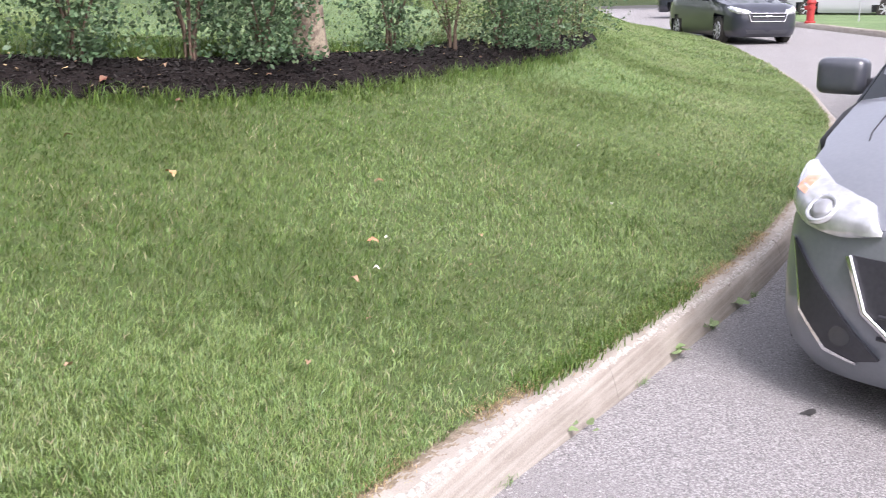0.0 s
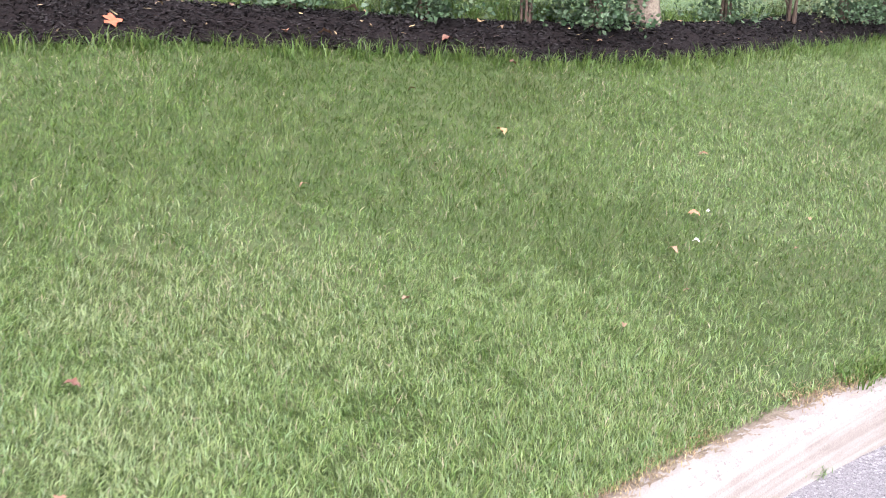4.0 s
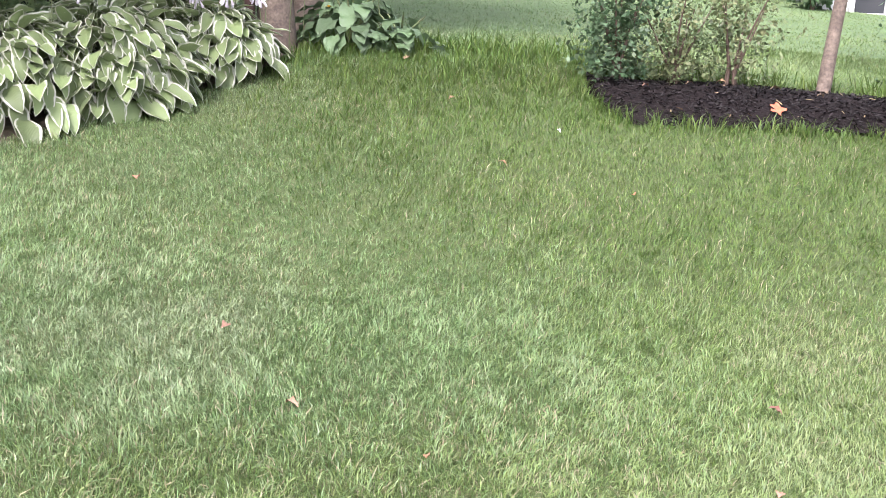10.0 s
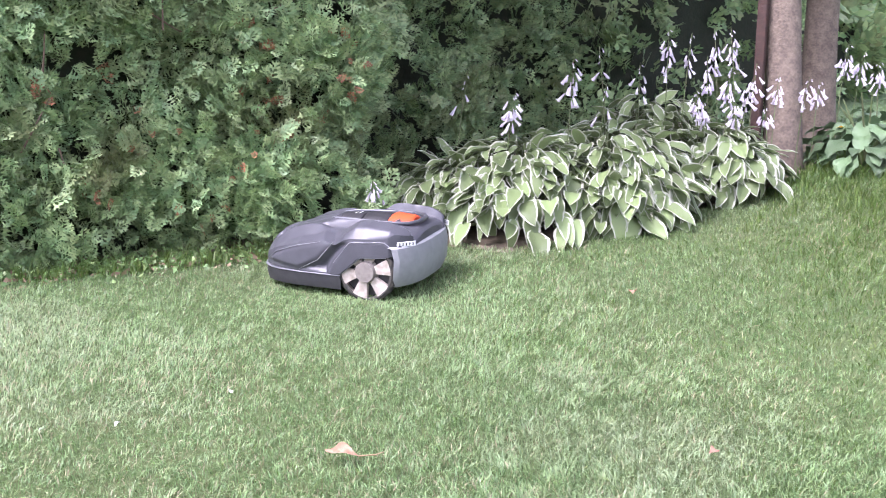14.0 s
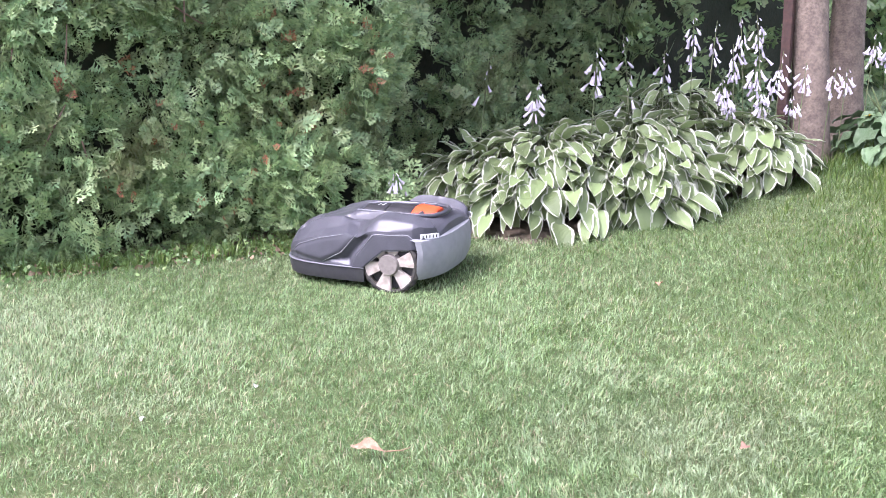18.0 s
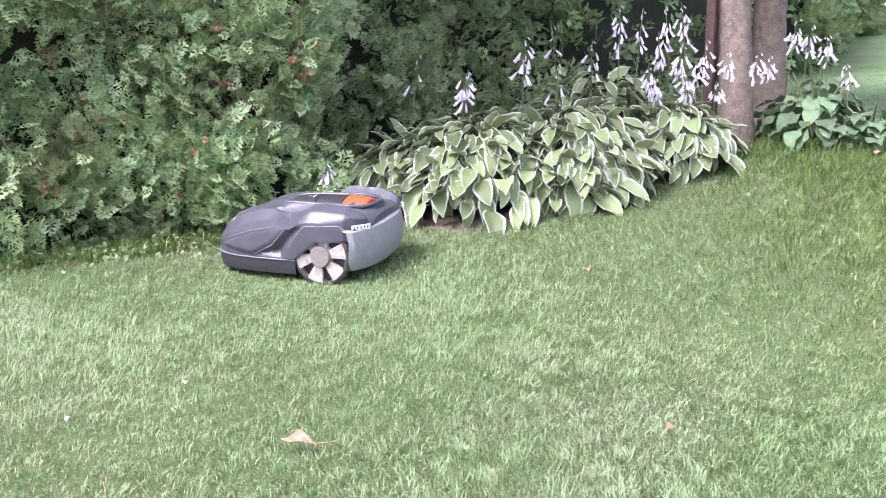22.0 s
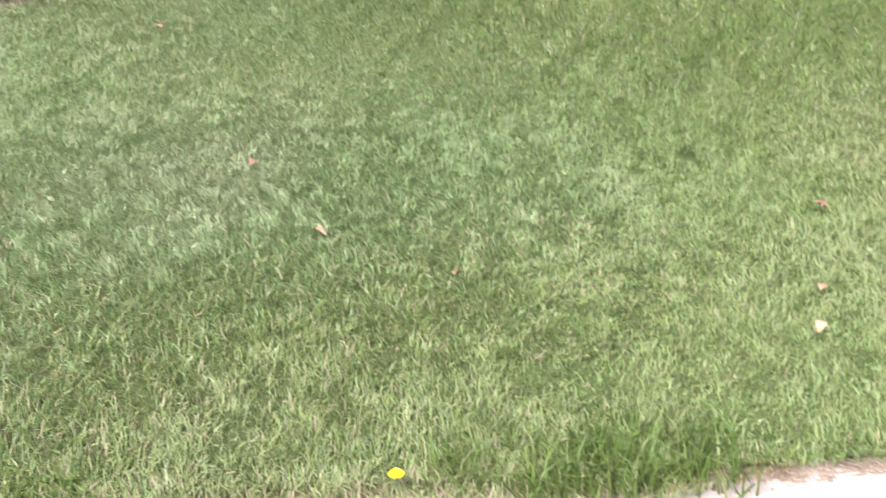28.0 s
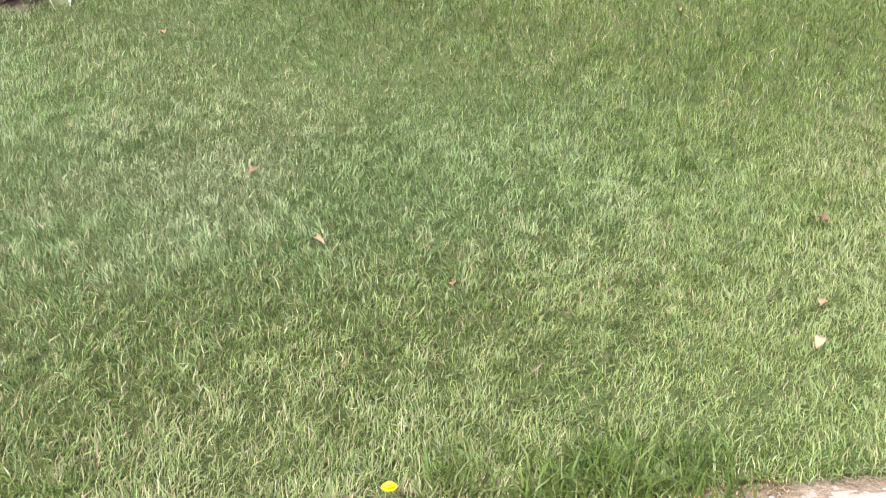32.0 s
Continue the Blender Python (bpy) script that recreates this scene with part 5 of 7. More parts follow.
    pts = [Vector((xx, yy, float(np.interp(xx, MX, MT)) + 0.016 - 1.2 * yy * yy)) for xx, yy in ((0.02, -0.105), (-0.06, -0.108), (-0.115, -0.09), (-0.142, -0.045), (-0.146, 0.0), (-0.142, 0.045), (-0.115, 0.09), (-0.06, 0.108), (0.02, 0.105))]
    v, f_ = tube_arrays(pts, [0.005, 0.008, 0.009, 0.009, 0.009, 0.009, 0.009, 0.008, 0.005], 8)
    part("handle_hoop", mesh_of("handle_hoop", v, f_, M_SHELL, True), thing)
    # pale tubes paint the highlight along the collar edge
    for sgn in (-1, 1):
        pts = [Vector((xx, sgn * yy, float(np.interp(xx, MX, MT)) + 0.012 - 1.2 * yy * yy)) for xx, yy in ((0.02, 0.105), (0.12, 0.094), (0.20, 0.078), (0.24, 0.062))]
        v, f_ = tube_arrays(pts, [0.005, 0.005, 0.004, 0.003], 6)
        part("lid_rail", mesh_of("lid_rail", v, f_, M_SILVER, True), thing)
    # pale lines of print on the lid and the crest plate at the nose
    for k, (px, wy, th_) in enumerate(((0.135, 0.020, 0.004), (0.155, 0.016, 0.002))):
        bm = box_bm(th_, wy * 2, 0.0012, 0, 1, (px, 0, float(np.interp(px, MX, MT)) + 0.0126), rot=None)
        part("print_bar", from_bm("print_bar", bm, M_WHITE, False), thing, "pale unreadable print")
    rot = Euler((0, radians(52), 0)).to_matrix()
    part("badge_plate", from_bm("badge_plate", box_bm(0.062, 0.052, 0.008, 0.003, 2, (0.508, 0, 0.150), rot=rot), M_LID), thing)
    bm = bmesh.new()
    shield = [(-0.020, -0.013), (0.006, -0.015), (0.018, -0.009), (0.022, 0.0), (0.018, 0.009), (0.006, 0.015), (-0.020, 0.013), (-0.024, 0.007), (-0.019, 0.0), (-0.024, -0.007)]
    vs = [bm.verts.new(rot @ Vector((p, q, 0.0052)) + Vector((0.508, 0, 0.150))) for p, q in shield]
    face = bm.faces.new(vs)
    bmesh.ops.inset_region(bm, faces=[face], thickness=0.0045, depth=-0.0006)
    bmesh.ops.delete(bm, geom=[face], context="FACES_ONLY")
    part("badge", from_bm("badge", bm, M_WHITE, False), thing, "pale shield outline badge")
    # tail panel with a pale label
    vs, fs = [], []
    ang = np.linspace(-1, 1, 17)
    for t in ang:
        yy = 0.258 * t
        xx = -0.197 + 0.060 * abs(t) ** 3
        for zz, o in ((0.062, 0.012), (0.10, -0.004), (0.175, -0.010), (0.222, 0.000), (0.230, 0.03)):
            vs.append((xx + o, yy * (1.0 if zz > 0.08 else 0.93), zz))
    for i in range(16):
        for j in range(4):
            fs.append((i * 5 + j, (i + 1) * 5 + j, (i + 1) * 5 + j + 1, i * 5 + j + 1))
    for e in (0, 16):
        o = len(vs)
        for j in range(5):
            vs.append((vs[e * 5 + j][0] + 0.022, vs[e * 5 + j][1] * 1.03, vs[e * 5 + j][2]))
        for j in range(4):
            fs.append((e * 5 + j, o + j, o + j + 1, e * 5 + j + 1))
    me = mesh_of("tail_panel", vs, fs, M_TAIL, True)
    me.set_sharp_from_angle(angle=radians(35))
    tail = part("tail_panel", me, thing, "mid grey rear panel")
    for sgn in (-1, 1):
        rt = Euler((0, radians(-8), sgn * radians(-48))).to_matrix()
        at_ = Vector((-0.158, sgn * 0.214, 0.236))
        lab = part("model_label", from_bm("model_label", box_bm(0.003, 0.078, 0.020, 0, 1, at_, rot=rt), M_WHITE, False), thing, "pale unreadable model label")
        for k in range(5):
            part("print_bar", from_bm("print_bar", box_bm(0.004, 0.004, 0.013, 0, 1, at_ + rt @ Vector((0, -0.028 + 0.014 * k, 0)), rot=rt), M_LID, False), lab)
    # wheels: tyre with lugs, six-spoked rim, hub
    def wheel_meshes():
        prof = [(0.085, -0.022), (0.114, -0.024), (0.122, -0.016), (0.125, 0.0), (0.122, 0.016), (0.114, 0.022), (0.104, 0.018)]
        vs, fs, n_ = [], [], 48
        for i in range(n_):
            q = 2 * math.pi * i / n_
            for j, (rr, yy) in enumerate(prof):
                k = rr + (0.0045 if (i % 2 and 1 < j < 5) else 0)
                vs.append((k * math.cos(q), yy, k * math.sin(q)))
        for i in range(n_):
            for j in range(6):
                fs.append((i * 7 + j, i * 7 + j + 1, ((i + 1) % n_) * 7 + j + 1, ((i + 1) % n_) * 7 + j))
        tyre = mesh_of("tyre", vs, fs, M_TYRE, False)
        bm = bmesh.new()
        ring = bmesh.ops.create_cone(bm, cap_ends=False, segments=40, radius1=0.113, radius2=0.107, depth=0.03)
        for v_ in bm.verts:
            v_.co = Vector((v_.co.x, v_.co.z, v_.co.y))
        rim_outer = bm
        for k in range(6):
            q = 2 * math.pi * k / 6
            rt = Euler((0, q, 0)).to_matrix()
            wedge = [rt @ Vector((rr, yy, sd * hw_)) for yy in (0.004, 0.020) for rr, hw_ in ((0.038, 0.015), (0.108, 0.034)) for sd in (-1, 1)]
            wv_ = [rim_outer.verts.new(p) for p in wedge]
            for q4 in ((0, 1, 3, 2), (4, 6, 7, 5), (0, 2, 6, 4), (1, 5, 7, 3), (2, 3, 7, 6), (0, 4, 5, 1)):
                rim_outer.faces.new([wv_[u] for u in q4])
        rim = from_bm("rim", rim_outer, M_RIM)
        bm = bmesh.new()
        bmesh.ops.create_cone(bm, cap_ends=True, segments=28, radius1=0.052, radius2=0.040, depth=0.03)
        for v_ in bm.verts:
            v_.co = Vector((v_.co.x, 0.018 + v_.co.z * 1.0, v_.co.y))
        hub = from_bm("hub", bm, mat("dusty_hub", (0.20, 0.18, 0.155), 0.75, second=(0.15, 0.135, 0.12), scale=60))
        bm = bmesh.new()
        bmesh.ops.create_cone(bm, cap_ends=True, segments=32, radius1=0.102, radius2=0.102, depth=0.02)
        for v_ in bm.verts:
            v_.co = Vector((v_.co.x, v_.co.z - 0.012, v_.co.y))
        return tyre, rim, hub, from_bm("back", bm, M_LID)

    tyre, rim, hub, backd = wheel_meshes()
    for sgn in (1, -1):
        wh = part("wheel", tyre, thing, "black lugged tyre on a beige rim", Matrix.Translation((0.0, sgn * 0.245, 0.122)) @ Matrix.Scale(sgn, 4, (0, 1, 0)) @ pose(0, 0, 0, 0, 14 if sgn > 0 else 40, 0))
        part("rim", rim, wh, "dusty beige six-spoked rim")
        part("hub", hub, wh)
        part("rim_back", backd, wh)
    for sgn in (1, -1):
        bm = bmesh.new()
        bmesh.ops.create_cone(bm, cap_ends=True, segments=20, radius1=0.04, radius2=0.04, depth=0.025)
        for v_ in bm.verts:
            v_.co = Vector((v_.co.x + 0.40, v_.co.z + sgn * 0.12, v_.co.y + 0.042))
        part("caster", from_bm("caster", bm, M_TYRE), thing)
    return thing


mower(-2.353, 2.86, radians(195))

# ---- vehicles ----
M_SILVERP = mat("silver_grey_paint", (0.205, 0.22, 0.25), 0.30, metal=0.3, second=(0.19, 0.205, 0.235), scale=60, coat=0.6)
M_BLACKP = mat("black_paint", (0.014, 0.017, 0.028), 0.3, metal=0.0, second=(0.016, 0.018, 0.028), scale=40, coat=1.0)
M_GREYP = mat("pale_grey_paint", (0.40, 0.41, 0.44), 0.35, metal=0.1, second=(0.40, 0.41, 0.43), scale=40, coat=0.8)
M_PLAST = mat("black_car_plastic", (0.024, 0.025, 0.032), 0.5, second=(0.034, 0.035, 0.042), scale=60)
# the shade on the wing mirrors is put into this dark grey
M_MIRRORP = mat("shaded_mirror_paint", (0.055, 0.06, 0.075), 0.35, second=(0.065, 0.07, 0.085), scale=30, coat=0.9)
M_CHROME = mat("chrome", (0.75, 0.76, 0.78), 0.12, metal=1.0)
M_CARGLASS = mat("tinted_glass", (0.012, 0.016, 0.018), 0.05, spec=0.8)
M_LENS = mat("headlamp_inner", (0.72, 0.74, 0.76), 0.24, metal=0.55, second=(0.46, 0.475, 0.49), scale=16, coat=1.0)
M_AMBER = mat("amber_lens", (0.52, 0.20, 0.11), 0.3, second=(0.62, 0.34, 0.24), scale=40, coat=0.6)
M_PROJ = mat("projector_glass", (0.34, 0.35, 0.37), 0.12, metal=0.3, coat=1.0)
M_DARKLENS = mat("dark_lens", (0.035, 0.038, 0.042), 0.2, second=(0.05, 0.052, 0.056), scale=30)


def car(name, label, paint, at, rear_dir, z, length=4.5, width=1.74, height=1.6, bonnet=1.05, cowl=1.0, nose_h=0.74, roof_from=1.95, scale=1.0, bars=2, fog=True):
    """A car from its plan outline: lower body ring, bonnet, cabin, glass, lamps, grille, mirrors and wheels. x runs from nose to tail."""
    thing = new(name)
    thing.matrix_world = Matrix.Translation((*at, z)) @ Matrix.Rotation(math.atan2(rear_dir[1], rear_dir[0]), 4, "Z") @ Matrix.Scale(scale, 4)
    tagged(thing, label, "car")
    hw = width / 2
    px = np.array([0, 0.02, 0.06, 0.13, 0.24, 0.42, 0.9, length - 0.5, length - 0.15, length])
    pw = np.array([0.0, 0.30, 0.52, 0.67, 0.775, 0.835, 0.87, 0.87, 0.80, 0.55]) * hw / 0.87

    # ease the corners of the plan
    yg = np.linspace(0, pw[6], 70)
    xg = np.interp(yg, pw[:7], px[:7])
    for _ in range(2):
        xg = np.convolve(np.concatenate([xg[4:0:-1], xg, xg[-1] + (xg[-1] - xg[-2:-6:-1])]), np.ones(9) / 9, "valid")
    xg = np.maximum.accumulate(xg - xg[0]) + np.arange(70) * 1e-6
    px, pw = np.concatenate([xg, px[7:]]), np.concatenate([yg, pw[7:]])

    def xf(y):
        return float(np.interp(abs(y), yg, xg))

    def inset(zz):
        return float(np.interp(zz, [0.17, 0.24, 0.32, 0.45, 0.56, 0.66, 0.76, 0.9, 1.05], [0.10, 0.03, 0.005, 0.0, 0.004, 0.012, 0.032, 0.075, 0.12]))

    def top_z(x):
        return float(np.interp(x, [0, 0.15, 0.4, bonnet, length - 0.6, length], [nose_h - 0.06, nose_h, nose_h + 0.10, cowl, cowl, cowl - 0.1]))

    # plan ring
    xs = np.concatenate([np.interp(np.linspace(0, pw[60], 26), yg, xg), np.linspace(xg[60] + 0.02, max(0.45, xg[60] + 0.06), 3), np.linspace(0.55, length - 0.5, 14), np.linspace(length - 0.4, length, 6)])
    ws = np.interp(xs, px, pw)
    ring = [(a, b) for a, b in zip(xs, ws)] + [(a, -b) for a, b in zip(xs[::-1], ws[::-1])][:-1]
    levels = 10
    vs, fs = [], []
    for (a, b) in ring:
        zt = top_z(a)
        nrm = Vector((a - length / 2, b * 1.6, 0))
        nrm = Vector((-1 if a < 0.3 else (1 if a > length - 0.3 else 0), 0, 0)) * (1 - abs(b) / hw) + Vector((0, math.copysign(1, b) if b else 0, 0)) * (abs(b) / hw)
        nrm = nrm.normalized() if nrm.length > 0 else Vector((0, 1, 0))
        for k in range(levels):
            zz = 0.17 + (zt - 0.17) * k / (levels - 1)
            i_ = inset(zz * (0.9 if a > 0.5 else 1)) * (1.0 if a < 0.5 else 0.75)
            vs.append((a - nrm.x * i_, b - nrm.y * i_, zz))
    m_ = len(ring)
    arches = [(0.86, 0.36), (length - 0.88, 0.36)]
    for i in range(m_):
        j = (i + 1) % m_
        for k in range(levels - 1):
            cx = (vs[i * levels][0] + vs[j * levels][0]) / 2
            cz = (vs[i * levels + k][2] + vs[i * levels + k + 1][2]) / 2
            if abs(ring[i][1]) > hw * 0.85 and any((cx - ax) ** 2 + (cz - 0.30) ** 2 < ar**2 for ax, ar in arches):
                continue
            fs.append((i * levels + k, j * levels + k, j * levels + k + 1, i * levels + k + 1))
    body = part("body", mesh_of("body", vs, fs, paint, True), thing)
    # bonnet
    vs, fs, nb_, nc = [], [], 16, 15
    for i in range(nb_ + 1):
        a = 0.0 + (bonnet + 0.12) * (i / nb_) ** 1.15
        b = float(np.interp(a, px, pw))
        zt = top_z(a)
        i_ = inset(zt) * (1 if a < 0.5 else 0.75)
        fx = max(0, 1 - b / hw)
        for j in range(nc + 1):
            s = 2 * j / nc - 1
            yy = s * max(0.02, b - i_ * (b / hw))
            crown = (0.055 * (1 - s * s) + 0.02 * math.exp(-((abs(s) - 0.72) / 0.14) ** 2)) * min(1, a / 0.25 + 0.1)
            vs.append((a + i_ * fx, yy, zt + crown))
    k = nc + 1
    fs = [(i * k + j, (i + 1) * k + j, (i + 1) * k + j + 1, i * k + j + 1) for i in range(nb_) for j in range(nc)]
    lid_ = part("bonnet", mesh_of("bonnet", vs, fs, paint, True), thing)
    for j in (1, nc - 1):
        pts = [Vector(vs[i * k + j]) * 0.5 + Vector(vs[i * k + (j + 1 if j == 1 else j - 1)]) * 0.5 + Vector((0, 0, 0.0005)) for i in range(8, nb_ + 1)]
        v, f_ = tube_arrays(pts, [0.0035] * len(pts), 5)
        part("shut_line", mesh_of("shut_line", v, f_, M_PLAST, True), lid_)
    # cabin: windscreen, side glass and roof
    stations = [(bonnet - 0.05, cowl + 0.0, 0.80), (bonnet + 0.35, cowl + (height - cowl) * 0.48, 0.76), (roof_from, height - 0.06, 0.68), (roof_from + 0.5, height, 0.66), (length - 1.1, height - 0.03, 0.64), (length - 0.35, height - 0.22, 0.60), (length - 0.12, cowl + 0.02, 0.62)]
    vs, fs, mats = [], [], []
    for (a, zt, w_) in stations:
        b = w_ * hw / 0.87
        base = cowl - 0.02
        lowb = min(hw * 0.93, b + 0.10)
        prof = [(-lowb, base), (-(b + lowb) / 2, (base + zt) / 2), (-b, zt - 0.05), (-b * 0.82, zt), (0, zt + 0.03), (b * 0.82, zt), (b, zt - 0.05), ((b + lowb) / 2, (base + zt) / 2), (lowb, base)]
        vs += [(a, yy, max(base, zz)) for yy, zz in prof]
    for i in range(len(stations) - 1):
        for j in range(8):
            fs.append((i * 9 + j, (i + 1) * 9 + j, (i + 1) * 9 + j + 1, i * 9 + j + 1))
            front = i < 2 and 2 <= j <= 5
            side = j in (0, 1, 6, 7) and 1 <= i <= 4
            mats.append(1 if front or side or (i == 5 and 2 <= j <= 5) else 0)
    me = mesh_of("cabin", vs, fs, [paint, M_CARGLASS], True)
    me.polygons.foreach_set("material_index", mats)
    me.set_sharp_from_angle(angle=radians(35))
    part("cabin", me, thing, "painted roof with dark tinted windows")
    for sgn in (-1, 1):
        pts = [Vector((bonnet + 0.02, sgn * hw * 0.86, cowl - 0.04)), Vector((bonnet + 0.35, sgn * hw * 0.855, cowl + (height - cowl) * 0.47)), Vector((roof_from, sgn * hw * 0.77, height - 0.06))]
        v, f_ = tube_arrays(pts, [0.035, 0.032, 0.03], 8)
        part("pillar", mesh_of("pillar", v, f_, paint, True), thing)

    # patches that lie on the nose: drawn in (y, z)
    def on_nose(yy, zz, lift):
        i_, fx = inset(zz), 1 - abs(yy) / hw
        face = xf(yy) + i_ * fx
        lid = 0.42 * (max(0.0, zz - nose_h + 0.06) / 0.16) ** 1.5
        x_ = 0.5 * (face + lid + math.sqrt((face - lid) ** 2 + 0.04**2)) - 0.010
        return Vector((x_ - lift * (0.4 + fx), yy - math.copysign((i_ - lift) * abs(yy) / hw, yy), zz))

    def curve(pts, t):
        k = t * (len(pts) - 1)
        i = min(int(k), len(pts) - 2)
        q = k - i
        P4 = [np.array(pts[max(0, min(len(pts) - 1, i + o))]) for o in (-1, 0, 1, 2)]
        return 0.5 * (2 * P4[1] + (P4[2] - P4[0]) * q + (2 * P4[0] - 5 * P4[1] + 4 * P4[2] - P4[3]) * q * q + (3 * P4[1] - P4[0] - 3 * P4[2] + P4[3]) * q**3)

    def lens(nm, low, up, material, lift, parent, lab):
        """A smooth skin between a lower and an upper curve."""
        vs, fs, a, b = [], [], 20, 8
        for i in range(a + 1):
            p, q = curve(low, i / a), curve(up, i / a)
            for j in range(b + 1):
                t = j / b
                w = p * (1 - t) + q * t
                vs.append(on_nose(w[0], w[1], lift * (0.2 if j in (0, b) or i in (0, a) else 1.0)))
        k = b + 1
        fs = [(i * k + j, (i + 1) * k + j, (i + 1) * k + j + 1, i * k + j + 1) for i in range(a) for j in range(b)]
        rim = [i * k for i in range(a + 1)] + [a * k + j for j in range(1, k)] + [i * k + b for i in range(a - 1, -1, -1)] + [j for j in range(b - 1, 0, -1)]
        o = len(vs)
        vs += [vs[q] + Vector((0.035, 0, -0.004)) for q in rim]
        fs += [(rim[i], rim[(i + 1) % len(rim)], o + (i + 1) % len(rim), o + i) for i in range(len(rim))]
        me = mesh_of(nm, vs, fs, material, True)
        me.set_sharp_from_angle(angle=radians(50))
        return part(nm, me, parent, lab)

    def patch(nm, poly, material, lift, parent, lab="", cuts=2, rounded=False):
        if rounded:
            k = len(poly)
            P4 = [np.array(p) for p in poly]
            cr = lambda a, b, c, e, t: 0.5 * (2 * b + (c - a) * t + (2 * a - 5 * b + 4 * c - e) * t * t + (3 * b - a - 3 * c + e) * t**3)
            poly = [tuple(cr(P4[i - 1], P4[i], P4[(i + 1) % k], P4[(i + 2) % k], t)) for i in range(k) for t in (0, 0.25, 0.5, 0.75)]
        bm = bmesh.new()
        bm.faces.new([bm.verts.new((0, p, q)) for p, q in poly])
        bmesh.ops.triangulate(bm, faces=list(bm.faces))
        bmesh.ops.subdivide_edges(bm, edges=list(bm.edges), cuts=cuts, use_grid_fill=True)
        for v_ in bm.verts:
            v_.co = on_nose(v_.co.y, v_.co.z, lift)
        edge = [e for e in bm.edges if e.is_boundary]
        ext = bmesh.ops.extrude_edge_only(bm, edges=edge)
        for g in ext["geom"]:
            if isinstance(g, bmesh.types.BMVert):
                g.co.x += 0.03
        return part(nm, from_bm(nm, bm, material), parent, lab)

    h = nose_h
    for sgn in (-1, 1):
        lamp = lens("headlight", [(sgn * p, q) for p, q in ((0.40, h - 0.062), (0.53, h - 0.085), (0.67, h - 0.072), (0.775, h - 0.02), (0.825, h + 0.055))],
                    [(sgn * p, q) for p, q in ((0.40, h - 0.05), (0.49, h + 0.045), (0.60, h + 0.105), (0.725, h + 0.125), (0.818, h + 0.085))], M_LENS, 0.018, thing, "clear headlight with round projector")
        patch("indicator", [(sgn * a, b) for a, b in ((0.69, h + 0.02), (0.735, h + 0.03), (0.735, h + 0.062), (0.69, h + 0.066))], M_AMBER, 0.022, lamp, "amber indicator lens", 1)
        c0 = on_nose(sgn * 0.61, h - 0.008, 0.016)
        nrm = (on_nose(sgn * 0.66, h - 0.008, 0.016) - on_nose(sgn * 0.56, h - 0.008, 0.016)).cross(on_nose(sgn * 0.61, h + 0.03, 0.016) - on_nose(sgn * 0.61, h - 0.045, 0.016)).normalized()
        nrm = nrm if nrm.x < 0 else -nrm
        face = Matrix.Translation(c0) @ nrm.to_track_quat("Z", "Y").to_matrix().to_4x4()
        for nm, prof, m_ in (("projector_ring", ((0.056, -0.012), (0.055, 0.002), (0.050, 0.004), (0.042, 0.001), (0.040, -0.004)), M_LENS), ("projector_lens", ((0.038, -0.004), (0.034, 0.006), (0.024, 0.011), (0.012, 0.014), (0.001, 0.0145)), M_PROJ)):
            vs = [tuple(face @ Vector((rr * math.cos(q), rr * math.sin(q), zz))) for rr, zz in prof for q in np.linspace(0, 2 * math.pi, 29)[:-1]]
            fs = [(i * 28 + j, i * 28 + (j + 1) % 28, (i + 1) * 28 + (j + 1) % 28, (i + 1) * 28 + j) for i in range(4) for j in range(28)]
            part(nm, mesh_of(nm, vs, fs, m_, True), lamp)
        if fog:
            well = patch("fog_lamp_well", [(sgn * a, b) for a, b in ((0.36, 0.285), (0.43, 0.265), (0.54, 0.285), (0.66, 0.375), (0.715, 0.60), (0.685, 0.575), (0.565, 0.46), (0.45, 0.355))], M_PLAST, 0.016, thing, "black fog lamp recess", 2)
            patch("fog_trim", [(sgn * a, b) for a, b in ((0.43, 0.254), (0.545, 0.272), (0.671, 0.368), (0.727, 0.605), (0.719, 0.605), (0.661, 0.375), (0.540, 0.283), (0.43, 0.263))], M_CHROME, 0.021, well, "thin bright trim", 1)
            circ = [(sgn * (0.50 + 0.038 * math.cos(q)), 0.335 + 0.033 * math.sin(q)) for q in np.linspace(0, 2 * math.pi, 12)[:-1]]
            patch("fog_lamp", circ, M_DARKLENS, 0.022, well, "", 1)
        # mirrors
        b = box_bm(0.12, 0.20, 0.15, 0.045, 4, (bonnet + 0.22, sgn * (hw + 0.09), cowl + 0.06))
        mir = part("mirror", from_bm("mirror", b, M_MIRRORP), thing, "rounded wing mirror")
        part("mirror_arm", from_bm("mirror_arm", box_bm(0.07, 0.12, 0.05, 0.015, 2, (bonnet + 0.24, sgn * (hw - 0.04), cowl + 0.03)), M_PLAST), mir)
    gp = ((-0.485, 0.60), (-0.42, 0.43), (-0.27, 0.32), (0.27, 0.32), (0.42, 0.43), (0.485, 0.60)) if fog else ((-0.46, h - 0.06), (-0.40, h - 0.24), (0.40, h - 0.24), (0.46, h - 0.06))
    grille = patch("grille", gp, M_PLAST, 0.006, thing, "black grille opening", 3)
    e = [Vector((xf(p) + inset(q) * (1 - abs(p) / hw) - 0.014, p, q)) for p, q in gp] + ([] if fog else [Vector((xf(gp[0][0]) - 0.014 + inset(gp[0][1]), gp[0][0], gp[0][1]))])
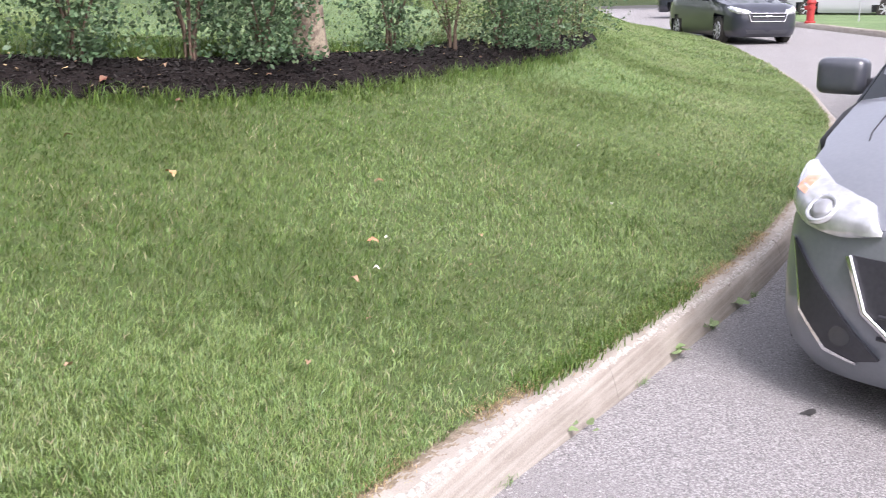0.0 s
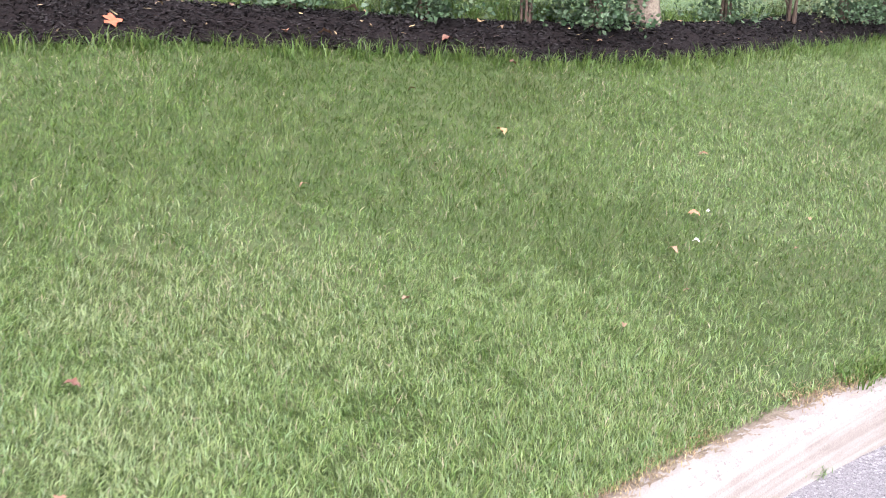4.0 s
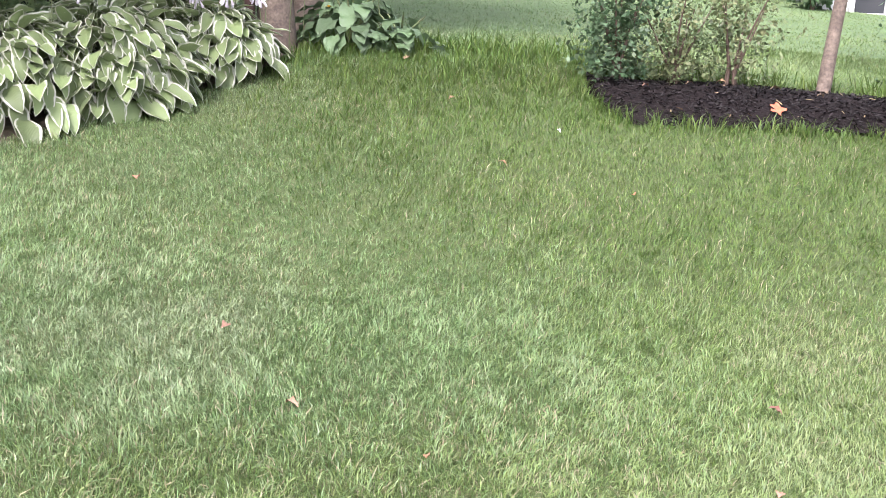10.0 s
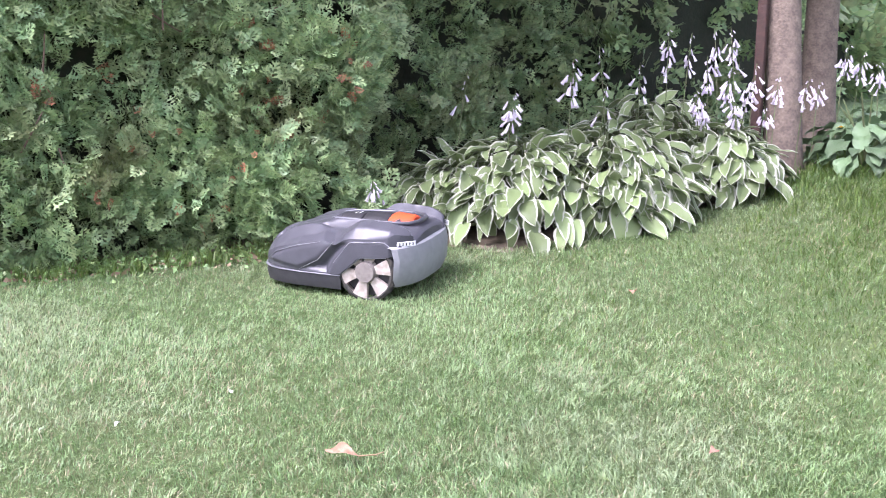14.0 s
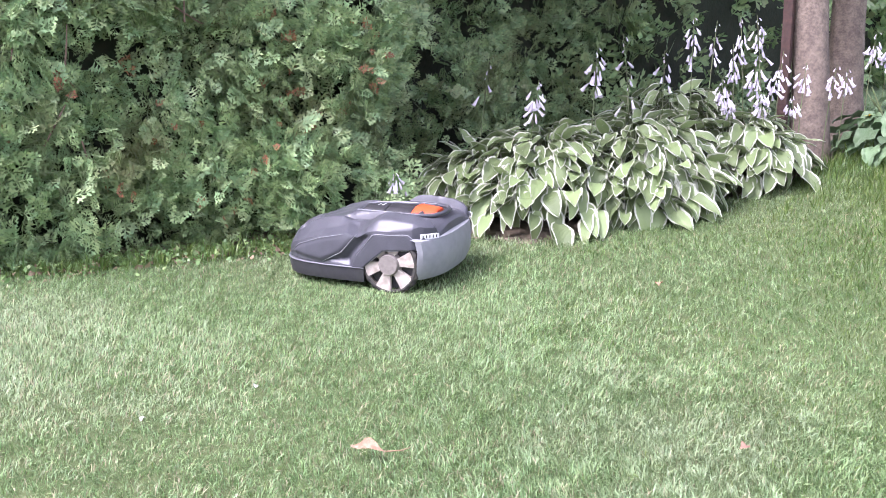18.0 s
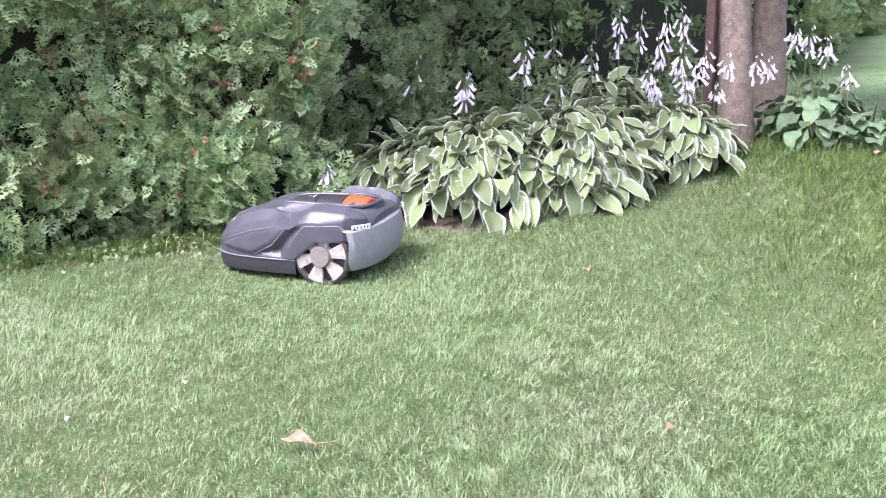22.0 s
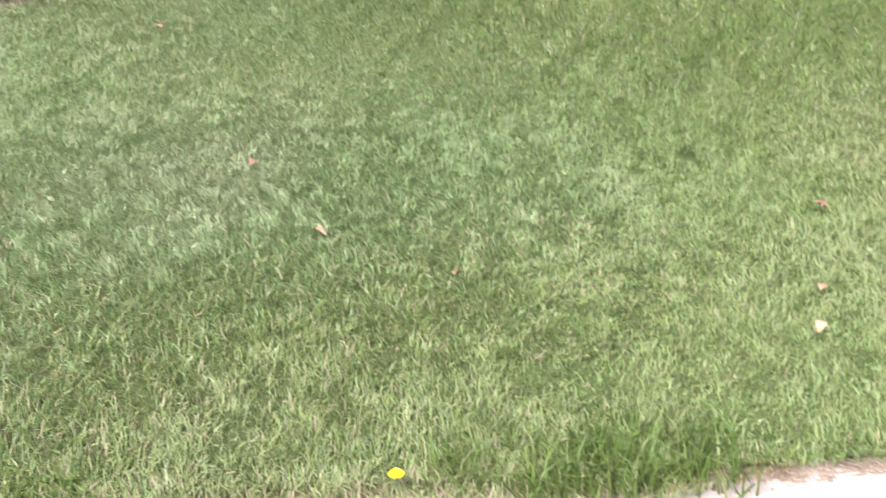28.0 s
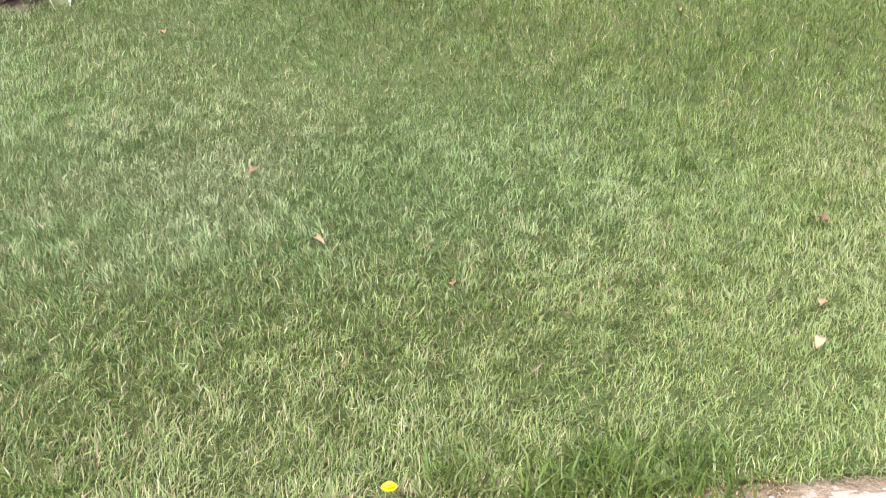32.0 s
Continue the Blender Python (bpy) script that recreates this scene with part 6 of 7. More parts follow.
    if not fog:
        gp2 = list(gp) + [gp[0]]
        e = []
        for (p0, q0), (p1, q1) in zip(gp2[:-1], gp2[1:]):
            e += [on_nose(p0 + (p1 - p0) * t, q0 + (q1 - q0) * t, 0.022) for t in np.linspace(0, 1, 8)[:-1]]
        e.append(e[0])
    v, f_ = tube_arrays(e, [0.012] * len(e), 8)
    part("grille_trim", mesh_of("grille_trim", v, f_, M_CHROME, True), grille, "chrome grille surround")
    for q in range(bars):
        zz = (0.36 + 0.07 * q) if fog else (h - 0.13 - 0.07 * q)
        pts = [Vector((xf(yy) - 0.012 + inset(zz), yy, zz)) if fog else on_nose(yy, zz, 0.022) for yy in np.linspace(-0.37, 0.37, 9)]
        v, f_ = tube_arrays(pts, [0.012 if not fog else 0.008] * 9, 6)
        part("grille_bar", mesh_of("grille_bar", v, f_, M_CHROME if not fog else M_PLAST, True), grille)
    if not fog:
        part("badge", from_bm("badge", box_bm(0.02, 0.14, 0.05, 0.006, 2, (xf(0) - 0.016 + inset(h - 0.13), 0, h - 0.125)), M_CHROME), grille)
        patch("lower_intake", ((-0.5, 0.34), (-0.45, 0.25), (0.45, 0.25), (0.5, 0.34)), M_PLAST, 0.006, thing, "", 2)
    # wheels
    bm = bmesh.new()
    bmesh.ops.create_cone(bm, cap_ends=True, segments=36, radius1=0.31, radius2=0.31, depth=0.20)
    bmesh.ops.bevel(bm, geom=[q for q in bm.edges if len(q.link_faces) == 2 and q.calc_face_angle(0) > 1], offset=0.03, segments=2, affect="EDGES")
    for v_ in bm.verts:
        v_.co = Vector((v_.co.x, v_.co.z, v_.co.y))
    tyre = from_bm("car_tyre", bm, M_TYRE)
    bm = bmesh.new()
    bmesh.ops.create_cone(bm, cap_ends=False, segments=30, radius1=0.215, radius2=0.20, depth=0.03)
    for v_ in bm.verts:
        v_.co = Vector((v_.co.x, v_.co.z + 0.10, v_.co.y))
    for q in range(7):
        rt = Euler((0, 2 * math.pi * q / 7, 0)).to_matrix()
        box_bm(0.19, 0.02, 0.05, 0.006, 1, tuple(rt @ Vector((0.11, 0.095, 0))), bm, rt)
    rimm = from_bm("car_rim", bm, M_GREYP)
    for ax in (0.86, length - 0.88):
        for sgn in (-1, 1):
            w_ = part("wheel", tyre, thing, "", Matrix.Translation((ax, sgn * (hw - 0.12), 0.31)) @ Matrix.Scale(sgn, 4, (0, 1, 0)))
            part("rim", rimm, w_, "bright spoked alloy rim")
    part("underbody", from_bm("underbody", box_bm(length - 0.5, width - 0.25, 0.35, 0.05, 2, (length / 2, 0, 0.38)), M_PLAST), thing)
    return thing


car("minivan", "silver-grey minivan parked beside the kerb", M_SILVERP, (3.745, 0.818), (0.995, 0.10), float(road_z(4.4, 1.2)) - 0.005, length=4.5, bonnet=0.98, cowl=1.0, nose_h=0.735, roof_from=1.9)
car("sedan", "black sedan with chrome grille parked on the road", M_BLACKP, (20.4, 10.9), (0.60, 0.80), 0.12, length=4.55, height=1.45, bonnet=1.2, cowl=0.98, nose_h=0.76, roof_from=2.2, scale=0.94, bars=1, fog=False)
car("van", "pale grey van parked behind the minivan", M_GREYP, (9.4, 2.35), (0.94, 0.34), float(road_z(10, 2.5)), length=4.7, bonnet=0.9, cowl=1.05, height=1.75)
car("hatchback", "pale grey car parked on a drive across the road", M_GREYP, (34.6, 13.6), (-0.30, 0.95), 0.42, length=4.3, height=1.5, scale=0.95)
car("dark_car", "dark car parked on a drive across the road", M_BLACKP, (33.0, 17.6), (-0.3, 0.95), 0.42, length=4.3, height=1.5, scale=0.95)

# ---- across the road ----
M_RED = mat("red_hydrant_paint", (0.38, 0.03, 0.028), 0.6, second=(0.30, 0.025, 0.022), scale=20)
va, vb = Vector((21.0, 6.6)), Vector((36.0, 23.6))
dv = (vb - va).normalized()
nv = Vector((dv.y, -dv.x))
vs, fs = [], []
for i in range(31):
    c = va + (vb - va) * (i / 30)
    for o, h in ((0, -0.3), (0.0, 0.12), (0.12, 0.13), (0.14, 0.14), (3.0, 0.17), (12, 0.25), (60, 0.8)):
        q = c + nv * o
        base = float(road_z(c.x, c.y))
        vs.append((q.x, q.y, base + h))
fs = [(i * 7 + j, i * 7 + j + 1, (i + 1) * 7 + j + 1, (i + 1) * 7 + j) for i in range(30) for j in range(3, 6)]
me = mesh_of("verge", vs, fs, M_FARLAWN, True)
tagged(new("verge", me), "grass verge across the road", "lawn", kind="structure")
fs = [(i * 7 + j, i * 7 + j + 1, (i + 1) * 7 + j + 1, (i + 1) * 7 + j) for i in range(30) for j in range(0, 3)]
tagged(new("kerb_far", mesh_of("kerb_far", vs, fs, M_KERB, True)), "pale concrete kerb across the road", "kerb", kind="structure")


def lathe(name, prof, n, material, at=(0, 0, 0)):
    vs, fs = [], []
    for rr, zz in prof:
        for j in range(n):
            a = 2 * math.pi * j / n
            vs.append((at[0] + rr * math.cos(a), at[1] + rr * math.sin(a), at[2] + zz))
    m_ = len(prof)
    for i in range(m_ - 1):
        for j in range(n):
            fs.append((i * n + j, i * n + (j + 1) % n, (i + 1) * n + (j + 1) % n, (i + 1) * n + j))
    me = mesh_of(name, vs, fs, material, True)
    me.set_sharp_from_angle(angle=radians(40))
    return me


hyd = new("fire_hydrant")
hx, hy = 27.3, 13.48
hyd.location = (hx, hy, float(road_z(hx, hy)) + 0.14)
tagged(hyd, "red fire hydrant on the grass verge", "hydrant")
part("barrel", lathe("barrel", [(0.0, -0.03), (0.15, -0.03), (0.15, 0.03), (0.105, 0.05), (0.105, 0.50), (0.13, 0.52), (0.13, 0.56), (0.11, 0.60), (0.07, 0.68), (0.03, 0.72), (0.0, 0.72)], 18, M_RED), hyd)
for a in (0, 90, 180):
    me = lathe("outlet", [(0.0, 0.0), (0.06, 0.0), (0.06, 0.08), (0.0, 0.08)], 12, M_RED)
    part("outlet", me, hyd, m=pose(0, 0, 0.40, 0, 0, a) @ pose(0.09, 0, 0, 0, 90, 0))
pole = new("sign_post", stem_mesh("sign_post", [Vector((0, 0, 0)), Vector((0, 0, 0.9))], 0.02, 0.02, M_GREYP))
pole.location = (28.6, 12.7, float(road_z(28.6, 12.7)) + 0.1)
tagged(pole, "thin grey metal post beside the hydrant", "post")

# ---- house up the slope ----
M_SIDE = mat("white_siding", (0.68, 0.69, 0.70), 0.6, second=(0.62, 0.63, 0.64), scale=3, fine=0.05)
M_TRIM = mat("white_trim_paint", (0.82, 0.82, 0.81), 0.5, second=(0.76, 0.76, 0.75), scale=12)
M_BLUE = mat("slate_blue_siding", (0.10, 0.16, 0.26), 0.6, second=(0.085, 0.14, 0.23), scale=4)
M_BLUEDOOR = mat("blue_door_paint", (0.02, 0.06, 0.22), 0.4, second=(0.018, 0.05, 0.19), scale=8)
M_ROOF = mat("grey_roof", (0.12, 0.12, 0.125), 0.9, second=(0.16, 0.155, 0.15), scale=10, fine=0.2, bump=0.6)
M_GLASS = mat("window_glass", (0.02, 0.025, 0.03), 0.06, spec=0.8)
M_STEPC = mat("step_concrete", (0.55, 0.52, 0.47), 0.85, second=(0.48, 0.45, 0.41), scale=8, bump=0.3)


def block(name, sx, sy, sz, at, material, parent, label="", bevel=0.008):
    return part(name, from_bm(name, box_bm(sx, sy, sz, bevel, 1, at), material), parent, label)


house = new("house")
tagged(house, "white house with railed porch and blue siding", "house")
DZ = 2.50
# main wall behind the porch, with lapped boards
for i in range(16):
    block("siding_board", 5.4, 0.03, 0.21, (2.0, 17.0 - 0.004 * (i % 2), DZ - 0.4 + 0.2 * i + 0.1), M_SIDE, house, bevel=0.006)
block("wall", 5.4, 0.25, 4.2, (2.0, 17.16, DZ + 1.2), M_SIDE, house)
block("door", 0.95, 0.06, 2.05, (2.50, 16.94, DZ + 1.03), M_BLUEDOOR, house, "dark blue front door")
for sx in (-0.54, 0.54):
    block("door_frame", 0.10, 0.09, 2.15, (2.50 + sx, 16.93, DZ + 1.07), M_TRIM, house)
win = block("window", 1.1, 0.05, 1.2, (0.7, 16.95, DZ + 1.5), M_GLASS, house, "dark porch window")
block("window_frame", 1.25, 0.06, 0.08, (0.7, 16.93, DZ + 0.88), M_TRIM, win)
# porch deck, posts, rails
block("deck", 1.85, 1.8, 0.10, (0.93, 16.1, DZ - 0.05), M_TRIM, house)
block("deck_beam", 1.85, 0.08, 0.22, (0.93, 15.24, DZ - 0.17), M_TRIM, house, "white porch beam")
block("landing", 1.05, 1.5, 0.10, (2.38, 16.2, DZ - 0.05), M_STEPC, house)
for xx in (0.05, 1.0, 1.84, 2.86):
    block("porch_post", 0.12, 0.12, 2.5, (xx, 15.32, DZ + 1.2), M_TRIM, house)
    block("pier", 0.18, 0.18, 1.0, (xx, 15.34, DZ - 0.72), M_TRIM, house)
for zz in (0.10, 0.92):
    block("rail", 1.80, 0.06, 0.07, (0.94, 15.32, DZ + zz), M_TRIM, house)
bal = from_bm("baluster", box_bm(0.035, 0.035, 0.80, 0.004, 1), M_TRIM)
for i in range(15):
    part("baluster", bal, house, m=Matrix.Translation((0.16 + i * 0.112, 15.32, DZ + 0.51)))
# unseen roof, deepened to shade the wall behind the balusters
block("porch_roof", 3.3, 4.0, 0.2, (1.45, 15.05, DZ + 2.35), M_ROOF, house)
# steps with cheek rails
for i in range(4):
    block("step", 0.86, 0.30, 0.17, (2.36, 14.62 + 0.24 * i, 1.83 + 0.165 * i), M_STEPC, house, "pale concrete step", 0.012)
for xx in (1.88, 2.84):
    block("newel_post", 0.13, 0.13, 1.15, (xx, 14.55, 2.25), M_TRIM, house)
    for k in range(5):
        block("stair_baluster", 0.05, 0.05, 0.75, (xx, 14.72 + 0.15 * k, 2.35 + 0.11 * k), M_TRIM, house)
    b = box_bm(0.07, 1.1, 0.08, 0.01, 1, (xx, 14.95, 2.98), rot=Euler((radians(36), 0, 0)).to_matrix())
    part("hand_rail", from_bm("hand_rail", b, M_TRIM), house)
    block("cheek", 0.10, 0.95, 0.45, (xx, 15.0, 1.95), M_TRIM, house)
# blue wing with a pale foundation and a low window
block("foundation", 7.0, 0.3, 0.75, (6.72, 12.75, 1.55), M_SIDE, house, "white painted foundation wall")
block("wing_side", 0.3, 4.3, 0.75, (3.37, 14.9, 1.75), M_SIDE, house)
for i in range(14):
    block("wing_board", 7.06, 0.03, 0.20, (6.72, 12.59, 2.05 + 0.19 * i), M_BLUE, house, bevel=0.006)
    block("wing_side_board", 0.03, 4.3, 0.20, (3.205, 14.72, 2.15 + 0.19 * i), M_BLUE, house, bevel=0.006)
block("wing_wall", 6.9, 4.0, 2.7, (6.75, 14.7, 3.3), M_BLUE, house)
block("corner_board", 0.12, 0.12, 2.7, (3.22, 12.60, 3.2), M_TRIM, house)
block("corner_block", 0.10, 0.10, 0.7, (4.62, 12.57, 1.62), M_TRIM, house)
low = block("basement_window", 0.80, 0.04, 0.26, (3.98, 12.60, 1.66), M_GLASS, house, "low dark basement window in two panes")
for zz, sz in ((1.52, 0.05), (1.81, 0.06)):
    block("window_frame", 0.92, 0.08, sz, (3.98, 12.58, zz), M_TRIM, low)
for xx in (3.56, 3.98, 4.40):
    block("window_frame", 0.06, 0.08, 0.30, (xx, 12.57, 1.665), M_TRIM, low)
def hip_roof(x0, x1, y0, y1, z, ridge):
    """Four shingled slopes on a thin fascia."""
    w = 0.38 * min(x1 - x0, y1 - y0)
    ym = (y0 + y1) / 2
    rv = [(x, y, z + d) for d in (0.15, 0) for x, y in ((x0, y0), (x1, y0), (x1, y1), (x0, y1))] + [(x0 + w, ym, ridge), (x1 - w, ym, ridge)]
    faces = [(0, 1, 9, 8), (1, 2, 9), (2, 3, 8, 9), (3, 0, 8), (4, 5, 1, 0), (5, 6, 2, 1), (6, 7, 3, 2), (7, 4, 0, 3), (7, 6, 5, 4)]
    part("roof", mesh_of("roof", rv, faces, M_ROOF), house, "grey shingled hip roof")


hip_roof(2.95, 10.8, 12.1, 20.5, 4.62, 7.2)
hip_roof(-1.0, 2.94, 16.75, 20.9, 5.1, 6.6)
block("house_body", 10.5, 3.4, 3.2, (4.8, 18.9, 3.2), M_SIDE, house)

# ---- garden in front of the house ----
def far_shrub(x, y, h, w, n, seed, material=M_ROSE, leaf=0.09, label="rounded dark green garden shrub by the house", flowers=0):
    thing = new("garden_shrub")
    thing.location = (x, y, lz(x, y) - 0.03)
    for k in range(4):
        a = 1.57 * k + seed
        part("stem", stem_mesh("stem", [Vector((0, 0, 0)), Vector((w * 0.2 * math.cos(a), w * 0.2 * math.sin(a), h * 0.6))], 0.02, 0.008, M_WOOD, 5), thing)
    V, Q = leaf_cloud(n, (0, 0, h * 0.48), (w / 2, w / 2, h * 0.55), leaf, seed, 0.45)
    V[:, 2] = np.maximum(V[:, 2], 0.02)
    part("foliage", mesh_big("foliage", V, Q, material), thing, kind="stuff")
    if flowers:
        r = np.random.default_rng(seed)
        for k in range(flowers):
            a, q = r.uniform(0, 6.28), r.uniform(0.1, 0.8)
            Vf, Qf = leaf_cloud(60, (0, 0, 0), (0.1, 0.1, 0.08), 0.05, seed + k, 0.5)
            part("flower_head", mesh_big("flower_head", Vf, Qf, M_TRIM), thing, m=Matrix.Translation((q * w / 2 * math.cos(a), q * w / 2 * math.sin(a), h * (1.02 - 0.4 * q))))
    return tagged(thing, label, "shrub")


for i, (x, y, h, w) in enumerate([(-0.30, 16.1, 0.75, 0.9), (0.10, 15.1, 0.65, 0.8), (0.50, 14.75, 0.5, 0.7), (0.95, 14.85, 0.55, 0.7), (1.45, 14.6, 0.8, 0.7), (3.25, 13.6, 0.9, 0.8)]):
    far_shrub(x, y, h, w, 900, 200 + i)
far_shrub(3.05, 12.35, 0.75, 0.7, 900, 230)
far_shrub(5.1, 12.2, 1.0, 0.9, 1100, 231)
# mulch bed round the porch shrubs, its edge bending in from the garden's end
vs, fs = [], []
for i in range(33):
    t = i / 32
    cx = float(np.interp(t, [0, 0.2, 0.4, 0.58, 0.72, 0.86, 1], [-1.05, -0.75, -0.42, 0.0, 0.4, 1.0, 1.85]))
    cy = float(np.interp(t, [0, 0.2, 0.4, 0.58, 0.72, 0.86, 1], [19.2, 17.2, 15.6, 14.2, 13.5, 13.25, 13.4]))
    for o in (0, 0.03, 0.3, 0.65, 1.0):
        qx, qy = cx + (1.3 - cx) * 0.85 * o, cy + (17.0 - cy) * 0.85 * o
        vs.append((qx, qy, lz(qx, qy) + (0.0 if o == 0 else 0.035) + 0.008 * math.sin(9 * qx + 7 * qy)))
fs = [(i * 5 + j, (i + 1) * 5 + j, (i + 1) * 5 + j + 1, i * 5 + j + 1) for i in range(32) for j in range(4)]
M_BROWNM = mat("brown_mulch", (0.095, 0.065, 0.05), 0.95, second=(0.06, 0.042, 0.034), scale=20, bump=0.8)
tagged(new("porch_bed", mesh_of("porch_bed", vs, fs, M_BROWNM, True)), "curved bed of brown mulch before the porch", "mulch bed", kind="structure")
# fire pit
M_IRON = mat("black_iron", (0.02, 0.02, 0.022), 0.6, second=(0.05, 0.035, 0.03), scale=20)
M_RUST = mat("rusty_ash", (0.16, 0.085, 0.06), 0.95, second=(0.10, 0.06, 0.05), scale=25, bump=0.6)
pit = new("fire_pit")
fx, fy = -1.18, 12.6
pit.matrix_world = Matrix.Translation((fx, fy, lz(fx, fy))) @ Matrix.Scale(0.86, 4)
tagged(pit, "black iron fire pit bowl on short legs", "fire pit")
part("bowl", lathe("bowl", [(0.0, 0.13), (0.12, 0.14), (0.20, 0.18), (0.24, 0.235), (0.30, 0.24), (0.30, 0.255), (0.23, 0.255), (0.18, 0.21), (0.0, 0.20)], 28, M_IRON), pit)
part("ash", lathe("ash", [(0.0, 0.30), (0.10, 0.285), (0.18, 0.26), (0.21, 0.25), (0.0, 0.23)], 20, M_RUST), pit, "rusty brown ash heap")
for k in range(4):
    a = 0.785 + 1.5708 * k
    part("leg", from_bm("leg", box_bm(0.024, 0.024, 0.26, 0.004, 1, (0.23 * math.cos(a), 0.23 * math.sin(a), 0.115)), M_IRON), pit)
# far tree, pots and plants
tree(-3.35, 23.6, 0.19, 4.2, 9, M_BARK, (0.13, 0.0), label="leaning rough tree trunk at the garden's end", crown_r=2.6, leaves=3000)
M_CLAY = mat("terracotta", (0.22, 0.10, 0.065), 0.85, second=(0.24, 0.10, 0.06), scale=15)
M_POT = mat("black_pot", (0.02, 0.02, 0.022), 0.6)
for i, (x, y, m_, lab) in enumerate(((-2.75, 23.3, M_CLAY, "terracotta plant pot with feathery plant"), (-2.25, 23.3, M_POT, "black plastic plant pot with feathery plant"))):
    pot = new("plant_pot")
    pot.location = (x, y, lz(x, y))
    tagged(pot, lab, "plant pot")
    part("pot", lathe("pot", [(0.0, 0), (0.10, 0), (0.14, 0.18), (0.155, 0.18), (0.155, 0.22), (0.13, 0.22), (0.12, 0.18), (0.0, 0.18)], 20, m_), pot)
    V, Q = leaf_cloud(320, (0, 0, 0.48), (0.34, 0.34, 0.36), 0.13, 300 + i, 0.3)
    part("foliage", mesh_big("foliage", V, Q, M_BROAD if i else M_ROSE2), pot, kind="stuff")
for i, (x, y, h, w, fl) in enumerate([(-1.7, 24.3, 0.9, 1.1, 0), (-0.9, 24.6, 1.2, 1.4, 4), (0.2, 24.3, 1.0, 1.2, 3), (-1.2, 25.6, 1.7, 1.6, 0), (0.4, 25.8, 1.9, 1.6, 0), (1.2, 23.8, 1.0, 1.2, 0), (-0.55, 20.3, 0.8, 0.9, 0)]):
    far_shrub(x, y, h, w, 1500, 240 + i, leaf=0.12, flowers=fl, label="green garden shrub at the back fence" if not fl else "hydrangea shrub with white flower heads")
for i, (x, y, h, w) in enumerate([(-5.2, 26.5, 3.2, 2.6), (-3.6, 27.0, 3.6, 2.6), (-6.8, 25.5, 3.4, 2.6), (7.5, 26, 3.5, 3.0)]):
    far_shrub(x, y, h, w, 2200, 270 + i, leaf=0.16, label="tall leafy shrub at the garden's end")
shed = new("neighbour_house")
tagged(shed, "blue-grey house with pale eaves beyond the garden", "house")
M_EAVE = mat("grey_eave_paint", (0.34, 0.35, 0.37), 0.6, second=(0.30, 0.31, 0.33), scale=6)
M_SHED = mat("blue_grey_wall", (0.20, 0.235, 0.27), 0.7, second=(0.17, 0.20, 0.235), scale=5)
block("wall", 9, 0.3, 3.2, (1.2, 28.2, 4.6), M_SHED, shed)
block("eave_board", 9.4, 0.9, 0.45, (1.2, 27.9, 5.15), M_EAVE, shed, "pale grey eaves")
block("wall_rear", 9, 4.0, 3.2, (1.2, 30.4, 4.8), M_SHED, shed)
part("roof", mesh_of("roof", [(-3.8, 27.4, 5.4), (6.2, 27.4, 5.4), (6.2, 33, 5.4), (-3.8, 33, 5.4), (-2, 30, 7.2), (4.4, 30, 7.2)], [(0, 1, 5, 4), (1, 2, 5), (2, 3, 4, 5), (3, 0, 4)], M_ROOF), shed)
# belt of distant trees added all round, for backdrop and reflections
r_ = np.random.default_rng(77)
Vs, Qs, off = [], [], 0
for k in range(46):
    a = r_.uniform(0, 2 * math.pi)
    d_ = r_.uniform(48, 75)
    cx, cy = d_ * math.cos(a), d_ * math.sin(a)
    hh = r_.uniform(4, 7)
    V, Q = leaf_cloud(420, (cx, cy, float(lawn_z(cx, cy)) * (cy > 0) + hh * 0.8), (r_.uniform(3.5, 6), r_.uniform(3.5, 6), hh), 0.9, 500 + k, 0.5)
    Vs.append(V)
    Qs.append(Q + off)
    off += len(V)
tagged(new("far_trees", mesh_big("far_trees", np.concatenate(Vs), np.concatenate(Qs), M_CROWN)), "backdrop belt of leafy green trees added all round", "trees", kind="stuff")

# ---- small things ----
M_DRY = mat("dry_leaf", (0.30, 0.135, 0.07), 0.8, second=(0.32, 0.22, 0.13), scale=40, vary=0.4)
M_PALE = mat("pale_dry_leaf", (0.33, 0.235, 0.15), 0.8, second=(0.24, 0.14, 0.08), scale=40, vary=0.2)
M_WHITEP = mat("white_petal", (0.60, 0.60, 0.55), 0.7, second=(0.48, 0.48, 0.42), scale=40)
M_ORLEAF = mat("orange_leaf", (0.50, 0.115, 0.05), 0.75, second=(0.42, 0.15, 0.08), scale=60)
M_STAIN = mat("oil_spot", (0.03, 0.03, 0.03), 0.6, second=(0.05, 0.05, 0.05), scale=40)


M_BROWNL = mat("beige_dry_leaf", (0.34, 0.23, 0.15), 0.85, second=(0.22, 0.12, 0.07), scale=60, bump=0.4, bump_scale=120)


def curl_leaf(name, L, W, curl, seed, material):
    """A dry leaf: lobed outline, folded along the midrib and curled."""
    r = np.random.default_rng(seed)
    n, vs, fs = 9, [], []
    for i in range(n):
        t = i / (n - 1)
        w = W / 2 * math.sin(math.pi * (0.05 + 0.92 * t)) * (1 + 0.3 * math.sin(9 * t + seed))
        zc = curl * math.sin(math.pi * t) + r.normal(0, 0.002)
        for s in (-1, 0, 1):
            vs.append((L * (t - 0.5), s * w, zc + abs(s) * (0.30 + 0.25 * r.random()) * w))
    fs = [(i * 3 + j, (i + 1) * 3 + j, (i + 1) * 3 + j + 1, i * 3 + j + 1) for i in range(n - 1) for j in range(2)]
    return mesh_of(name, vs, fs, material, True)


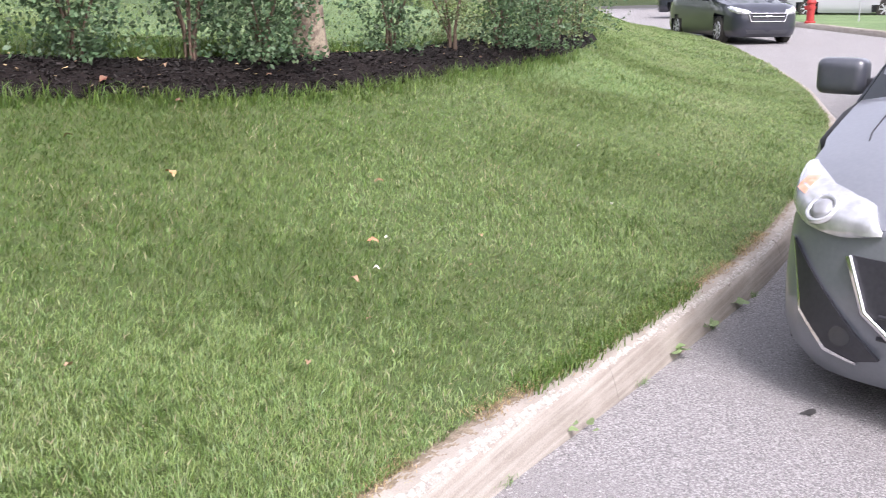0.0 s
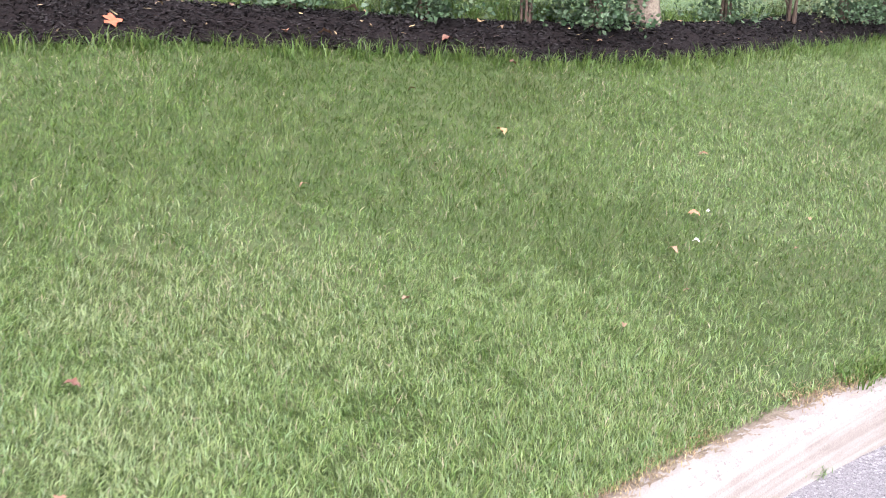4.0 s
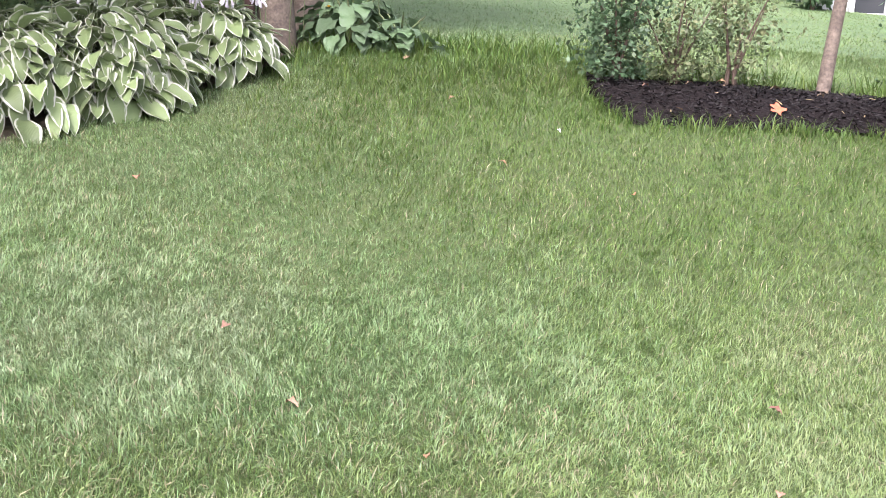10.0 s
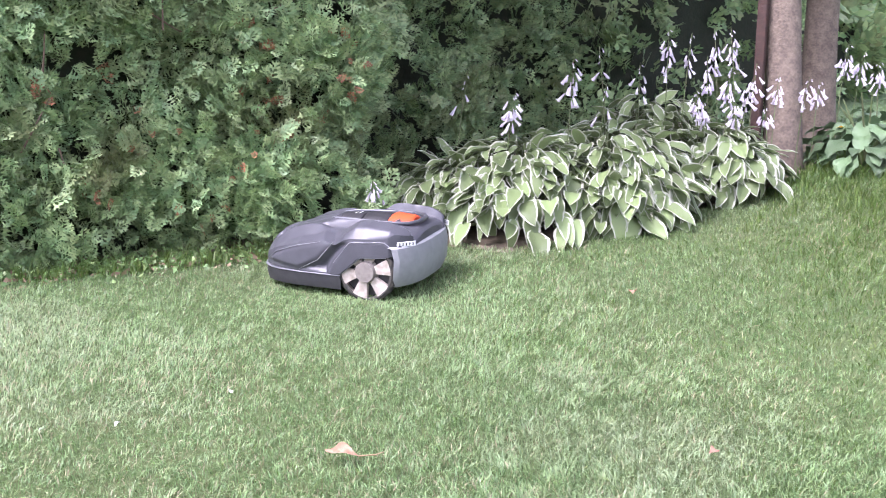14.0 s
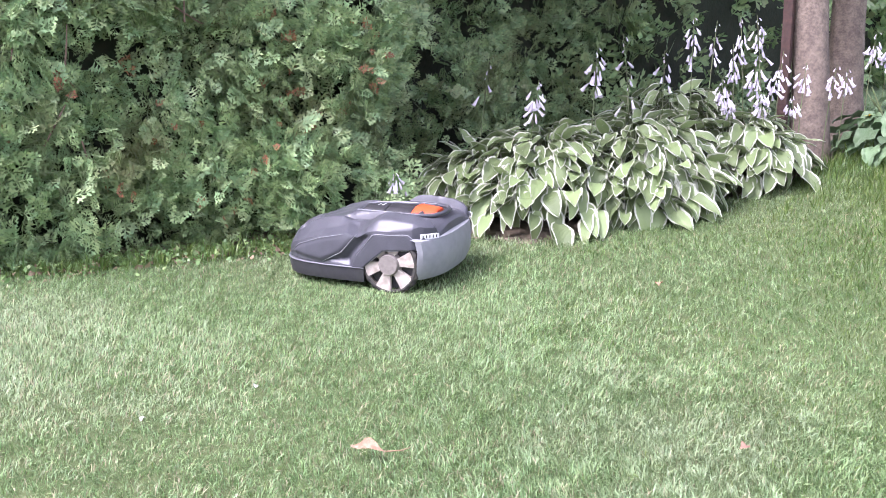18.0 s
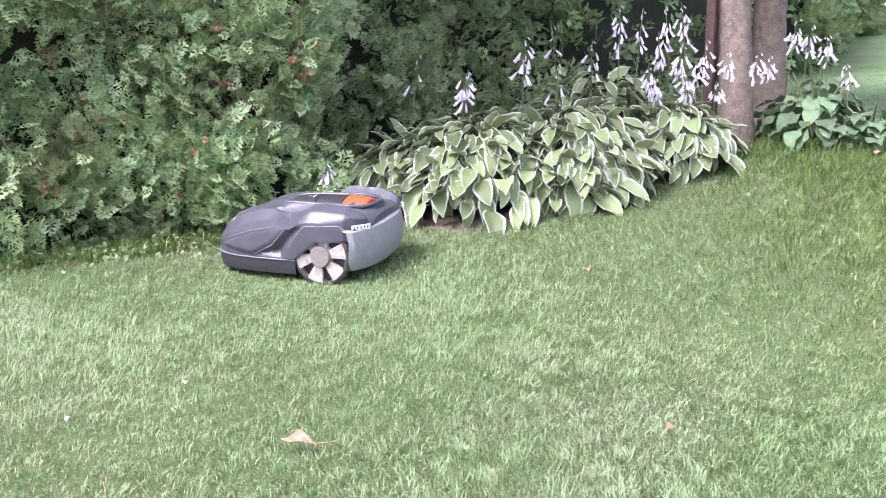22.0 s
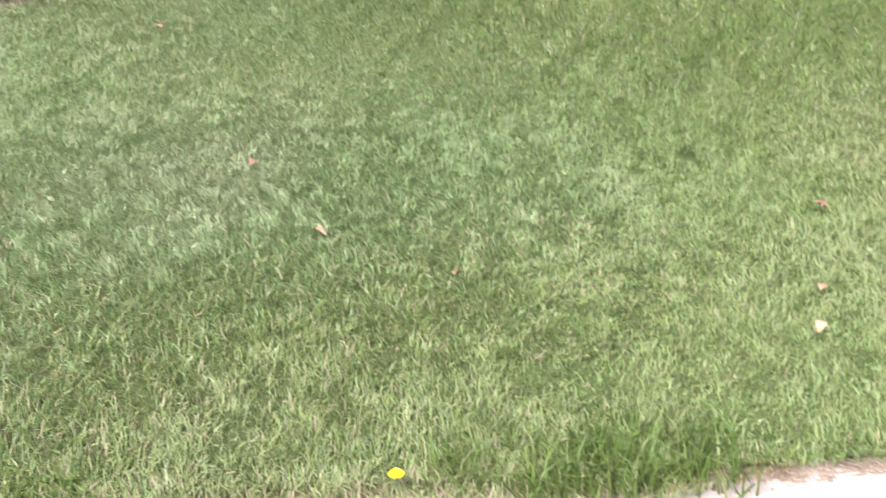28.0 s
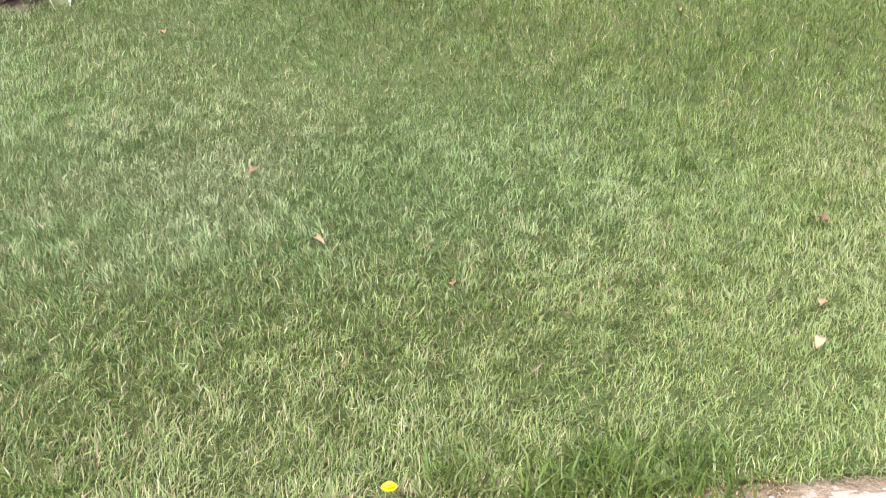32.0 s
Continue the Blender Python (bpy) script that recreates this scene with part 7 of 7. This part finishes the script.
DRY = [curl_leaf("fallen_leaf", 0.036 + 0.008 * (i % 3), 0.022 + 0.006 * (i % 2), 0.006 + 0.004 * (i % 3), i, M_DRY if i % 2 else M_PALE) for i in range(6)]


def fallen(x, y, size, k, seed, label="", up=0.022, z=None):
    r = random.Random(seed)
    ob = new("fallen_leaf", DRY[k])
    zz = (lz(x, y) + up) if z is None else z
    ob.matrix_world = Matrix.LocRotScale((x, y, zz), Euler((r.uniform(-0.4, 0.4), r.uniform(-0.3, 0.3), r.uniform(0, 6.28))), (size,) * 3)
    tagged(ob, label or ("small rust-brown fallen leaf on the grass" if k % 2 else "small pale dry fallen leaf on the grass"), "leaf", "fallen leaves")


for i, (x, y, s, k) in enumerate([
        (2.46, 4.09, 1.1, 1), (2.69, 3.66, 1.6, 1), (3.19, 4.48, 1.3, 1), (3.64, 3.48, 1.2, 1), (3.13, 2.90, 1.3, 1), (2.81, 2.61, 1.1, 2), (2.66, 2.34, 0.8, 0),
        (2.28, 2.14, 0.8, 2), (1.70, 2.35, 1.2, 0), (3.70, 2.87, 0.9, 0), (6.25, 3.75, 1.0, 4), (0.81, 2.03, 1.1, 1), (0.755, 1.645, 0.8, 3), (0.725, 1.485, 1.0, 2),
        (1.13, 1.415, 1.3, 4), (-0.005, 1.56, 0.7, 1), (-0.345, 1.69, 1.0, 2), (-0.025, 3.76, 1.1, 1), (0.52, 3.55, 0.8, 3), (1.655, 3.13, 0.9, 2), (-1.39, 3.18, 1.3, 3),
        (-0.633, 2.05, 1.0, 3), (-0.35, 4.56, 1.2, 4), (-2.36, 3.10, 1.5, 4), (-2.83, 3.35, 1.2, 2), (-2.56, 2.62, 1.0, 3), (-0.69, 5.17, 1.8, 0), (3.39, 2.62, 0.6, 4)]):
    fallen(x, y, 0.82 * s, k, i, up=0.028)
# the large pale leaf with its stalk
ob = new("large_fallen_leaf", curl_leaf("large_fallen_leaf", 0.085, 0.046, 0.006, 3, M_BROWNL))
ob.matrix_world = pose(-1.36, 1.415, lz(-1.36, 1.415) + 0.034, 12, 5, 36)
tagged(ob, "large curled pale dry leaf on the grass", "leaf")
part("stalk", stem_mesh("leaf_stalk", [Vector((0.045, 0, 0)), Vector((0.085, 0.004, 0.006)), Vector((0.105, 0.012, 0.012))], 0.002, 0.0012, M_PALE), ob)
# leaves lying on the mulch
for i, (x, y, s, k) in enumerate([(2.24, 4.65, 1.7, 1), (1.28, 4.89, 1.6, 4), (2.47, 4.90, 1.8, 2), (2.90, 4.66, 1.6, 1), (3.19, 4.86, 1.4, 3), (0.85, 4.9, 1.0, 4), (2.05, 4.66, 1.2, 3),
                                  (1.85, 4.9, 1.0, 0), (1.02, 4.98, 1.2, 1), (3.3, 4.8, 0.9, 2), (4.3, 5.0, 0.9, 2), (0.62, 4.8, 1.1, 3), (3.9, 4.75, 1.0, 0), (1.5, 4.85, 0.9, 2)]):
    fallen(x, y, s, k, 70 + i, "orange-brown dry leaf on the dark mulch" if k % 2 else "pale dry leaf on the dark mulch", z=bed_z(x, y) + 0.02)


def maple_leaf(name, size, material, seed):
    """A five-lobed leaf, cupped, on a short stalk."""
    r = random.Random(seed)
    vs, n = [(0, 0, 0)], 20
    for i in range(n):
        a = math.pi * (-0.9 + 1.8 * i / (n - 1))
        q = size * (0.42 + 0.17 * (1 + math.cos(5 * a)) * (0.7 + 0.3 * math.cos(a))) * r.uniform(0.75, 1.12)
        vs.append((q * math.cos(a), q * math.sin(a), 0.22 * q * abs(math.sin(2.5 * a)) + 0.12 * q))
    return mesh_of(name, vs, [(0, i, i + 1) for i in range(1, n)], material, True)


ob = new("fallen_leaf", maple_leaf("orange_leaf", 0.032, M_ORLEAF, 5))
ob.matrix_world = pose(1.252, 4.67, bed_z(1.252, 4.67) + 0.026, 40, 8, 15) @ Matrix.Scale(2.3, 4)
tagged(ob, "bright orange fallen leaf at the edge of the mulch", "leaf", "fallen leaves")


def petal(x, y, s, seed):
    ob = new("fallen_petal", PETAL)
    r = random.Random(seed)
    ob.matrix_world = Matrix.LocRotScale((x, y, lz(x, y) + 0.04), Euler((r.uniform(-0.5, 0.5), r.uniform(-0.5, 0.5), r.uniform(0, 6))), (s,) * 3)
    tagged(ob, "small white fallen petal on the grass", "petal", "fallen petals")


PETAL = curl_leaf("fallen_petal", 0.035, 0.024, 0.006, 8, M_WHITEP)
for i, (x, y, s) in enumerate([(-1.87, 1.51, 0.7), (-2.9, 3.15, 1.2), (3.2, 2.9, 0.8), (2.95, 2.66, 0.8), (0.2, 4.2, 0.7), (-1.9, 1.15, 0.6), (5.6, 3.9, 0.9), (4.9, 3.1, 0.8)]):
    petal(x, y, s, i)


def dandelion(x, y, h, s, seed, petals=26):
    """A yellow flower head of narrow petals on a stalk."""
    thing = new("yellow_flower")
    z = lz(x, y)
    thing.location = (x, y, z)
    part("stalk", stem_mesh("stalk", [Vector((0.0, 0, 0)), Vector((0.004, 0.003, h * 0.6)), Vector((0.0, 0, h))], 0.0016, 0.0014, M_STEM), thing)
    vs, fs = [], []
    for ring, (rad, up) in enumerate(((0.017, 0.001), (0.012, 0.005), (0.007, 0.008))):
        for k in range(petals - 7 * ring):
            a = 2 * math.pi * k / (petals - 7 * ring) + ring
            c, sn = math.cos(a), math.sin(a)
            w = 0.0022
            o = len(vs)
            vs += [(-sn * w * 0.5, c * w * 0.5, h + up), (sn * w * 0.5, -c * w * 0.5, h + up), (c * rad * s + sn * w, sn * rad * s - c * w, h + up + 0.003), (c * rad * s - sn * w, sn * rad * s + c * w, h + up + 0.003)]
            fs.append((o, o + 1, o + 2, o + 3))
    part("head", mesh_of("head", vs, fs, M_YELLOW), thing, "bright yellow flower head")
    return tagged(thing, "small yellow dandelion flower in the grass", "flower")


dandelion(0.002, 0.925, 0.045, 0.75, 1)
dandelion(-1.20, 5.40, 0.26, 1.6, 2)


def plantain(x, y, n, s, seed, spikes=2):
    """A flat rosette of ribbed leaves growing from the gutter."""
    r = random.Random(seed)
    thing = new("weed")
    z = float(road_z(x, y)) + 0.002
    thing.location = (x, y, z)
    for k in range(n):
        a = 6.283 * k / n + r.uniform(-0.4, 0.4)
        q = s * r.uniform(0.8, 1.25)
        part("leaf", WEEDLEAF[k % 3], thing, m=Matrix.LocRotScale((0.028 * math.cos(a), 0.028 * math.sin(a), 0.016 + 0.02 * r.random()), Euler((r.uniform(-0.3, 0.3), radians(r.uniform(-34, -6) - 10 * max(0.0, math.sin(a))), a)), (q,) * 3))
    for k in range(spikes):
        a = r.uniform(0, 6.28)
        part("seed_spike", stem_mesh("seed_spike", [Vector((0, 0, 0)), Vector((0.01 * math.cos(a), 0.01 * math.sin(a), 0.06)), Vector((0.02 * math.cos(a), 0.02 * math.sin(a), 0.11 + 0.03 * k))], 0.0006, 0.0013, M_WOOD), thing)
    return tagged(thing, "low broad-leaved weed growing in the gutter", "weed", "weeds at the kerb")


M_WEED = leaf_material("weed_leaf", (0.220, 0.310, 0.135), (0.24, 0.33, 0.15), 0.0)
WEEDLEAF = [leaf_mesh("weed_leaf", 0.060 + 0.008 * i, 0.056 + 0.006 * i, 0.20 + 0.2 * i, 0.12, 0.05, 90 + i, M_WEED, 9, 6) for i in range(3)]
plantain(0.534, 0.970, 8, 0.80, 1)
plantain(0.364, 0.912, 6, 0.58, 2, 0)
plantain(3.76, 1.955, 9, 0.75, 3, 0)
plantain(4.16, 2.055, 7, 0.6, 5, 0)
plantain(4.56, 2.175, 8, 0.7, 4, 1)
plantain(2.93, 1.675, 4, 0.4, 6, 0)
for i, (x, n, h, sp) in enumerate(((0.80, 60, 0.028, 0.016), (1.03, 40, 0.03, 0.012), (1.6, 40, 0.03, 0.02), (2.5, 50, 0.035, 0.02), (3.4, 60, 0.035, 0.03), (4.2, 60, 0.04, 0.03), (4.8, 60, 0.04, 0.04))):
    y = float(kerb_y(x)) - 0.025
    r_ = np.random.default_rng(i)
    xy = np.stack([x + r_.normal(0, sp, n), y + r_.normal(0, 0.006, n)], -1)
    V, Q = blades(xy, h, 0.004, 1.6, 70 + i, road_z(xy[:, 0], xy[:, 1]))
    tagged(new("gutter_moss", mesh_big("gutter_moss", V, Q, M_GRASS)), "low weedy growth at the kerb foot", "weeds", kind="stuff")
fallen(3.19, 1.81, 1.2, 1, 400, "red-brown dry leaf lying in the gutter", z=float(road_z(3.19, 1.81)) + 0.012)
fallen(0.545, 0.905, 1.2, 2, 401, "pale dry leaf lying under the weed", z=float(road_z(0.545, 0.905)) + 0.015)
fallen(2.48, 1.64, 1.0, 1, 402, "red-brown dry leaf lying in the gutter", z=float(road_z(2.48, 1.64)) + 0.012)
fallen(0.66, 0.98, 0.6, 1, 403, "red-brown dry leaf lying in the gutter", z=float(road_z(0.66, 0.98)) + 0.01)
# dark spot on the asphalt
vs = [(0.035 * (1 + 0.35 * math.sin(3 * a + 1)) * math.cos(a) + 3.71, 0.022 * (1 + 0.3 * math.cos(2 * a)) * math.sin(a) + 1.37) for a in np.linspace(0, 2 * math.pi, 22)[:-1]]
tagged(new("oil_stain", mesh_of("oil_stain", [(a, b, float(road_z(a, b)) + 0.004) for a, b in vs], [tuple(range(21))], M_STAIN)), "small dark oil stain on the asphalt", "stain", kind="structure")

# pebbles of the worn asphalt surface near the kerb
n = 16000
xs = rng.uniform(-0.6, 4.6, n)
ys = kerb_y(xs) - 0.02 - rng.uniform(0, 1, n) ** 1.3 * 1.0
zs = road_z(xs, ys)
s_ = rng.uniform(0.002, 0.0055, n)
a = rng.uniform(0, 6.28, n)
c_, sn = np.cos(a) * s_, np.sin(a) * s_
P = np.stack([xs, ys, zs], -1)
Z0 = np.zeros(n)
V = np.stack([P + np.stack([c_, sn, Z0], -1), P + np.stack([-sn, c_, Z0], -1), P + np.stack([-c_, -sn, Z0], -1), P + np.stack([sn, -c_, Z0], -1), P + np.stack([0.2 * c_, 0.2 * sn, s_ * 0.55], -1)], 1).reshape(-1, 3)
k = (np.arange(n) * 5)[:, None, None]
T = (k + np.array([[0, 1, 4], [1, 2, 4], [2, 3, 4], [3, 0, 4]])[None]).reshape(-1, 3)
M_AGG = mat("road_aggregate", (0.30, 0.29, 0.29), 0.85, second=(0.16, 0.155, 0.16), scale=200, vary=0.5, island=True)
tagged(new("road_gravel", mesh_big("road_gravel", V, T, M_AGG)), "coarse pale aggregate standing out of worn asphalt", "gravel", kind="stuff")
